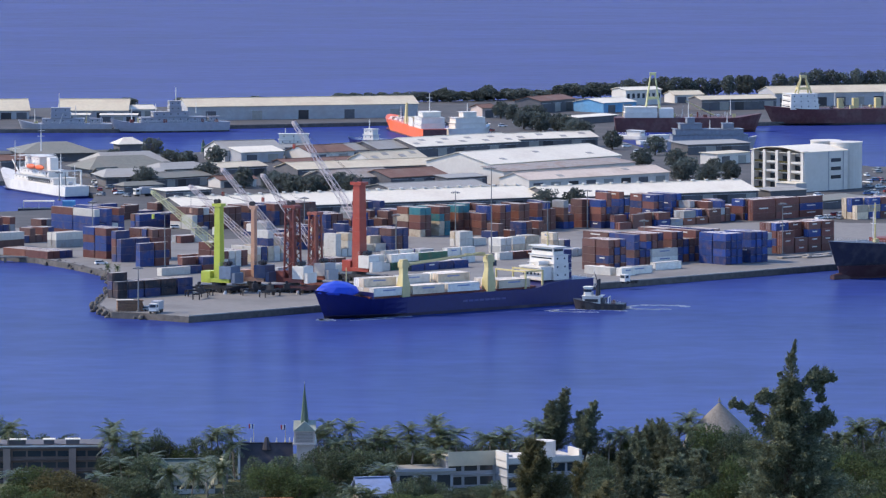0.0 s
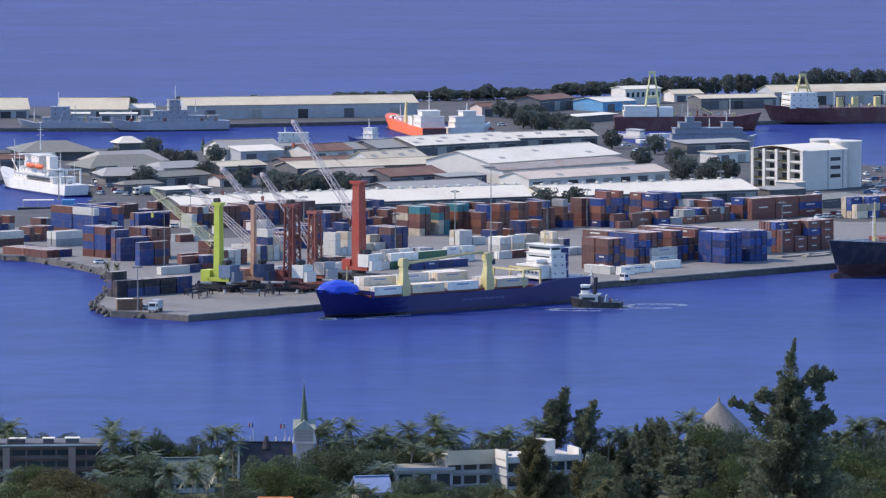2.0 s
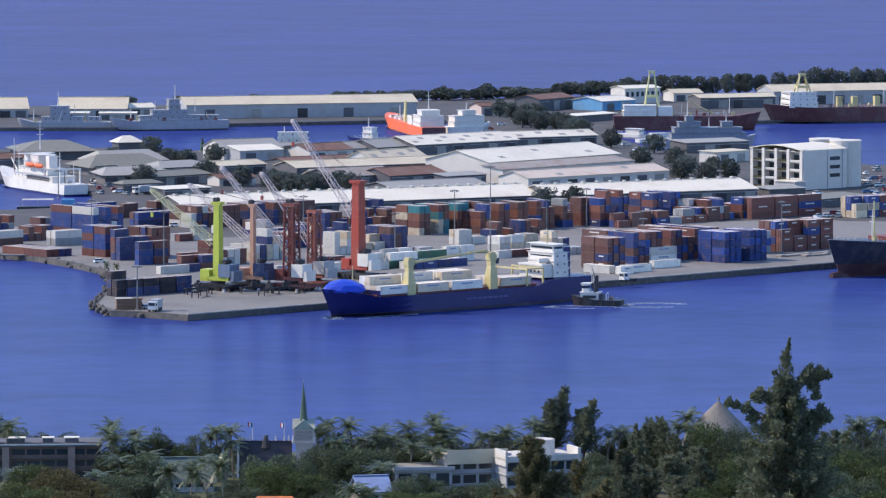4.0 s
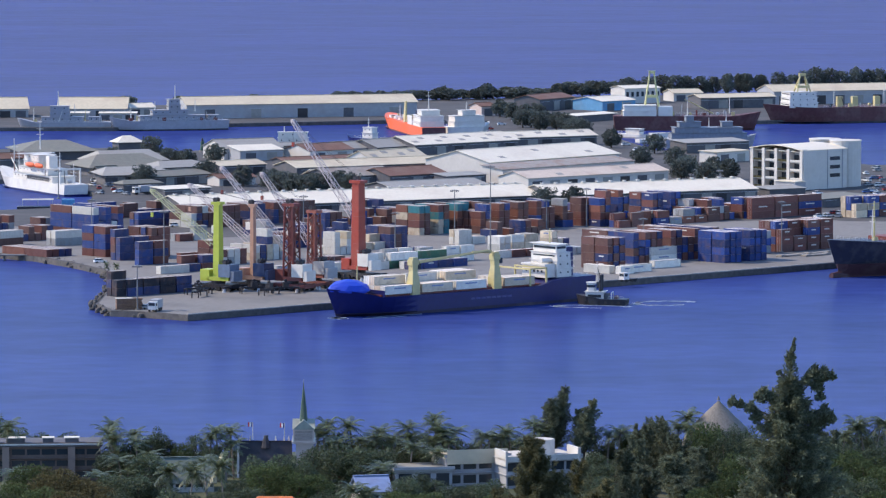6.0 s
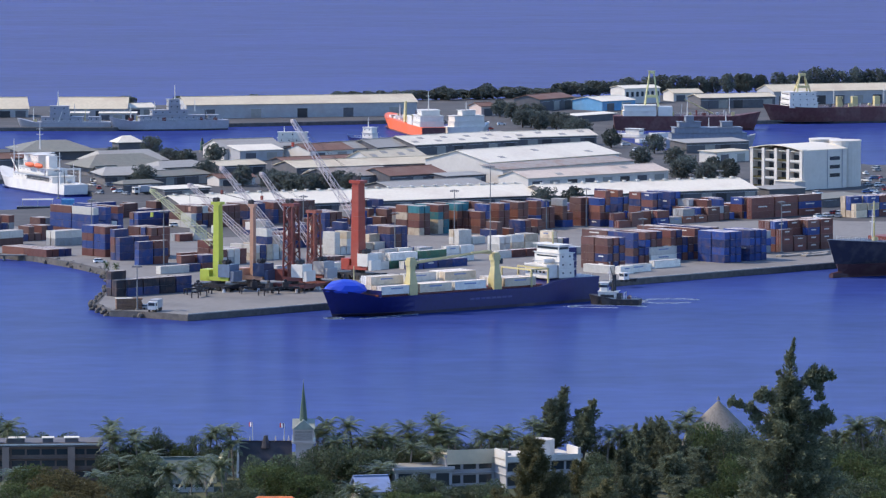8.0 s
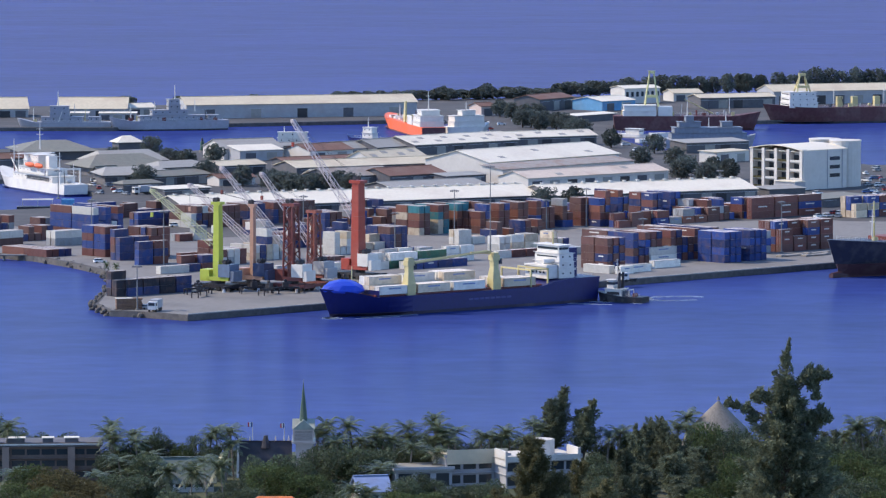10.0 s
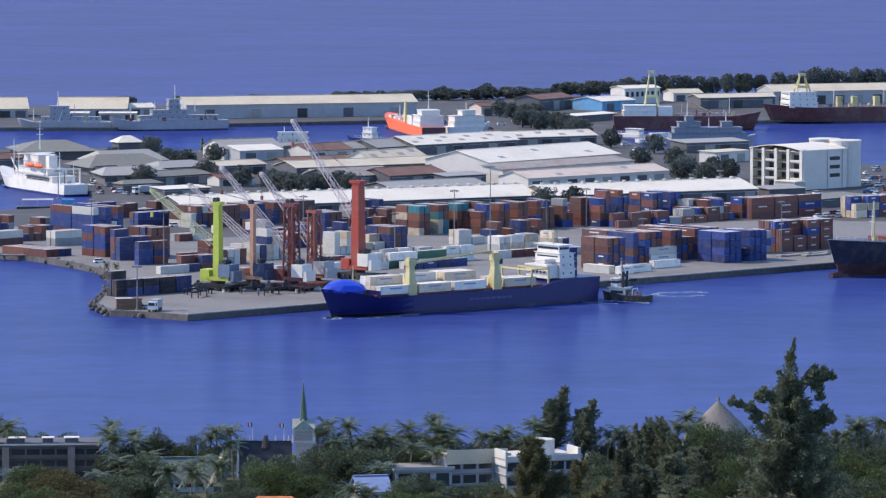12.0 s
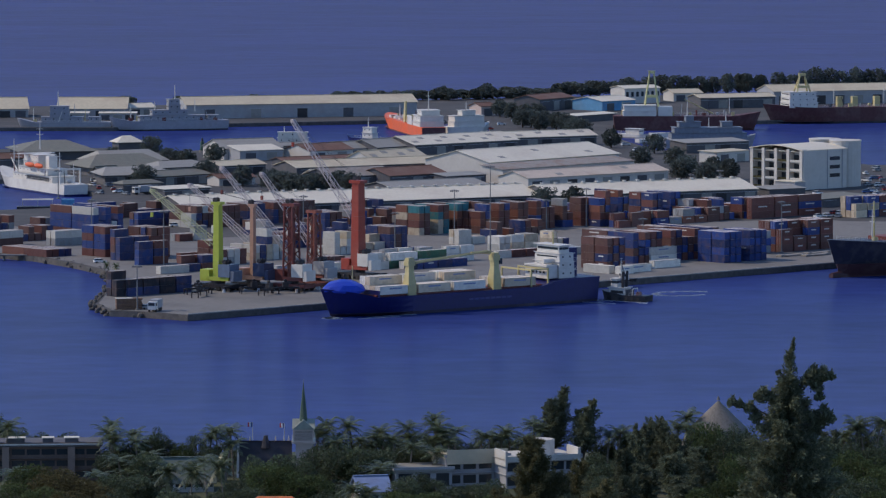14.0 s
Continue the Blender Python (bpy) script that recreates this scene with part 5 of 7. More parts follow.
def truck(p, turn, cab, label, cargo=None, length=9.0):
    t = thing("lorry", pose(p[0], p[1], QUAY, 0, 0, turn), label, "lorry", "port vehicles")
    part("chassis", B((0.2, length, -1.0, 1.0, 0.7, 1.05)), BLACK, t)
    c = part("cab", prism(bmesh.new(), [(0, -1.2), (2.2, -1.2), (2.2, 1.2), (0, 1.2)], 0.8, 3.1), cab, t)
    part("windscreen", B((-0.05, -0.004, -1.0, 1.0, 1.9, 2.8)), GLASS, c)
    part("side_window", B((0.3, 1.5, -1.25, -1.204, 1.9, 2.7)), GLASS, c)
    if cargo:
        part("load_box", B((2.6, length, -1.25, 1.25, 1.08, 3.6)), cargo, t)
    for x in (1.1, length - 2.4, length - 1.1):
        for y in (-1.05, 1.05):
            part("wheel", tube(bmesh.new(), (x, y - 0.18, 0.5), (x, y + 0.18, 0.5), 0.5, 0.5, 12), RUBBER, t)
    return t


def car(p, turn, colour, z=QUAY):
    key = "car_" + colour
    if key in PROTO:
        return copy_thing(PROTO[key], pose(p[0], p[1], z, 0, 0, turn))
    m = mat(key + "_paint", {"white": (0.75, 0.75, 0.74), "red": (0.4, 0.04, 0.03), "grey": (0.25, 0.26, 0.27), "blue": (0.04, 0.09, 0.25)}[colour], 0.3, dirty=0.1)
    t = thing("car", pose(p[0], p[1], z, 0, 0, turn), f"{colour} parked hatchback car on the port ground", "car", "parked cars")
    bm = bmesh.new()
    prof = [(0, 0.35), (4.2, 0.35), (4.2, 0.85), (3.3, 0.95), (0, 0.95)]
    a = [bm.verts.new((x, -0.85, z)) for x, z in prof]
    b = [bm.verts.new((x, 0.85, z)) for x, z in prof]
    bm.faces.new(a)
    bm.faces.new(b[::-1])
    for i in range(5):
        bm.faces.new((a[(i + 1) % 5], a[i], b[i], b[(i + 1) % 5]))
    part("body", bm, m, t)
    bm = prism(bmesh.new(), [(0.1, -0.8), (3.2, -0.8), (3.2, 0.8), (0.1, 0.8)], 0.952, 1.48)
    for v in bm.verts:
        if v.co.z > 1.2:
            v.co.x, v.co.y = 0.35 + (v.co.x - 0.1) * 0.68, v.co.y * 0.85
    part("cabin", bm, GLASS, t)
    part("roof", B((0.4, 2.4, -0.68, 0.68, 1.482, 1.53)), m, t)
    for x in (0.8, 3.4):
        for y in (-0.8, 0.8):
            part("wheel", tube(bmesh.new(), (x, y - 0.1, 0.32), (x, y + 0.1, 0.32), 0.32, 0.32, 12), RUBBER, t)
    PROTO[key] = t
    return t


truck((-87.5, 1553.7), 75, WHITE, "white lorry with a grey load box on the quay", WALL_GREY, 7)
for x, y, turn in ((-122.9, 2058.5, 30), (-132.6, 2135.0, 200)):
    truck((x, y), turn, WHITE, "white port lorry with a grey load box near the halls", WALL_GREY, 8.0)
truck((57.1, 1657.4), 40, WHITE, "white yard tractor parked behind the reefers", None, 6)


def park(*places):
    for x, y, turn, c in places:
        car((x, y), turn, c)


park((-116.7, 1731.5, 20, "white"), (-89.1, 1563, 160, "grey"), (141.7, 1937.7, 40, "white"), (145.9, 1952, 40, "red"), (147.2, 1934.8, 70, "grey"), (137.1, 1917.9, 40, "white"), (175.4, 2107.8, 10, "white"), (179.6, 2135.1, 10, "grey"), (177, 2149, 15, "blue"), (176.4, 2081.2, 10, "red"), (169.8, 2074.7, 10, "white"), (26.6, 2546.3, 10, "white"), (33.9, 2576.1, 10, "grey"), (20.7, 2507.7, 40, "red"), (81.9, 2381.3, 20, "white"), (85.6, 2339.2, 20, "white"), (-99.7, 1890.4, 20, "white"), (-133.1, 1895.9, 20, "grey"), (-145.1, 1926.3, 40, "grey"), (-118.2, 1990.3, 120, "red"))
park((-104.1, 2023.8, 160, "grey"), (-145.9, 1915.1, 20, "white"), (-119.2, 1978.3, 100, "blue"), (-105.2, 2011.5, 140, "red"), (-146.7, 1904.1, 0, "grey"), (-133.7, 1934.8, 40, "white"), (-120.2, 1966.5, 80, "grey"), (-106.3, 1999.3, 120, "blue"), (-134.6, 1923.5, 20, "grey"), (-121.2, 1954.9, 60, "white"), (-107.4, 1987.3, 100, "grey"), (-135.5, 1912.4, 0, "red"), (-122.2, 1943.4, 40, "grey"), (-108.5, 1975.4, 80, "white"), (-136.4, 1901.3, 160, "blue"), (-123.2, 1932, 20, "red"), (-109.6, 1963.6, 60, "grey"), (-48.2, 1975.4, 0, "white"), (-29.2, 2014.6, 40, "grey"), (-9.1, 1993.3, 80, "blue"))
park((10.9, 2033.2, 120, "white"), (30.7, 2011.5, 160, "grey"), (-41, 1990.3, 20, "blue"), (147.1, 2058.5, 40, "white"), (149.7, 2005.4, 40, "grey"), (152.1, 1954.9, 40, "blue"), (165.1, 2039.5, 40, "white"), (167.2, 1987.3, 40, "red"), (142.8, 1937.7, 40, "white"), (155.2, 2020.7, 40, "grey"), (157.5, 1969.5, 40, "blue"), (170.9, 2055.3, 40, "white"), (145.5, 2002.3, 40, "red"), (148.1, 1952, 40, "white"), (160.9, 2036.3, 40, "grey"), (163, 1984.3, 40, "blue"), (138.8, 1934.8, 40, "white"), (22, 2658.9, 20, "white"), (36.5, 2601.4, 20, "grey"), (50.4, 2546.3, 20, "red"))
park((63.8, 2493.5, 20, "white"), (25.3, 2637.7, 20, "grey"), (39.6, 2581.1, 20, "red"), (53.4, 2526.9, 20, "white"), (66.5, 2474.9, 20, "grey"))

park((-141.5, 2107.8, 130, "white"), (-138.3, 2087.8, 100, "red"), (-137.1, 2104.4, 40, "grey"), (-133.3, 2081.2, 10, "red"), (-132.9, 2111.1, 220, "blue"), (-128.2, 2071.4, 220, "white"), (-127.5, 2097.7, 100, "white"), (-123.8, 2081.2, 220, "grey"), (-123.1, 2107.8, 10, "grey"), (-135.2, 2061.7, 130, "grey"), (-124.5, 2055.3, 130, "grey"), (-118.0, 2074.6, 130, "grey"), (-116.4, 2094.4, 40, "grey"), (-145.1, 2135.0, 10, "white"), (-143.7, 2148.9, 40, "white"), (-140.0, 2135.0, 220, "white"), (158.9, 2036.2, 130, "grey"), (159.6, 2011.4, 10, "red"), (157.4, 2052.1, 40, "grey"), (171.3, 2107.8, 40, "grey"), (175.8, 2135.0, 130, "white"), (174.7, 2087.8, 100, "grey"), (181.7, 2148.9, 130, "red"), (177.9, 2177.3, 100, "white"), (182.5, 2199.0, 40, "grey"), (167.2, 2068.1, 10, "blue"), (152.2, 2036.2, 10, "blue"), (152.6, 2017.6, 130, "grey"), (146.0, 2011.4, 10, "grey"), (186.1, 2213.7, 130, "grey"))

# pale concrete kerb along the quay's edge
bm = bmesh.new()
for k in range(34):
    box(bm, k * 10 + 0.04, k * 10 + 9.96, 0.0, 0.55, 0.0, 0.32)
kerb = part("kerb", bm, mat("kerb_concrete", (0.36, 0.34, 0.31), 0.85, vary=0.15, grain=1, stain=5, dirty=0.4), None)
kerb.matrix_basis = yard(0.3, 0.3, QUAY + 0.03)
tagged(kerb, "pale concrete kerb along the quay's edge", "kerb", kind="structure")


def spreader(p, turn, label="black steel container spreader frame resting on the quay"):
    """A lifting frame on stands: two beams, end frames and a head block."""
    t = thing("spreader_frame", pose(p[0], p[1], QUAY, 0, 0, turn), label, "spreader", "spreader frames")
    part("beam", B((0, 9, -0.3, 0.3, 1.5, 2.1)), BLACK, t)
    for x in (0, 8.6):
        part("end_frame", B((x, x + 0.4, -1.2, 1.2, 1.5, 1.9)), BLACK, t)
        for y in (-1.2, 0.9):
            part("leg", B((x, x + 0.3, y, y + 0.3, 0, 1.5)), BLACK, t)
    part("head_block", B((3.6, 5.4, -0.8, 0.8, 2.1, 3.6)), BLACK, t)
    part("rope_sheave", tube(bmesh.new(), (4.5, -0.3, 4.0), (4.5, 0.3, 4.0), 0.5, 0.5, 10), BLACK, t)
    return t


for x, y, turn in ((-80.3, 1612.8, 30), (-76.7, 1601, 75), (-63.3, 1616.7, 20), (-56.5, 1608.8, 60), (-53.6, 1616.7, 10), (-34.6, 1632.8, 40)):
    spreader((x, y), turn)


def pallets(p, turn):
    t = thing("timber_stack", pose(p[0], p[1], QUAY, 0, 0, turn), "stack of weathered brown timber on the rocky point", "timber stack")
    wood = mat("weathered_timber", (0.2, 0.12, 0.075), 0.85, vary=0.25, grain=0.5, stain=2)
    for k in range(7):
        part("board_layer", B((0.1 * (k % 2), 8 - 0.15 * (k % 3), 0, 2.4, 0.5 * k, 0.5 * k + 0.4)), wood, t)
    part("cover_sheet", B((-0.1, 5, -0.1, 2.5, 3.42, 3.5)), WHITE_ROOF, t)


pallets((-98.5, 1561.1), 12)

# rock armour along the western edge
ROCKS = random.Random(8)
bm = bmesh.new()
EDGE = [(-139.3, 1764.3), (-125, 1738.8), (-111.7, 1709.7), (-105.6, 1662.5), (-106.2, 1606), (-106.9, 1584.8), (-100.6, 1562.4), (-90.7, 1556.8)]
for p, q in zip(EDGE, EDGE[1:]):
    n = int((Vector(q) - Vector(p)).length / 0.55)
    for k in range(n):
        c = Vector(p).lerp(Vector(q), ROCKS.random())
        r = ROCKS.uniform(0.5, 1.15)
        mm = Matrix.Translation((c.x + ROCKS.gauss(0, 1.0), c.y + ROCKS.gauss(0, 1.6), ROCKS.uniform(-0.1, 1.5))) @ Euler((ROCKS.uniform(0, 3), ROCKS.uniform(0, 3), 0)).to_matrix().to_4x4() @ Matrix.Diagonal((r, r * 0.8, r * 0.65, 1))
        tmp = bmesh.ops.create_icosphere(bm, subdivisions=1, radius=1.0, matrix=mm)
tagged(part("rock_armour", bm, ROCK, None), "dark grey boulders of the sea wall along the water", "rocks", kind="stuff")

# small jetty at the western edge
t = thing("jetty", at((-158.4, 1762.4), 0, 0), "low concrete jetty on piles at the western edge", "jetty")
part("deck", B((-2, 22, 0, 2.6, 1.7, 2.1)), CONCRETE, t)
for x in (2, 9, 16):
    part("pile", tube(bmesh.new(), (x, 1.3, -2), (x, 1.3, 1.7), 0.4, 0.4, 10), CONCRETE, t)
# beacon by the channel
t = thing("channel_beacon", at((-108.1, 2330.9), QUAY), "dark green channel beacon on a concrete foot", "beacon")
part("foot", tube(bmesh.new(), (0, 0, 0), (0, 0, 1), 1.6, 1.4, 10), CONCRETE, t)
part("body", tube(bmesh.new(), (0, 0, 1), (0, 0, 5), 1.2, 0.8, 10), mat("beacon_green", (0.02, 0.07, 0.05), 0.5), t)
part("lantern", tube(bmesh.new(), (0, 0, 5), (0, 0, 6.4), 0.5, 0.4, 8), BLACK, t)


# ---------------------------------------------------------------- white office block with round stair towers
def office_block():
    t = thing("office_block", pose(144.9, 2084.5, QUAY, 0, 0, 42.1), "white four-storey office block with recessed balconies and a curved roof", "office building")
    D, L, H = 30.0, 25.0, 15.6        # depth inland, length along the quay direction, height
    part("front_wall", B((0, L, 0, 0.4, 0, H)), WALL_WHITE, t)
    part("east_wall", B((L - 0.4, L, 0.4, D, 0, H)), WALL_WHITE, t)
    part("rear_wall", B((0, L - 0.4, D - 0.4, D, 0, H)), WALL_WHITE, t)
    part("core", B((2.4, 3.0, 0.4, D - 0.4, 0, H - 0.2)), WALL_GREY, t)
    for k in range(5):
        z = k * 3.6 if k < 4 else H - 0.5
        part("floor_slab", B((0.0, 2.4, 0.4, D - 0.4, z, z + 0.3)), WALL_WHITE, t)
        if k < 4:
            for j in range(4):
                y = 2.2 + j * 6.95
                w = part("window", B((2.36, 2.398, y, y + 5.4, z + 0.9, z + 3.0)), GLASS, t)
                part("planter", B((-0.2, 0.25, y, y + 5.4, z + 0.3, z + 1.1)), LEAF_OLIVE if j % 2 else WALL_WHITE, t)
    for y in (0.4, 7.7, 14.6, 21.6, D - 1.9):
        part("fin_wall", B((-0.5, 2.4, y, y + 1.5, 0, H + 0.6)), WALL_WHITE, t)
    for k in range(3):
        z = 4.6 + k * 3.4
        w = part("window", B((15.2, 21.0, -0.05, -0.004, z, z + 1.5)), GLASS, t)
        part("sun_shade", B((14.9, 21.3, -0.5, -0.052, z + 1.5, z + 1.7)), WALL_WHITE, w)
    part("downpipe", B((13.6, 14.0, -0.2, -0.004, 0, H)), WALL_GREY, t)
    part("downpipe", B((22.2, 22.6, -0.2, -0.004, 0, H)), WALL_GREY, t)
    bm = bmesh.new()
    n = 10
    for k in range(n):
        a, b = k / n, (k + 1) / n
        za, zb = H + 0.3 + 1.8 * math.sin(a * math.pi), H + 0.3 + 1.8 * math.sin(b * math.pi)
        slab(bm, [(-0.8, a * D, za), (L + 0.6, a * D, za), (L + 0.6, b * D, zb), (-0.8, b * D, zb)], 0.3)
    bmesh.ops.remove_doubles(bm, verts=bm.verts[:], dist=0.02)
    part("curved_roof", bm, WHITE_ROOF, t)
    for x, y, r in ((31.5, 7, 6.4), (33, 20, 6.2)):
        w = part("stair_tower", tube(bmesh.new(), (x, y, 0), (x, y, H + 2.6), r, r, 28), WALL_WHITE, t)
        part("tower_rim", tube(bmesh.new(), (x, y, H + 2.6), (x, y, H + 3.1), r + 0.25, r + 0.25, 28), WALL_WHITE, w)
    part("podium", B((-7, -1, -2, 9, 0, 3.6)), WALL_GREY, t)
    part("podium_roof", B((-7.4, -0.9, -2.4, 9.4, 3.6, 3.9)), WHITE_ROOF, t)


office_block()


# ---------------------------------------------------------------- trees
def leaf_cloud(bm, rnd, centre, radii, count, size, droop=0.0, flat=0.0):
    for _ in range(count):
        u = Vector((rnd.gauss(0, 1), rnd.gauss(0, 1), rnd.gauss(0, 1))).normalized() * (0.55 + 0.5 * rnd.random())
        c = Vector(centre) + Vector((u.x * radii[0], u.y * radii[1], u.z * radii[2]))
        s = size * rnd.uniform(0.6, 1.3)
        a = Vector((rnd.gauss(0, 1), rnd.gauss(0, 1), rnd.gauss(0, 1) * (1 - flat) - droop)).normalized()
        b = a.cross(Vector((rnd.gauss(0, 1), rnd.gauss(0, 1), rnd.gauss(0, 1)))).normalized()
        v = [bm.verts.new(c + a * s * i + b * s * 0.45 * j) for i, j in ((-1, 0), (0, -1), (1, 0), (0, 1))]
        bm.faces.new(v)


def broad_tree(m, h, w, seed, leaf, label, clumps=14, leaves=70, size=0.55, trunk=0.3, name="tree"):
    r = random.Random(seed)
    t = thing(name, m, label, "tree", "trees")
    bm = tube(bmesh.new(), (0, 0, 0), (0.2, 0.1, h * 0.5), trunk * 1.5, trunk, 8)
    ends = []
    for k in range(clumps):
        a = k * 2.4 + r.uniform(-0.4, 0.4)
        up = 1 - 1.9 * (k + 0.5) / clumps
        q = math.sqrt(max(0.05, 1 - up * up)) * r.uniform(0.75, 1.1)
        c = Vector((math.cos(a) * w * 0.4 * q, math.sin(a) * w * 0.4 * q, h * (0.53 + 0.38 * up + r.uniform(-0.05, 0.05))))
        ends.append(c)
        tube(bm, (0.15, 0.08, h * r.uniform(0.2, 0.4)), c, trunk * 0.45, trunk * 0.12, 5)
    part("trunk", bm, TIMBER, t)
    bm = bmesh.new()
    for c in ends:
        k = r.uniform(0.16, 0.24)
        leaf_cloud(bm, r, c, (w * k, w * k, h * 0.15), leaves, size)
    part("crown", bm, leaf, t)
    return t


def needles(bm, rnd, a, b, r0, r1, count, size=0.42, slim=0.2, droop=0.35):
    """Fine needle sprays along a branch from a to b, within a radius that goes from r0 to r1."""
    a, b = Vector(a), Vector(b)
    d = (b - a).normalized()
    for _ in range(count):
        f = rnd.random()
        off = Vector((rnd.gauss(0, 1), rnd.gauss(0, 1), rnd.gauss(0, 1))).normalized() * rnd.random() ** 0.5 * (r0 + (r1 - r0) * f)
        c = a.lerp(b, f) + off
        k = (d * 0.8 + off.normalized() * 0.7 + Vector((rnd.gauss(0, 0.35), rnd.gauss(0, 0.35), rnd.gauss(0, 0.35) - droop))).normalized()
        e = k.cross(Vector((rnd.gauss(0, 1), rnd.gauss(0, 1), rnd.gauss(0, 1)))).normalized()
        s = size * rnd.uniform(0.6, 1.4)
        bm.faces.new([bm.verts.new(c + k * s * i + e * s * slim * j) for i, j in ((-1, 0), (-0.2, -1), (1, 0), (-0.2, 1))])


def casuarina(m, h, w, seed, label, leaf, leaders=1, boughs=40, count=150, size=0.4, low=0.1, name="casuarina_tree"):
    """A feathery tree: one or more upright leaders with rising boughs, each a soft plume of needles."""
    r = random.Random(seed)
    t = thing(name, m, label, "tree", "trees")
    wood, cr = bmesh.new(), bmesh.new()
    tube(wood, (0, 0, 0), (0, 0, h * 0.45), h * 0.02, h * 0.014, 8)
    for q in range(leaders):
        a = q * 2.4 + r.uniform(-0.5, 0.5)
        sp = 0.0 if leaders == 1 else w * 0.24
        top = Vector((math.cos(a) * sp, math.sin(a) * sp, h * (1 if q == 0 else r.uniform(0.78, 0.95))))
        base = Vector((0, 0, h * 0.16))
        tube(wood, base, top, h * 0.012, 0.03, 6)
        needles(cr, r, base.lerp(top, 0.6), top, w * 0.09, 0.12, count, size)
        for k in range(boughs):
            f = low + (0.95 - low) * (k + r.random()) / boughs
            s = base.lerp(top, f)
            l = w * 0.5 * ((1 - f) ** 0.7) * r.uniform(0.55, 1.15) / (1 if leaders == 1 else 1.35) + 0.3
            g = k * 2.4 + r.uniform(-0.6, 0.6)
            e = s + Vector((math.cos(g) * l, math.sin(g) * l, l * r.uniform(0.35, 0.9)))
            tube(wood, s, e, 0.05, 0.02, 4)
            needles(cr, r, s.lerp(e, 0.1), e, 0.35 + l * 0.26, 0.3 + l * 0.08, count, size)
    part("trunk", wood, TIMBER, t)
    part("crown", cr, leaf, t)
    return t


def palm(m, h, seed, label="slender coconut palm with drooping green fronds", length=3.6, fronds=19):
    r = random.Random(seed)
    t = thing("coconut_palm", m, label, "palm", "palms")
    lean = Vector((r.uniform(-1.0, 1.0), r.uniform(-1.0, 1.0), 0))
    bm = bmesh.new()
    pts = [lean * (k / 5) ** 2 + Vector((0, 0, h * k / 5)) for k in range(6)]
    for k in range(5):
        tube(bm, pts[k], pts[k + 1], 0.24 - 0.025 * k, 0.24 - 0.025 * (k + 1), 7)
    part("trunk", bm, PALM_TRUNK, t)
    top = pts[-1]
    nuts = bmesh.new()
    for k in range(5):
        bmesh.ops.create_icosphere(nuts, subdivisions=1, radius=0.2, matrix=Matrix.Translation(top + Vector((0.35 * math.cos(k * 1.26), 0.35 * math.sin(k * 1.26), -0.25))))
    part("coconuts", nuts, LEAF_OLIVE, t, "cluster of green coconuts")
    for k in range(fronds):
        bm = bmesh.new()
        a = k * 2.4 + r.uniform(-0.25, 0.25)
        up = 1.6 - 2.3 * k / fronds + r.uniform(-0.15, 0.15)
        d = Vector((math.cos(a), math.sin(a), 0))
        side = Vector((-d.y, d.x, 0))
        n, l = 9, length * r.uniform(0.85, 1.1)
        rib = [top + d * (l * f * (1 - 0.2 * f)) + Vector((0, 0, l * (up * f - (0.28 + max(0.0, up) * 0.5) * f * f))) for f in [i / n for i in range(n + 1)]]
        for i in range(n):
            f = (i + 0.5) / n
            wd = length * (0.04 + 0.16 * math.sin(math.pi * min(1, f * 0.85 + 0.15)))
            p, q = rib[i], rib[i + 1]
            for sgn in (-1, 1):
                out = side * sgn * wd + (q - p) * 0.9 - Vector((0, 0, wd * 0.5))
                bm.faces.new([bm.verts.new(v) for v in (p, p.lerp(q, 0.8), p.lerp(q, 0.55) + out, p.lerp(q, 0.2) + out)])
        part("frond", bm, LEAF_PALM, t)
    return t


# far rows on the sea wall and clumps in the port
FAR_TREE = []
RF = random.Random(21)
for k in range(3):
    FAR_TREE.append(broad_tree(pose(252 + 9 * k, 2884, QUAY), 11.0 + k, 9.0 + k, 40 + k, LEAF_HAZED, "dense dark green tree in a row on the sea wall", 22, 70, 0.7, name="sea_wall_tree"))
MID_TREE = [broad_tree(pose(-0.6, 2787.6, QUAY), 7.0, 9, 44, LEAF_HAZED, "rounded dark green tree on the sea wall", 20, 70, 0.65, name="sea_wall_tree"), broad_tree(pose(23.1, 2799.4, QUAY), 8.4, 9, 45, LEAF_HAZED, "rounded dark green tree on the sea wall", 20, 70, 0.65, name="sea_wall_tree")]
for x, y in ((64, 2820), (69.4, 2823.3), (75.6, 2823.3), (80.3, 2826), (104.6, 2841), (120, 2841), (113, 2841), (37.5, 2803), (52, 2812), (85, 2829.3), (92.8, 2835.4), (100.8, 2841.5), (127, 2841.5), (133.2, 2841.5), (141.3, 2847.6), (148.1, 2847.6), (155.8, 2847.6), (163.3, 2853.7), (166.7, 2847.6), (174.2, 2853.7), (184.4, 2853.7), (192.3, 2859.9), (199.4, 2859.9), (205.6, 2859.9), (213.3, 2866.1), (220.1, 2866.1), (227.5, 2872.3), (234.7, 2872.3), (241.4, 2878.5), (247.7, 2878.5), (-4.2, 2787.6), (3.3, 2787.6), (10.9, 2793.5), (18.5, 2793.5), (26.8, 2799.4), (34.8, 2805.4), (43, 2805.4), (47.6, 2805.4), (58.5, 2817.3)):
    tall, wide = (0.72, 1.25) if x < 108 else (0.84, 1.0) if x < 152 else (1.03, 0.9)
    copy_thing(RF.choice(FAR_TREE if x > 60 else MID_TREE), pose(x, y + RF.uniform(-4, 4), QUAY, 0, 0, RF.uniform(0, 360)) @ Matrix.Diagonal((wide, wide, tall * RF.uniform(0.93, 1.05), 1)))
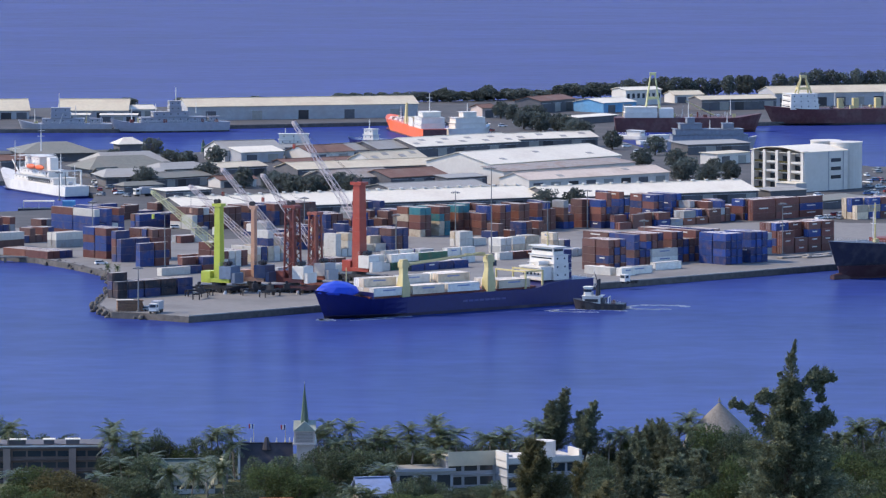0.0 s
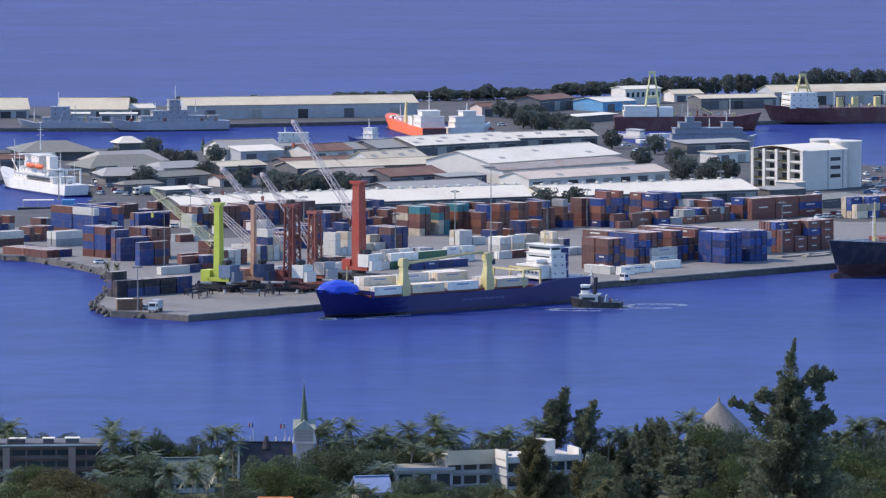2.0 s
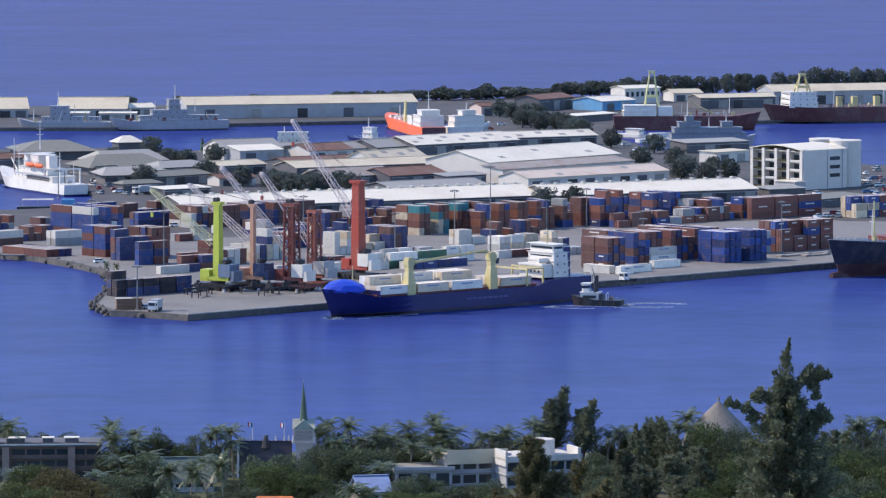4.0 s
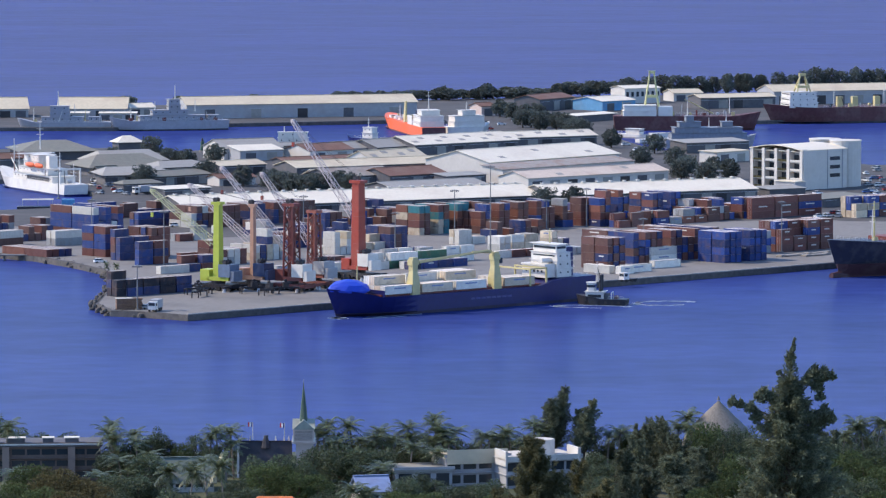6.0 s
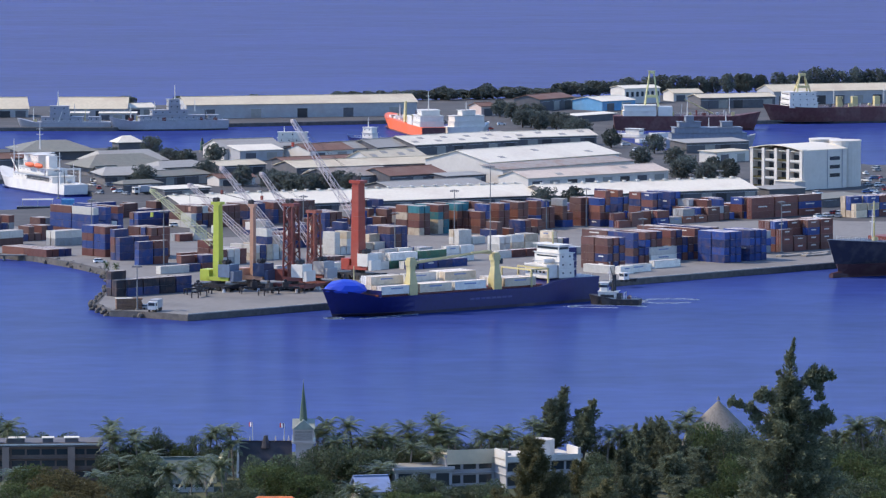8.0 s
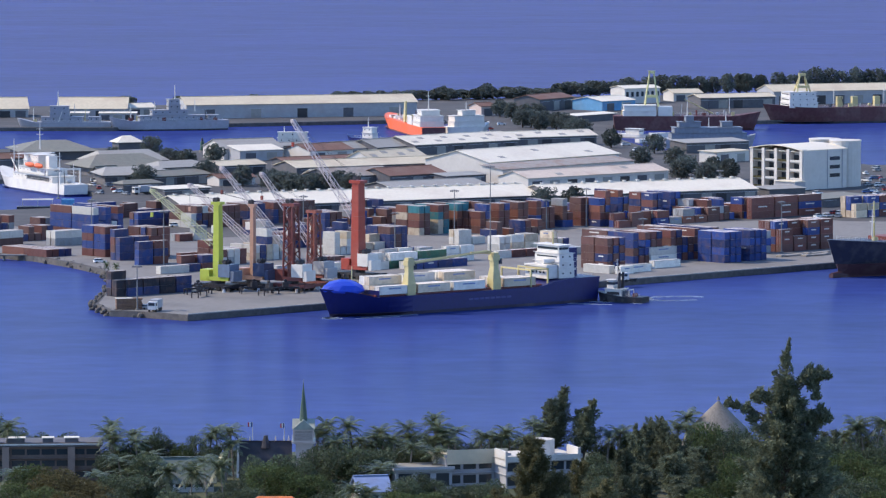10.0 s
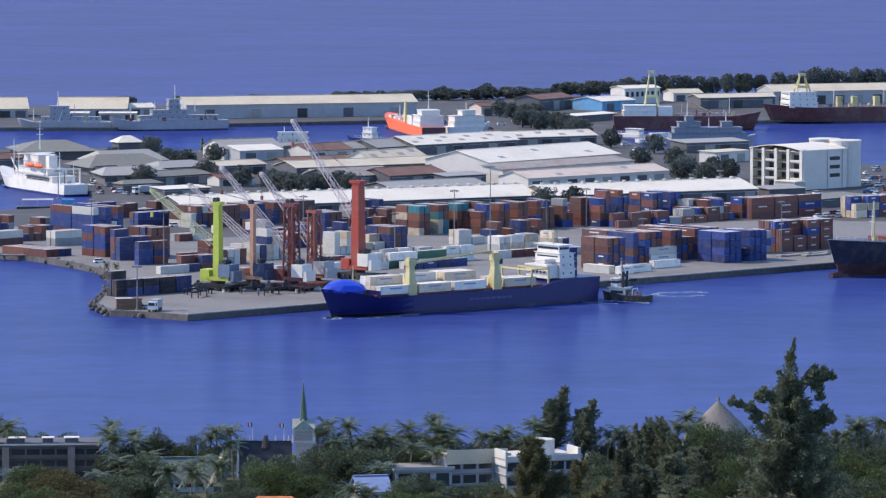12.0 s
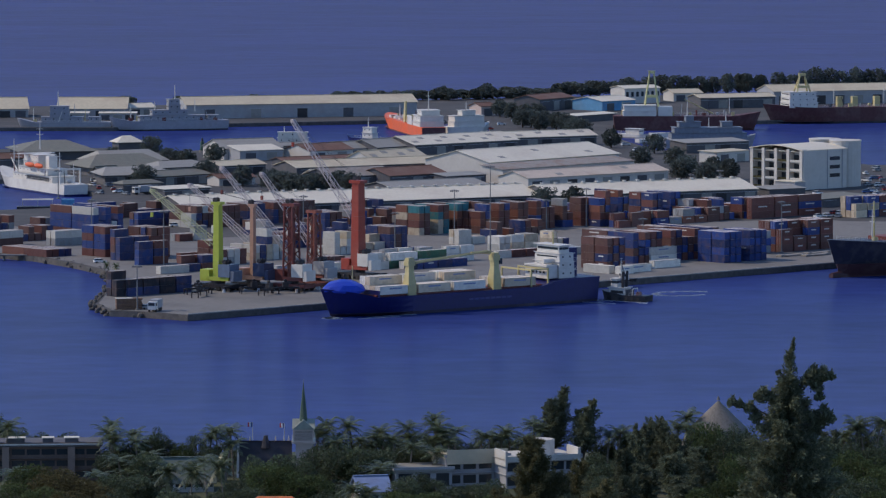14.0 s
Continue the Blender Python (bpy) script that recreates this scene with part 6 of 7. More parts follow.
LOW_TREE = [broad_tree(pose(-99.4, 2735.8, QUAY), 5.5, 10, 60, LEAF_HAZED, "low dark green shrub tree on the sea wall", 16, 60, 0.6, name="shrub_tree")]
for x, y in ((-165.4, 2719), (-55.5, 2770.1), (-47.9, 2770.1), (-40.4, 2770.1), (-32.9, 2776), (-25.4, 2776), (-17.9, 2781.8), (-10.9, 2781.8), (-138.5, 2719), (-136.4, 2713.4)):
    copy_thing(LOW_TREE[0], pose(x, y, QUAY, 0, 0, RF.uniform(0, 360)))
PORT_TREE = [broad_tree(pose(28.8, 2622, QUAY), 8.5, 8.5, 70, LEAF_HAZED, "dark green rounded tree in the port", 20, 80, 0.55, name="port_tree"),
             broad_tree(pose(-65.1, 2068.2, QUAY), 9.0, 10, 71, LEAF_HAZED, "dark green rounded tree in the port", 22, 80, 0.5, name="port_tree")]


def plant_port(*places):
    for x, y in places:
        copy_thing(RF.choice(PORT_TREE), pose(x, y, QUAY, 0, 0, RF.uniform(0, 360)))


plant_port((34.2, 2596.3), (41, 2581.1), (49.6, 2517.3), (54.9, 2507.7), (58.7, 2498.2), (46.5, 2498.2), (42.9, 2526.9), (76.7, 2364.3), (94.6, 2322.7), (99.8, 2228.7), (101.9, 2170.2), (112.6, 2163.1), (118.4, 2149), (98.2, 2142), (107.9, 2124.8), (-59.2, 2058.5), (-53.5, 2055.3), (-48, 2058.5), (-68.9, 2081.2), (-41.6, 2074.7), (-117.1, 2221.2), (-109.5, 2213.8), (-129.6, 2306.5), (38.8, 1975.4), (50.1, 1981.3), (64.7, 2251.5), (85.3, 2232.5), (65.4, 2442.9), (61.9, 2461.1), (-121.5, 2107.8), (-97.5, 2135.1), (-81.3, 2107.8), (-141.8, 2228.7), (-99.1, 2251.5), (38.8, 2526.9), (46.2, 2586.1), (-36.8, 2058.5))


# ---------------------------------------------------------------- town buildings on the near shore
GZ = 1.5


def block(p0, p1, depth, floors, label, wall, roof, h=3.1, band=True, z=GZ, name="town_building"):
    """A flat-roofed building with a window band on each floor."""
    d = Vector(p1) - Vector(p0)
    L = d.length
    t = thing(name, pose(p0[0], p0[1], z, 0, 0, math.degrees(math.atan2(d.y, d.x))), label, "building", "town buildings")
    for k in range(floors):
        w = part("wall", B((0, L, 0, depth, k * h, k * h + h - 0.16)), wall, t)
        part("floor_edge", B((-0.35, L + 0.35, -0.5, depth + 0.3, (k + 1) * h - 0.16, (k + 1) * h)), wall, t)
        n = int(L / 3.2)
        for i in range(n):
            x = L * (i + 0.5) / n
            q = part("window", B((x - 1.45, x + 1.45, -0.06, -0.004, k * h + 0.7, k * h + h - 0.6)), GLASS, w)
    part("roof", B((-0.5, L + 0.5, -0.6, depth + 0.5, floors * h, floors * h + 0.3)), roof, t)
    part("parapet", B((-0.5, L + 0.5, -0.6, -0.35, floors * h + 0.3, floors * h + 0.9)), wall, t)
    return t


b = block((-106.2, 1149.8), (-76.4, 1151.9), 14, 3, "grey-brown three-storey block with long dark window bands", mat("brown_grey_wall", (0.14, 0.1, 0.082), 0.8, vary=0.12, stain=5), WALL_DARK, h=2.55)
pale = mat("pale_stucco", (0.27, 0.2, 0.165), 0.8, vary=0.1, stain=4)
for x in (8.0, 22.6):
    part("pillar", B((x, x + 1.6, -0.75, -0.62, 0, 7.6)), pale, b)
part("roof_edge", B((-0.6, 30.6, -0.72, -0.62, 8.0, 8.35)), WHITE, b)
for x, l in ((2, 5), (9, 4), (17, 2.4), (22, 3)):
    part("roof_light", B((x, x + l, 4, 6.5, 7.95, 9.0)), WALL_DARK, b)
    part("roof_light_cap", B((x - 0.2, x + l + 0.2, 3.8, 6.7, 9.0, 9.16)), WHITE_ROOF, b)
b = block((0.7, 1139.8), (14.5, 1143.8), 12, 2, "white two-storey building with a cream top band", WALL_GREY, CREAM_ROOF)
part("sign_band", B((0, 14, -0.7, -0.61, 5.0, 8.2)), CREAM_ROOF, b)
b = block((13.9, 1135.9), (30.2, 1141.8), 14, 2, "white two-storey building with a rooftop plant room", WALL_GREY, WALL_WHITE, h=3.15)
part("white_parapet", B((-0.1, 16.6, -0.75, -0.61, 6.0, 7.25)), WALL_WHITE, b)
drum = [(10.8 + 2.9 * math.cos(k * math.tau / 8 + 0.39), 6.5 + 2.9 * math.sin(k * math.tau / 8 + 0.39)) for k in range(8)]
part("plant_room", prism(bmesh.new(), drum, 6.6, 10.0), WALL_WHITE, b, "white eight-sided rooftop drum")
part("fin", B((-0.5, 0.0, -0.9, 6, 5.0, 8.4)), WALL_WHITE, b)
part("fin", B((16.6, 17.2, -0.9, 6, 4.0, 8.6)), WALL_WHITE, b)
block((-10.4, 1133.9), (2, 1135.9), 12, 1, "low grey building with a pale roof among trees", WALL_GREY, GREY_ROOF, h=4.2)
shed((-61, 1130), (-50.2, 1131.3), 9, 2.4, 4.6, mat("pale_green_roof", (0.13, 0.155, 0.125), 0.6, vary=0.12, stain=4, dirty=0.3), WALL_WHITE, "house with a pale grey-green sheet roof", 0, name="house", category="house", group="town buildings", z=GZ, windows=5)
shed((-17.8, 1104), (-11.4, 1105.4), 9, 3.6, 2.6, mat("pale_blue_roof", (0.2, 0.26, 0.42), 0.5), WALL_WHITE, "small white house with a pale blue roof", 0, name="house", category="house", group="town buildings", z=GZ, windows=3)
shed((-41, 1075), (-29.2, 1075), 8, 2.6, 2.2, ORANGE_ROOF, WALL_WHITE, "house with a bright orange tile roof", 0, name="house", category="house", group="town buildings", z=2.3, windows=3, hip=3)


def church():
    t = thing("church", pose(-31.1, 1151.9, GZ, 0, 0, 0), "pale pink church with a slim green spire and dark steep roof", "church")
    part("tower", B((-1.7, 2.2, -1.9, 1.9, 0, 8.5)), WALL_PINK, t)
    part("cornice", B((-2.6, 2.7, -2.6, 2.6, 8.5, 8.9)), WALL_PINK, t)
    b = part("belfry", B((-2.2, 2.3, -2.2, 2.2, 8.9, 11.6)), WALL_PINK, t)
    grille = mat("grey_louvre", (0.3, 0.26, 0.24), 0.7)
    for k in range(7):
        part("louvre", B((-1.9, 2.0, -2.32, -2.204, 9.2 + 0.32 * k, 9.4 + 0.32 * k)), grille, b)
        part("louvre", B((-2.32, -2.204, -1.9, 1.9, 9.2 + 0.32 * k, 9.4 + 0.32 * k)), grille, b)
    for turn in (0, 90, 180, 270):
        bm = bmesh.new()
        v = [bm.verts.new(pose(0.05, 0, 0, 0, 0, turn) @ Vector(p)) for p in ((-2.5, -2.5, 11.6), (2.5, -2.5, 11.6), (0, -2.5, 13.8), (-2.5, -0.2, 11.6), (2.5, -0.2, 11.6), (0, -0.2, 13.8))]
        for f in ((0, 1, 2), (5, 4, 3), (0, 3, 4, 1), (1, 4, 5, 2), (2, 5, 3, 0)):
            bm.faces.new([v[i] for i in f])
        part("gablet", bm, mat("grey_green_gablet", (0.3, 0.32, 0.27), 0.7), t)
    part("spire", tube(tube(bmesh.new(), (0, 0, 11.6), (0, 0, 13.4), 1.5, 0.95, 8), (0, 0, 13.4), (0, 0, 21.9), 0.95, 0.05, 8), SPIRE_GREEN, t)
    for x, y in ((-2.3, -2.3), (2.4, -2.3), (2.4, 2.3)):
        part("pinnacle", tube(bmesh.new(), (x, y, 8.9), (x, y, 10.4), 0.25, 0.05, 6), WHITE, t)
    for x, z in ((-14.6, 8.7), (-13.9, 8.7), (-4.4, 8.6), (-3.4, 8.6), (-12, 8.6), (-6.3, 8.6)):
        part("ridge_ornament", tube(bmesh.new(), (x, 2.4, z), (x, 2.4, z + 1.1), 0.2, 0.06, 6), WHITE, t)
    part("finial", tube(bmesh.new(), (0, 0, 21.8), (0, 0, 22.6), 0.06, 0.03, 6), STEEL, t)
    part("nave_wall", B((-14, -2.7, 0.6, 4.2, 0, 3.0)), WALL_WHITE, t)
    slate = mat("dark_slate", (0.03, 0.03, 0.042), 0.6, vary=0.2, stain=4)
    part("nave_roof", slab(bmesh.new(), [(-14.4, -0.6, 0.6), (-2.65, -0.6, 0.6), (-2.65, 2.4, 8.6), (-14.4, 2.4, 8.6)], 0.25), slate, t)
    part("nave_roof", slab(bmesh.new(), [(-2.65, 5.4, 0.6), (-14.4, 5.4, 0.6), (-14.4, 2.4, 8.6), (-2.65, 2.4, 8.6)], 0.25), slate, t)
    part("verge", slab(slab(bmesh.new(), [(-14.9, -0.7, 0.6), (-14.42, -0.7, 0.6), (-14.42, 2.4, 8.85), (-14.9, 2.4, 8.85)], 0.5), [(-14.42, 5.5, 0.6), (-14.9, 5.5, 0.6), (-14.9, 2.4, 8.85), (-14.42, 2.4, 8.85)], 0.5), WHITE, t)
    part("dormer", tube(bmesh.new(), (-8.5, 2, 7), (-8.5, 2, 9.8), 1.1, 0.4, 8), slate, t)


church()
t = thing("thatched_hall", pose(62, 1164.1, GZ), "round hall with a tall grey thatched cone roof", "hall")
part("wall", tube(bmesh.new(), (0, 0, 0), (0, 0, 4), 6.6, 6.6, 20), TIMBER, t)
bm = tube(tube(bmesh.new(), (0, 0, 4.0), (0, 0, 10.5), 10.0, 6.3, 28), (0, 0, 10.4), (0, 0, 16.4), 6.4, 0.2, 28)
part("thatch_roof", bm, THATCH, t)
part("roof_cap", tube(bmesh.new(), (0, 0, 16.6), (0, 0, 17.6), 0.4, 0.05, 8), THATCH, t)

FLAGS = []
for x, y, z, h in (-42.6, 1155.9, GZ, 12.6), (-35.5, 1155.9, GZ, 12.4):
    t = thing("flagpole", pose(x, y, z), "white flagpole with a small striped flag", "flagpole", "flagpoles")
    part("pole", tube(bmesh.new(), (0, 0, 0), (0, 0, h), 0.09, 0.05, 8), WHITE, t)
    f = part("flag", B((0.05, 0.4, -0.02, 0.02, h - 1.1, h - 0.1)), mat("flag_blue", (0.02, 0.04, 0.2), 0.8), t)
    part("white_stripe", B((0.4, 0.75, -0.02, 0.02, h - 1.1, h - 0.1)), mat("flag_white", (0.75, 0.75, 0.75), 0.8), f)
    part("red_stripe", B((0.75, 1.1, -0.02, 0.02, h - 1.1, h - 0.1)), mat("flag_red", (0.4, 0.03, 0.04), 0.8), f)
    FLAGS.append(f)

# ---------------------------------------------------------------- trees of the near shore
PALMS = [palm(pose(-73.4, 1156, GZ), 11.6, 1), palm(pose(-27.1, 1161, GZ), 11.2, 2), palm(pose(-1.5, 1164.2, GZ), 12.2, 3, length=3.3)]
BIG_PALM = palm(pose(-57.5, 1092, GZ), 9.6, 4, "large coconut palm with wide arching fronds beside the houses", 4.6, 24)
RP = random.Random(31)


def sized(x, y, z, wide, high):
    return pose(x, y, z, 0, 0, RP.uniform(0, 360)) @ Matrix.Diagonal((wide, wide, high, 1))


def plant_palms(*places):
    """Coconut palms on the level shore: x, y and height to the top of the fronds."""
    for x, y, h in places:
        copy_thing(RP.choice(PALMS), sized(x, y, GZ, RP.uniform(1.2, 1.45), max(0.25, (h - 1.9) / 11.7)))


def plant_near_palms(*places):
    for x, y, h in places:
        copy_thing(BIG_PALM, sized(x, y, GZ, RP.uniform(0.9, 1.05), max(0.25, (h - 3.0) / 9.6)))


plant_palms((-97.6, 1150, 13.9), (-73.1, 1150, 12.9), (-74.4, 1146, 11.6), (-70.0, 1152, 12.0), (-67.9, 1146, 11.0), (-52.2, 1152, 11.1), (-50.0, 1150, 12.6), (-46.9, 1154, 12.7), (-48.3, 1148, 10.8), (-28.4, 1160, 12.4), (-26.3, 1156, 11.3), (-20.0, 1160, 13.4), (-15.7, 1158, 11.1), (-13.1, 1160, 12.0), (-10.6, 1155, 10.8), (-8.6, 1160, 12.4), (-6.1, 1157, 11.2), (-1.8, 1160, 13.7))
plant_palms((-3.8, 1154, 10.9), (0.3, 1158, 12.0), (3.0, 1162, 11.5), (1.5, 1154, 10.1), (7.7, 1160, 11.0), (10.0, 1157, 10.4), (13.0, 1162, 10.9), (15.5, 1160, 11.9), (17.3, 1157, 10.8), (20.5, 1162, 12.8), (21.9, 1160, 11.7), (19.4, 1154, 10.1), (38.9, 1158, 12.2), (36.9, 1160, 10.9), (52.3, 1160, 12.3), (54.5, 1162, 14.7), (56.0, 1158, 12.2), (89.4, 1158, 11.2))
plant_palms((92.2, 1160, 12.9), (94.9, 1162, 13.8), (97.1, 1160, 13.7), (98.8, 1158, 13.0), (42.6, 1160, 10.7), (-70.6, 1135, 8.9), (-67.9, 1132, 7.7), (-69.4, 1128, 6.5), (-74.9, 1118, 7.2), (-11.6, 1128, 8.2), (-14.3, 1124, 7.5), (48.6, 1158, 11.7), (-66.0, 1140, 9.0), (-23.1, 1150, 10.4), (-17.5, 1154, 10.7), (-7.4, 1146, 9.8), (-3.0, 1144, 9.5), (-93.0, 1112, 8.4))
plant_palms((-51.6, 1125, 9.6))
plant_near_palms((-53.3, 1085, 12.9), (-46.3, 1090, 13.5), (-19.2, 1078, 10.2), (-16.6, 1076, 9.7))

SMALL_PALM = palm(pose(-110.3, 1693.7, QUAY), 3.2, 6, "small young palm on the quay verge")
SMALL_PALM.scale = (0.5, 0.5, 0.75)
copy_thing(SMALL_PALM, pose(-106.3, 1689.3, QUAY, 0, 0, 80))

KINDS = [[broad_tree(pose(-104, 1190, GZ), 10.0, 10, 101, LEAF_BROAD, "dense dark green broad-leaved tree on the shore", 26, 220, 0.26),
          broad_tree(pose(113, 1190, GZ), 10.0, 10, 102, LEAF_BROAD, "dark green broad-leaved tree with an uneven crown", 22, 240, 0.26),
          broad_tree(pose(120, 1192, GZ), 10.0, 10, 107, LEAF_BROAD, "dark green broad-leaved tree with a loose crown", 18, 260, 0.26)],
         [broad_tree(pose(-110, 1192, GZ), 10.0, 10, 103, LEAF_GREEN, "fresh green broad-leaved tree on the shore", 24, 220, 0.26),
          broad_tree(pose(127, 1192, GZ), 10.0, 10, 106, LEAF_GREEN, "fresh green leafy tree beside the houses", 20, 240, 0.26)],
         [broad_tree(pose(-116, 1190, GZ), 10.0, 10, 104, LEAF_OLIVE, "brown-olive spreading tree on the shore", 24, 220, 0.26)]]


def plant_trees(*places):
    """Broad-leaved trees on the level shore: x, y, height, width and kind."""
    for x, y, h, w, k in places:
        copy_thing(RP.choice(KINDS[k]), sized(x, y, GZ, w / 10, (h - 0.9) / 9.6))


plant_trees((-97.1, 1178, 8.8, 8.8, 0), (-91.7, 1178, 8.0, 7.4, 0), (-85.8, 1178, 7.9, 8.8, 0), (-81.5, 1176, 6.8, 5.9, 0), (-65.7, 1158, 9.9, 5.8, 0), (-64.3, 1160, 10.7, 5.5, 0), (-61.8, 1158, 9.3, 5.2, 0), (-58.4, 1156, 8.1, 5.8, 1), (-55.6, 1160, 9.7, 5.2, 0), (-73.2, 1156, 8.6, 7.2, 0), (-69.1, 1150, 9.1, 7.2, 0), (-48.7, 1160, 7.9, 7.3, 0), (-51.4, 1150, 8.8, 5.8, 0), (-24.7, 1165, 9.4, 5.2, 0), (-22.6, 1160, 10.0, 5.8, 1), (-17.7, 1165, 8.4, 6.7, 0))
plant_trees((-14.8, 1165, 8.6, 6.7, 0), (-11.4, 1168, 8.5, 6.7, 0), (-7.9, 1168, 8.5, 6.7, 0), (-4.3, 1168, 9.0, 6.7, 0), (-0.5, 1168, 8.9, 6.7, 0), (3.6, 1168, 8.0, 5.8, 0), (-27.2, 1160, 8.6, 5.8, 0), (8.4, 1168, 7.6, 6.7, 0), (12.5, 1170, 8.0, 6.7, 0), (16.4, 1170, 8.0, 6.7, 0), (20.2, 1170, 8.3, 6.7, 0), (-28.1, 1145, 8.7, 8.6, 0), (-22.9, 1140, 9.3, 10.0, 0), (-17.9, 1138, 9.3, 10.0, 0), (-14.0, 1140, 8.8, 8.6, 0), (-9.9, 1150, 7.8, 8.6, 0))
plant_trees((-4.9, 1152, 7.6, 8.6, 0), (0.1, 1158, 6.9, 7.2, 0), (-64.8, 1130, 9.0, 8.5, 0), (-62.1, 1138, 6.5, 5.7, 0), (-74.1, 1140, 8.4, 6.6, 0), (-69.7, 1140, 7.8, 6.6, 0), (-71.1, 1112, 6.8, 8.3, 0), (-66.1, 1110, 6.7, 9.7, 0), (-61.9, 1112, 6.0, 8.3, 0), (-38.2, 1112, 9.3, 9.7, 1), (-34.4, 1108, 8.9, 8.3, 1), (-30.7, 1105, 8.1, 8.3, 1), (-26.8, 1105, 7.3, 8.3, 1), (-23.5, 1108, 5.5, 6.9, 0), (-41.1, 1125, 8.9, 7.0, 0), (-35.0, 1128, 9.2, 8.5, 0))
plant_trees((-30.0, 1125, 8.1, 5.6, 0), (-87.8, 1108, 9.2, 11.1, 1), (-82.3, 1100, 9.2, 12.4, 2), (-77.5, 1100, 7.5, 9.6, 2), (-74.2, 1096, 7.0, 8.2, 2), (-91.6, 1095, 7.1, 9.6, 1), (-84.4, 1088, 7.0, 9.5, 1), (-78.8, 1084, 6.6, 10.8, 2), (-72.1, 1082, 6.1, 8.1, 2), (-68.8, 1085, 6.5, 8.1, 0), (-44.6, 1105, 6.5, 6.9, 0), (-41.2, 1095, 6.2, 8.2, 0), (-53.3, 1072, 7.9, 8.0, 0), (-46.8, 1072, 8.1, 8.0, 0), (-56.9, 1074, 8.1, 8.1, 0), (-24.8, 1085, 6.5, 6.8, 0))
plant_trees((-21.8, 1082, 6.6, 5.4, 0), (-8.3, 1105, 6.8, 8.3, 0), (-5.1, 1112, 7.0, 7.0, 0), (-9.4, 1085, 6.7, 8.1, 1), (-2.9, 1085, 6.5, 8.1, 1), (1.9, 1095, 6.4, 8.2, 0), (6.7, 1100, 6.3, 8.3, 0), (10.3, 1095, 7.6, 8.2, 0), (-1.7, 1110, 5.9, 5.6, 0), (11.3, 1080, 6.9, 8.1, 1), (35.8, 1165, 7.6, 7.3, 0), (39.8, 1165, 8.9, 7.3, 0), (42.1, 1162, 10.0, 6.7, 1), (37.0, 1125, 7.7, 8.4, 0), (33.4, 1105, 7.1, 8.3, 0), (34.7, 1090, 6.3, 8.2, 0))
plant_trees((58.1, 1140, 13.8, 8.6, 1), (55.0, 1140, 12.5, 7.1, 0), (62.2, 1135, 12.1, 8.5, 0), (62.7, 1110, 11.4, 8.3, 1), (63.0, 1085, 10.2, 9.5, 1), (57.7, 1085, 8.4, 8.1, 1), (53.9, 1080, 7.6, 8.1, 1), (64.9, 1150, 12.6, 5.8, 0), (67.7, 1150, 12.1, 7.2, 0), (60.6, 1145, 13.2, 7.2, 0), (69.3, 1140, 11.5, 10.0, 0), (67.2, 1125, 9.6, 9.8, 0), (73.1, 1140, 9.0, 11.4, 0), (79.3, 1140, 10.3, 11.4, 0), (83.7, 1140, 10.9, 8.6, 0), (74.8, 1110, 8.9, 12.5, 0))
plant_trees((80.0, 1115, 8.9, 11.2, 0), (33.8, 1140, 7.8, 7.1, 0), (32.1, 1125, 7.1, 7.0, 0), (88.4, 1165, 8.9, 7.3, 0), (91.2, 1165, 9.4, 7.3, 0), (95.3, 1168, 9.8, 8.8, 0), (98.9, 1168, 9.8, 7.3, 0), (88.0, 1140, 9.5, 8.6, 0), (91.8, 1140, 9.6, 8.6, 0), (96.1, 1140, 10.0, 8.6, 0), (86.9, 1110, 11.6, 11.1, 1), (90.8, 1105, 11.2, 11.1, 1), (93.2, 1095, 10.0, 9.6, 1), (83.0, 1090, 10.2, 9.5, 0), (87.6, 1080, 9.5, 10.8, 0), (91.4, 1076, 8.1, 9.4, 1))
plant_trees((82.7, 1070, 8.4, 9.4, 0))

FEATHER = [casuarina(pose(104, 1180, GZ), 12, 9, 27, "soft grey-green feathery casuarina on the shore", LEAF_PINE, 3, 26, 90, 0.36),
           casuarina(pose(110, 1182, GZ), 12, 9, 28, "dusky feathery casuarina with several tops", LEAF_PINE, 4, 22, 90, 0.36)]


def plant_feathery(*places):
    """Casuarinas on the level shore: x, y, height and width."""
    for x, y, h, w in places:
        copy_thing(RP.choice(FEATHER), sized(x, y, GZ, w / 9, h / 12))


plant_feathery((44.8, 1150, 14.2, 8.3), (46.6, 1140, 15.5, 9.5), (48.9, 1135, 15.2, 9.5), (42.8, 1130, 12.7, 8.1), (39.3, 1120, 11.6, 8.0), (51.3, 1128, 13.2, 9.4), (54.2, 1115, 12.2, 9.3), (48.5, 1105, 12.0, 10.6), (43.3, 1095, 10.7, 10.5), (56.1, 1100, 10.7, 7.9), (50.6, 1085, 9.6, 10.4), (38.8, 1088, 9.2, 7.8), (85.6, 1150, 11.6, 8.3))
casuarina(pose(25.0, 1162, GZ), 20.3, 10.5, 7, "tall feathery casuarina with several thin tops on the shore", LEAF_PINE, 4, 44, 90, 0.36, 0.2)
casuarina(pose(31.4, 1160, GZ), 17.6, 10.5, 8, "bushy feathery casuarina on the shore", LEAF_PINE, 3, 48, 110, 0.36, 0.2)
casuarina(pose(15.9, 900, 17.5), 23.4, 13, 10, "brown-green casuarina on the slope before the white building", LEAF_RUSSET, 1, 120, 260, 0.32)
casuarina(pose(20.5, 905, 17.5), 18.6, 17, 12, "bushy brown-green casuarina on the slope", LEAF_RUSSET, 3, 40, 170, 0.34)
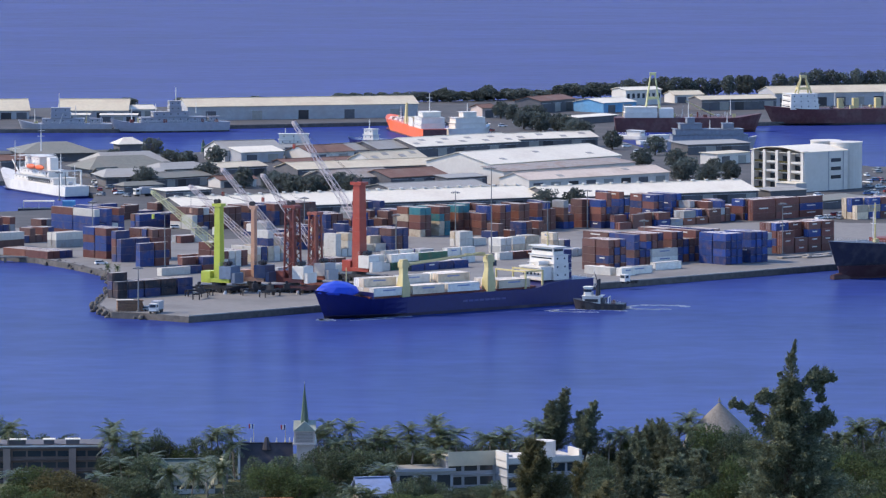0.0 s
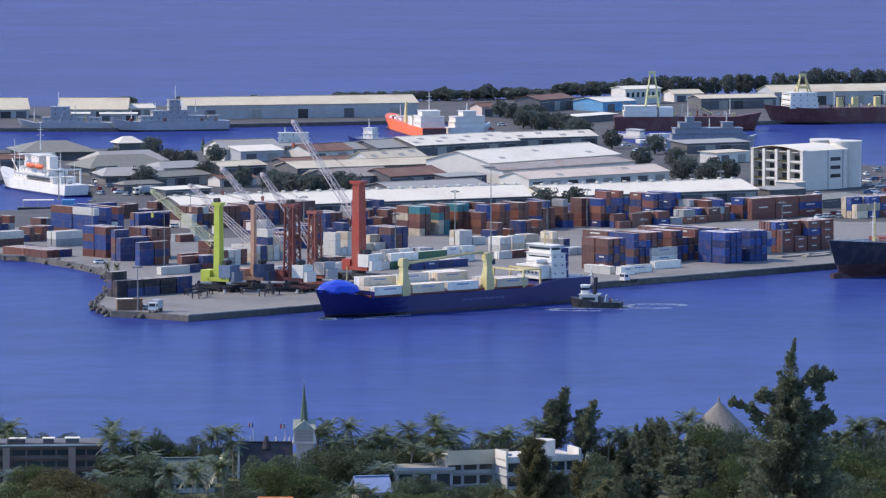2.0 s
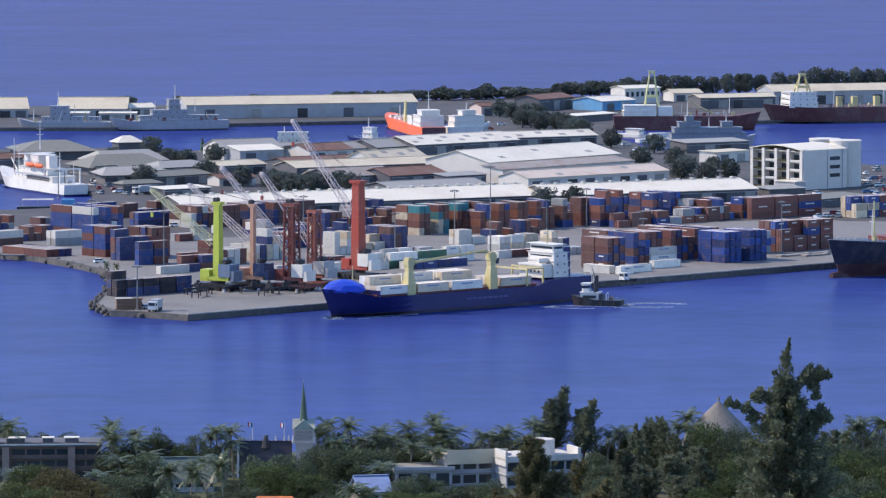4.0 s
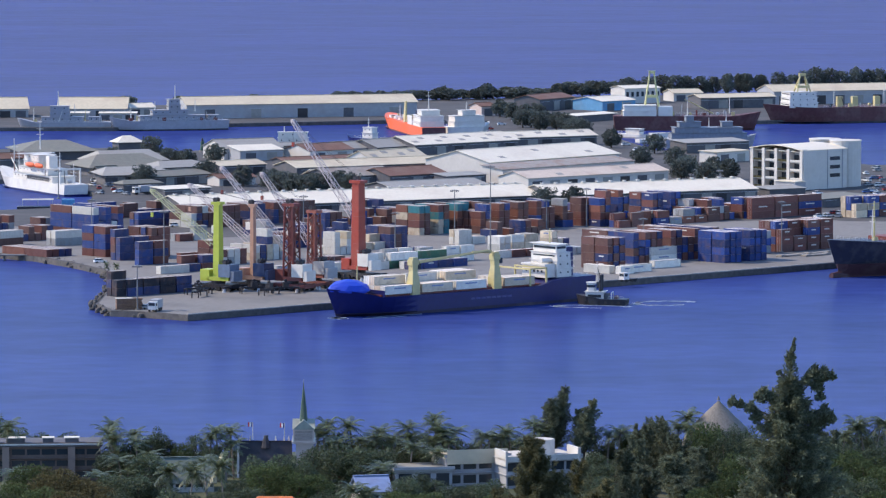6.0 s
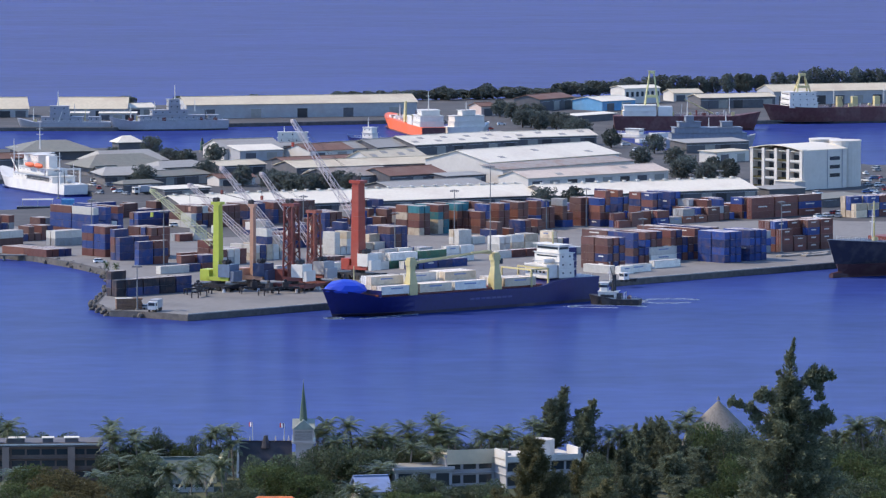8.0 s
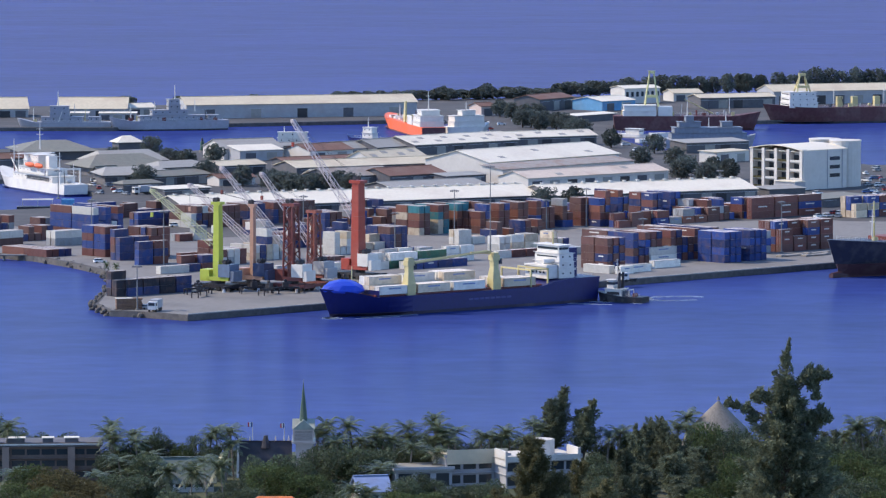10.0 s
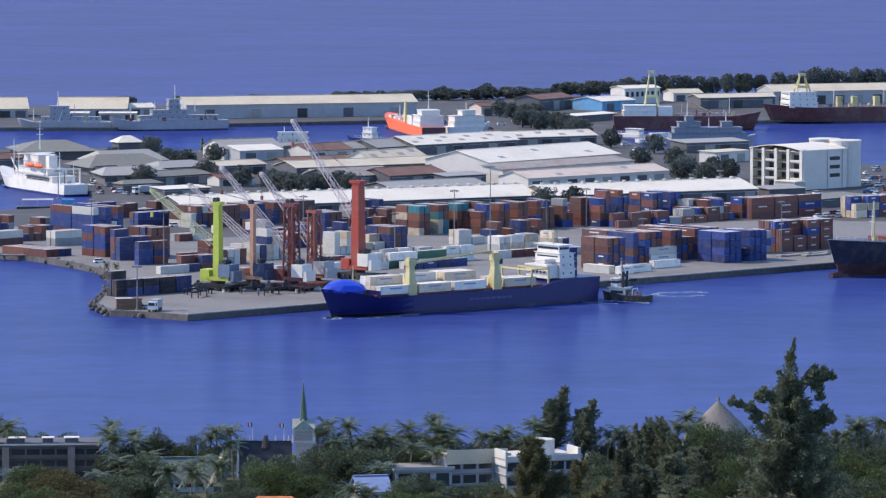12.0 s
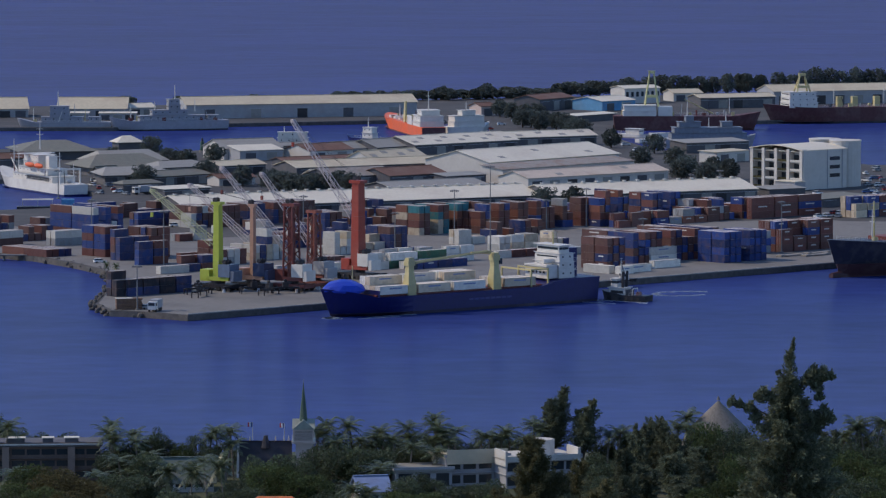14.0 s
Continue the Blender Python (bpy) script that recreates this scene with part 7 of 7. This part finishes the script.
casuarina(pose(24.8, 895, 17.5), 16.6, 16, 13, "low bushy brown-green casuarina on the slope", LEAF_RUSSET, 3, 36, 150, 0.34)
casuarina(pose(11.5, 905, 17.5), 15, 13, 14, "low bushy brown-green casuarina on the slope", LEAF_RUSSET, 3, 36, 150, 0.34)


def big_casuarina(m):
    """The large tree on the slope: a bending plume for a top, a heavy bough on each side and a body of rising sprays."""
    r = random.Random(15)
    t = thing("casuarina_tree", m, "large dark green casuarina with bent plume top and side boughs", "tree", "trees")
    wood, cr = bmesh.new(), bmesh.new()
    tube(wood, (0, 0, 0), (0.1, 0, 18), 0.55, 0.3, 10)
    tube(wood, (0.1, 0, 18), (0.3, 0, 29), 0.3, 0.12, 8)
    tube(wood, (0.3, 0, 29), (0.75, 0, 33.0), 0.12, 0.03, 6)
    needles(cr, r, (0.3, 0, 26.0), (0.1, 0, 31.4), 1.5, 0.75, 900, 0.3, 0.26)
    needles(cr, r, (0.1, 0, 30.0), (0.75, 0, 33.3), 0.8, 0.1, 420, 0.28, 0.26)
    for k in range(210):
        z = 4 + 23.5 * ((k + r.random()) / 210)
        full = 10.0 if z < 10 else (10.0 - 0.42 * (z - 10) if z < 20 else max(1.7, 6.2 - 0.62 * (z - 20)))
        l = full * r.uniform(0.5, 0.95)
        a = k * 2.4 + r.uniform(-0.5, 0.5)
        s = Vector((0.1, 0, z - l * 0.35))
        e = s + Vector((math.cos(a) * l, math.sin(a) * l, l * r.uniform(0.3, 0.7)))
        tube(wood, s, e, 0.03 + 0.012 * l, 0.02, 5)
        needles(cr, r, s.lerp(e, 0.3), e, 0.7 + l * 0.16, 0.6, 170 + int(22 * l), 0.32, 0.26)
    for pts, clumps in ((((0.3, 0, 24.5), (2.6, -0.4, 27.0), (4.6, -0.6, 28.4)), ((2.4, 27.6, 0.9), (3.4, 28.5, 1.1), (4.6, 28.3, 1.1), (5.6, 28.2, 0.7), (3.9, 26.8, 0.9), (4.2, 25.4, 0.7))),
                        (((0.2, 0, 20.5), (3.0, -0.5, 21.8), (5.2, -0.6, 23.2)), ((3.4, 22.4, 1.0), (4.8, 23.2, 1.1), (5.6, 22.4, 0.9))),
                        (((0.1, 0, 21.5), (-4.2, -0.4, 23.6), (-7.6, -0.5, 24.6)), ((-7.6, 24.6, 0.7), (-6.6, 24.3, 0.6), (-5.2, 23.8, 0.8), (-4.4, 22.6, 0.9), (-3.6, 25.2, 0.8))),
                        (((0.1, 0, 23.0), (-1.6, -0.3, 24.6), (-3.2, -0.4, 25.8)), ((-3.4, 25.9, 0.8), (-2.3, 25.2, 0.9), (-4.2, 25.6, 0.5))),
                        (((0.2, 0, 26.8), (-0.7, 0, 28.0), (-1.4, 0, 28.7)), ((-1.4, 28.7, 0.3),))):
        for p, q in zip(pts, pts[1:]):
            tube(wood, p, q, 0.14, 0.08, 6)
        for x, z, rad in clumps:
            leaf_cloud(cr, r, (x, -0.5, z), (rad * 1.1, rad, rad * 0.75), int(260 * rad), 0.26)
            needles(cr, r, (x - 0.2, -0.5, z - 0.3), (x + 0.2, -0.5, z + rad), rad, rad * 0.5, int(200 * rad), 0.32, 0.24)
    part("trunk", wood, TIMBER, t)
    part("crown", cr, LEAF_PINE, t)
    return t


BIG_TREE = big_casuarina(pose(46.6, 700, 44.2))


# ---------------------------------------------------------------- what moves
SHIP_ROWS = [(0, -35.9, 1558.4, 37.2), (0.5, -35.9, 1558.4, 37.5), (1, -35.7, 1558.4, 37.8), (1.5, -35.6, 1558.4, 38.0), (2, -35.5, 1558.4, 38.4), (2.5, -35.0, 1558.4, 38.7), (3, -34.5, 1558.4, 39.2), (5.5, -32.3, 1558.4, 40.0), (6, -32.1, 1558.4, 40.2), (6.5, -31.9, 1558.4, 39.7), (7, -32.0, 1558.4, 39.1), (7.5, -32.5, 1558.4, 38.7), (8, -33.2, 1558.4, 38.0), (10.5, -33.9, 1558.4, 37.2), (11, -33.7, 1558.4, 37.4), (12, -33.5, 1558.4, 37.5), (13, -33.6, 1558.4, 37.5), (14, -33.7, 1558.4, 37.4)]
WASH_ROWS = [(0, 65.5, 1595.7), (3, 65.1, 1595.7), (5.5, 67.5, 1601.5), (6, 68.8, 1603.4), (7, 71.1, 1605.3), (8, 70.7, 1611.1), (10.5, 73.8, 1624.9), (11, 74.7, 1630.9), (12.5, 75.5, 1634.9), (14, 75.7, 1636.9)]
TUG_ROWS = [(0, 38.7, 1591.6, -12.0), (0.5, 38.5, 1591.6, -12.0), (1, 38.3, 1591.6, -12.0), (1.5, 38.0, 1592.6, -12.0), (2, 38.0, 1593.5, -12.0), (2.5, 37.9, 1594.5, -12.0), (3, 37.8, 1595.4, -12.0), (5.5, 40.1, 1601.2, -12.0), (6, 40.2, 1601.2, -12.0), (6.5, 41.3, 1601.2, -12.0), (7, 42.3, 1600.2, -12.0), (7.5, 43.0, 1599.2, -12.0), (8, 44.2, 1601.2, -12.0), (10.5, 48.0, 1615.2, -28.0), (11, 48.4, 1617.1, -28.0), (11.5, 48.4, 1617.1, -28.0), (12, 48.9, 1617.1, -28.0), (14, 48.9, 1617.1, -28.0)]


def motions():
    poses = [(t, pose(x, y, 0, 0, 0, turn)) for t, x, y, turn in SHIP_ROWS]
    walk(SHIP, poses)
    for ob, m in CARGO:
        walk(ob, [(t, p @ m) for t, p in poses])
    tug = [(t, pose(x, y, 0, 0, 0, turn) @ pose(1.8, 0, 0)) for t, x, y, turn in TUG_ROWS]
    walk(TUG, tug)
    walk(WAKES[0], [(t, p @ pose(5 + 1.6 * math.sin(1.1 * t), -7.5 + 0.5 * math.cos(1.7 * t), 0.0, 0, 0, 8 + 6 * math.sin(0.8 * t))) for t, p in tug])
    walk(WAKES[1], [(t, pose(x, y, 0.0, 0, 0, 8 + 2 * t)) for t, x, y in WASH_ROWS])
    walk(WAKES[2], [(t, p @ pose(14, -9.6, 0.0, 0, 0, 3 * math.sin(t))) for t, p in poses])
    walk(WAKES[3], [(t, p @ pose(-2.5, -4.2, 0.0, 0, 0, 9 * math.sin(2 * t))) for t, p in poses])
    # wind: the flags swing on their poles and the big tree sways
    for k, f in enumerate(FLAGS):
        walk(f, [(0.5 * i, pose(0, 0, 0, 0, 0, 175 + 30 * math.sin(1.9 * i + k) + 14 * math.sin(0.7 * i))) for i in range(29)])
    base = BIG_TREE.matrix_basis.copy()
    walk(BIG_TREE, [(0.5 * i, base @ pose(0, 0, 0, 0.25 * math.sin(1.3 * i), 0.75 * math.sin(2.1 * i + 0.5), 0)) for i in range(29)])


motions()
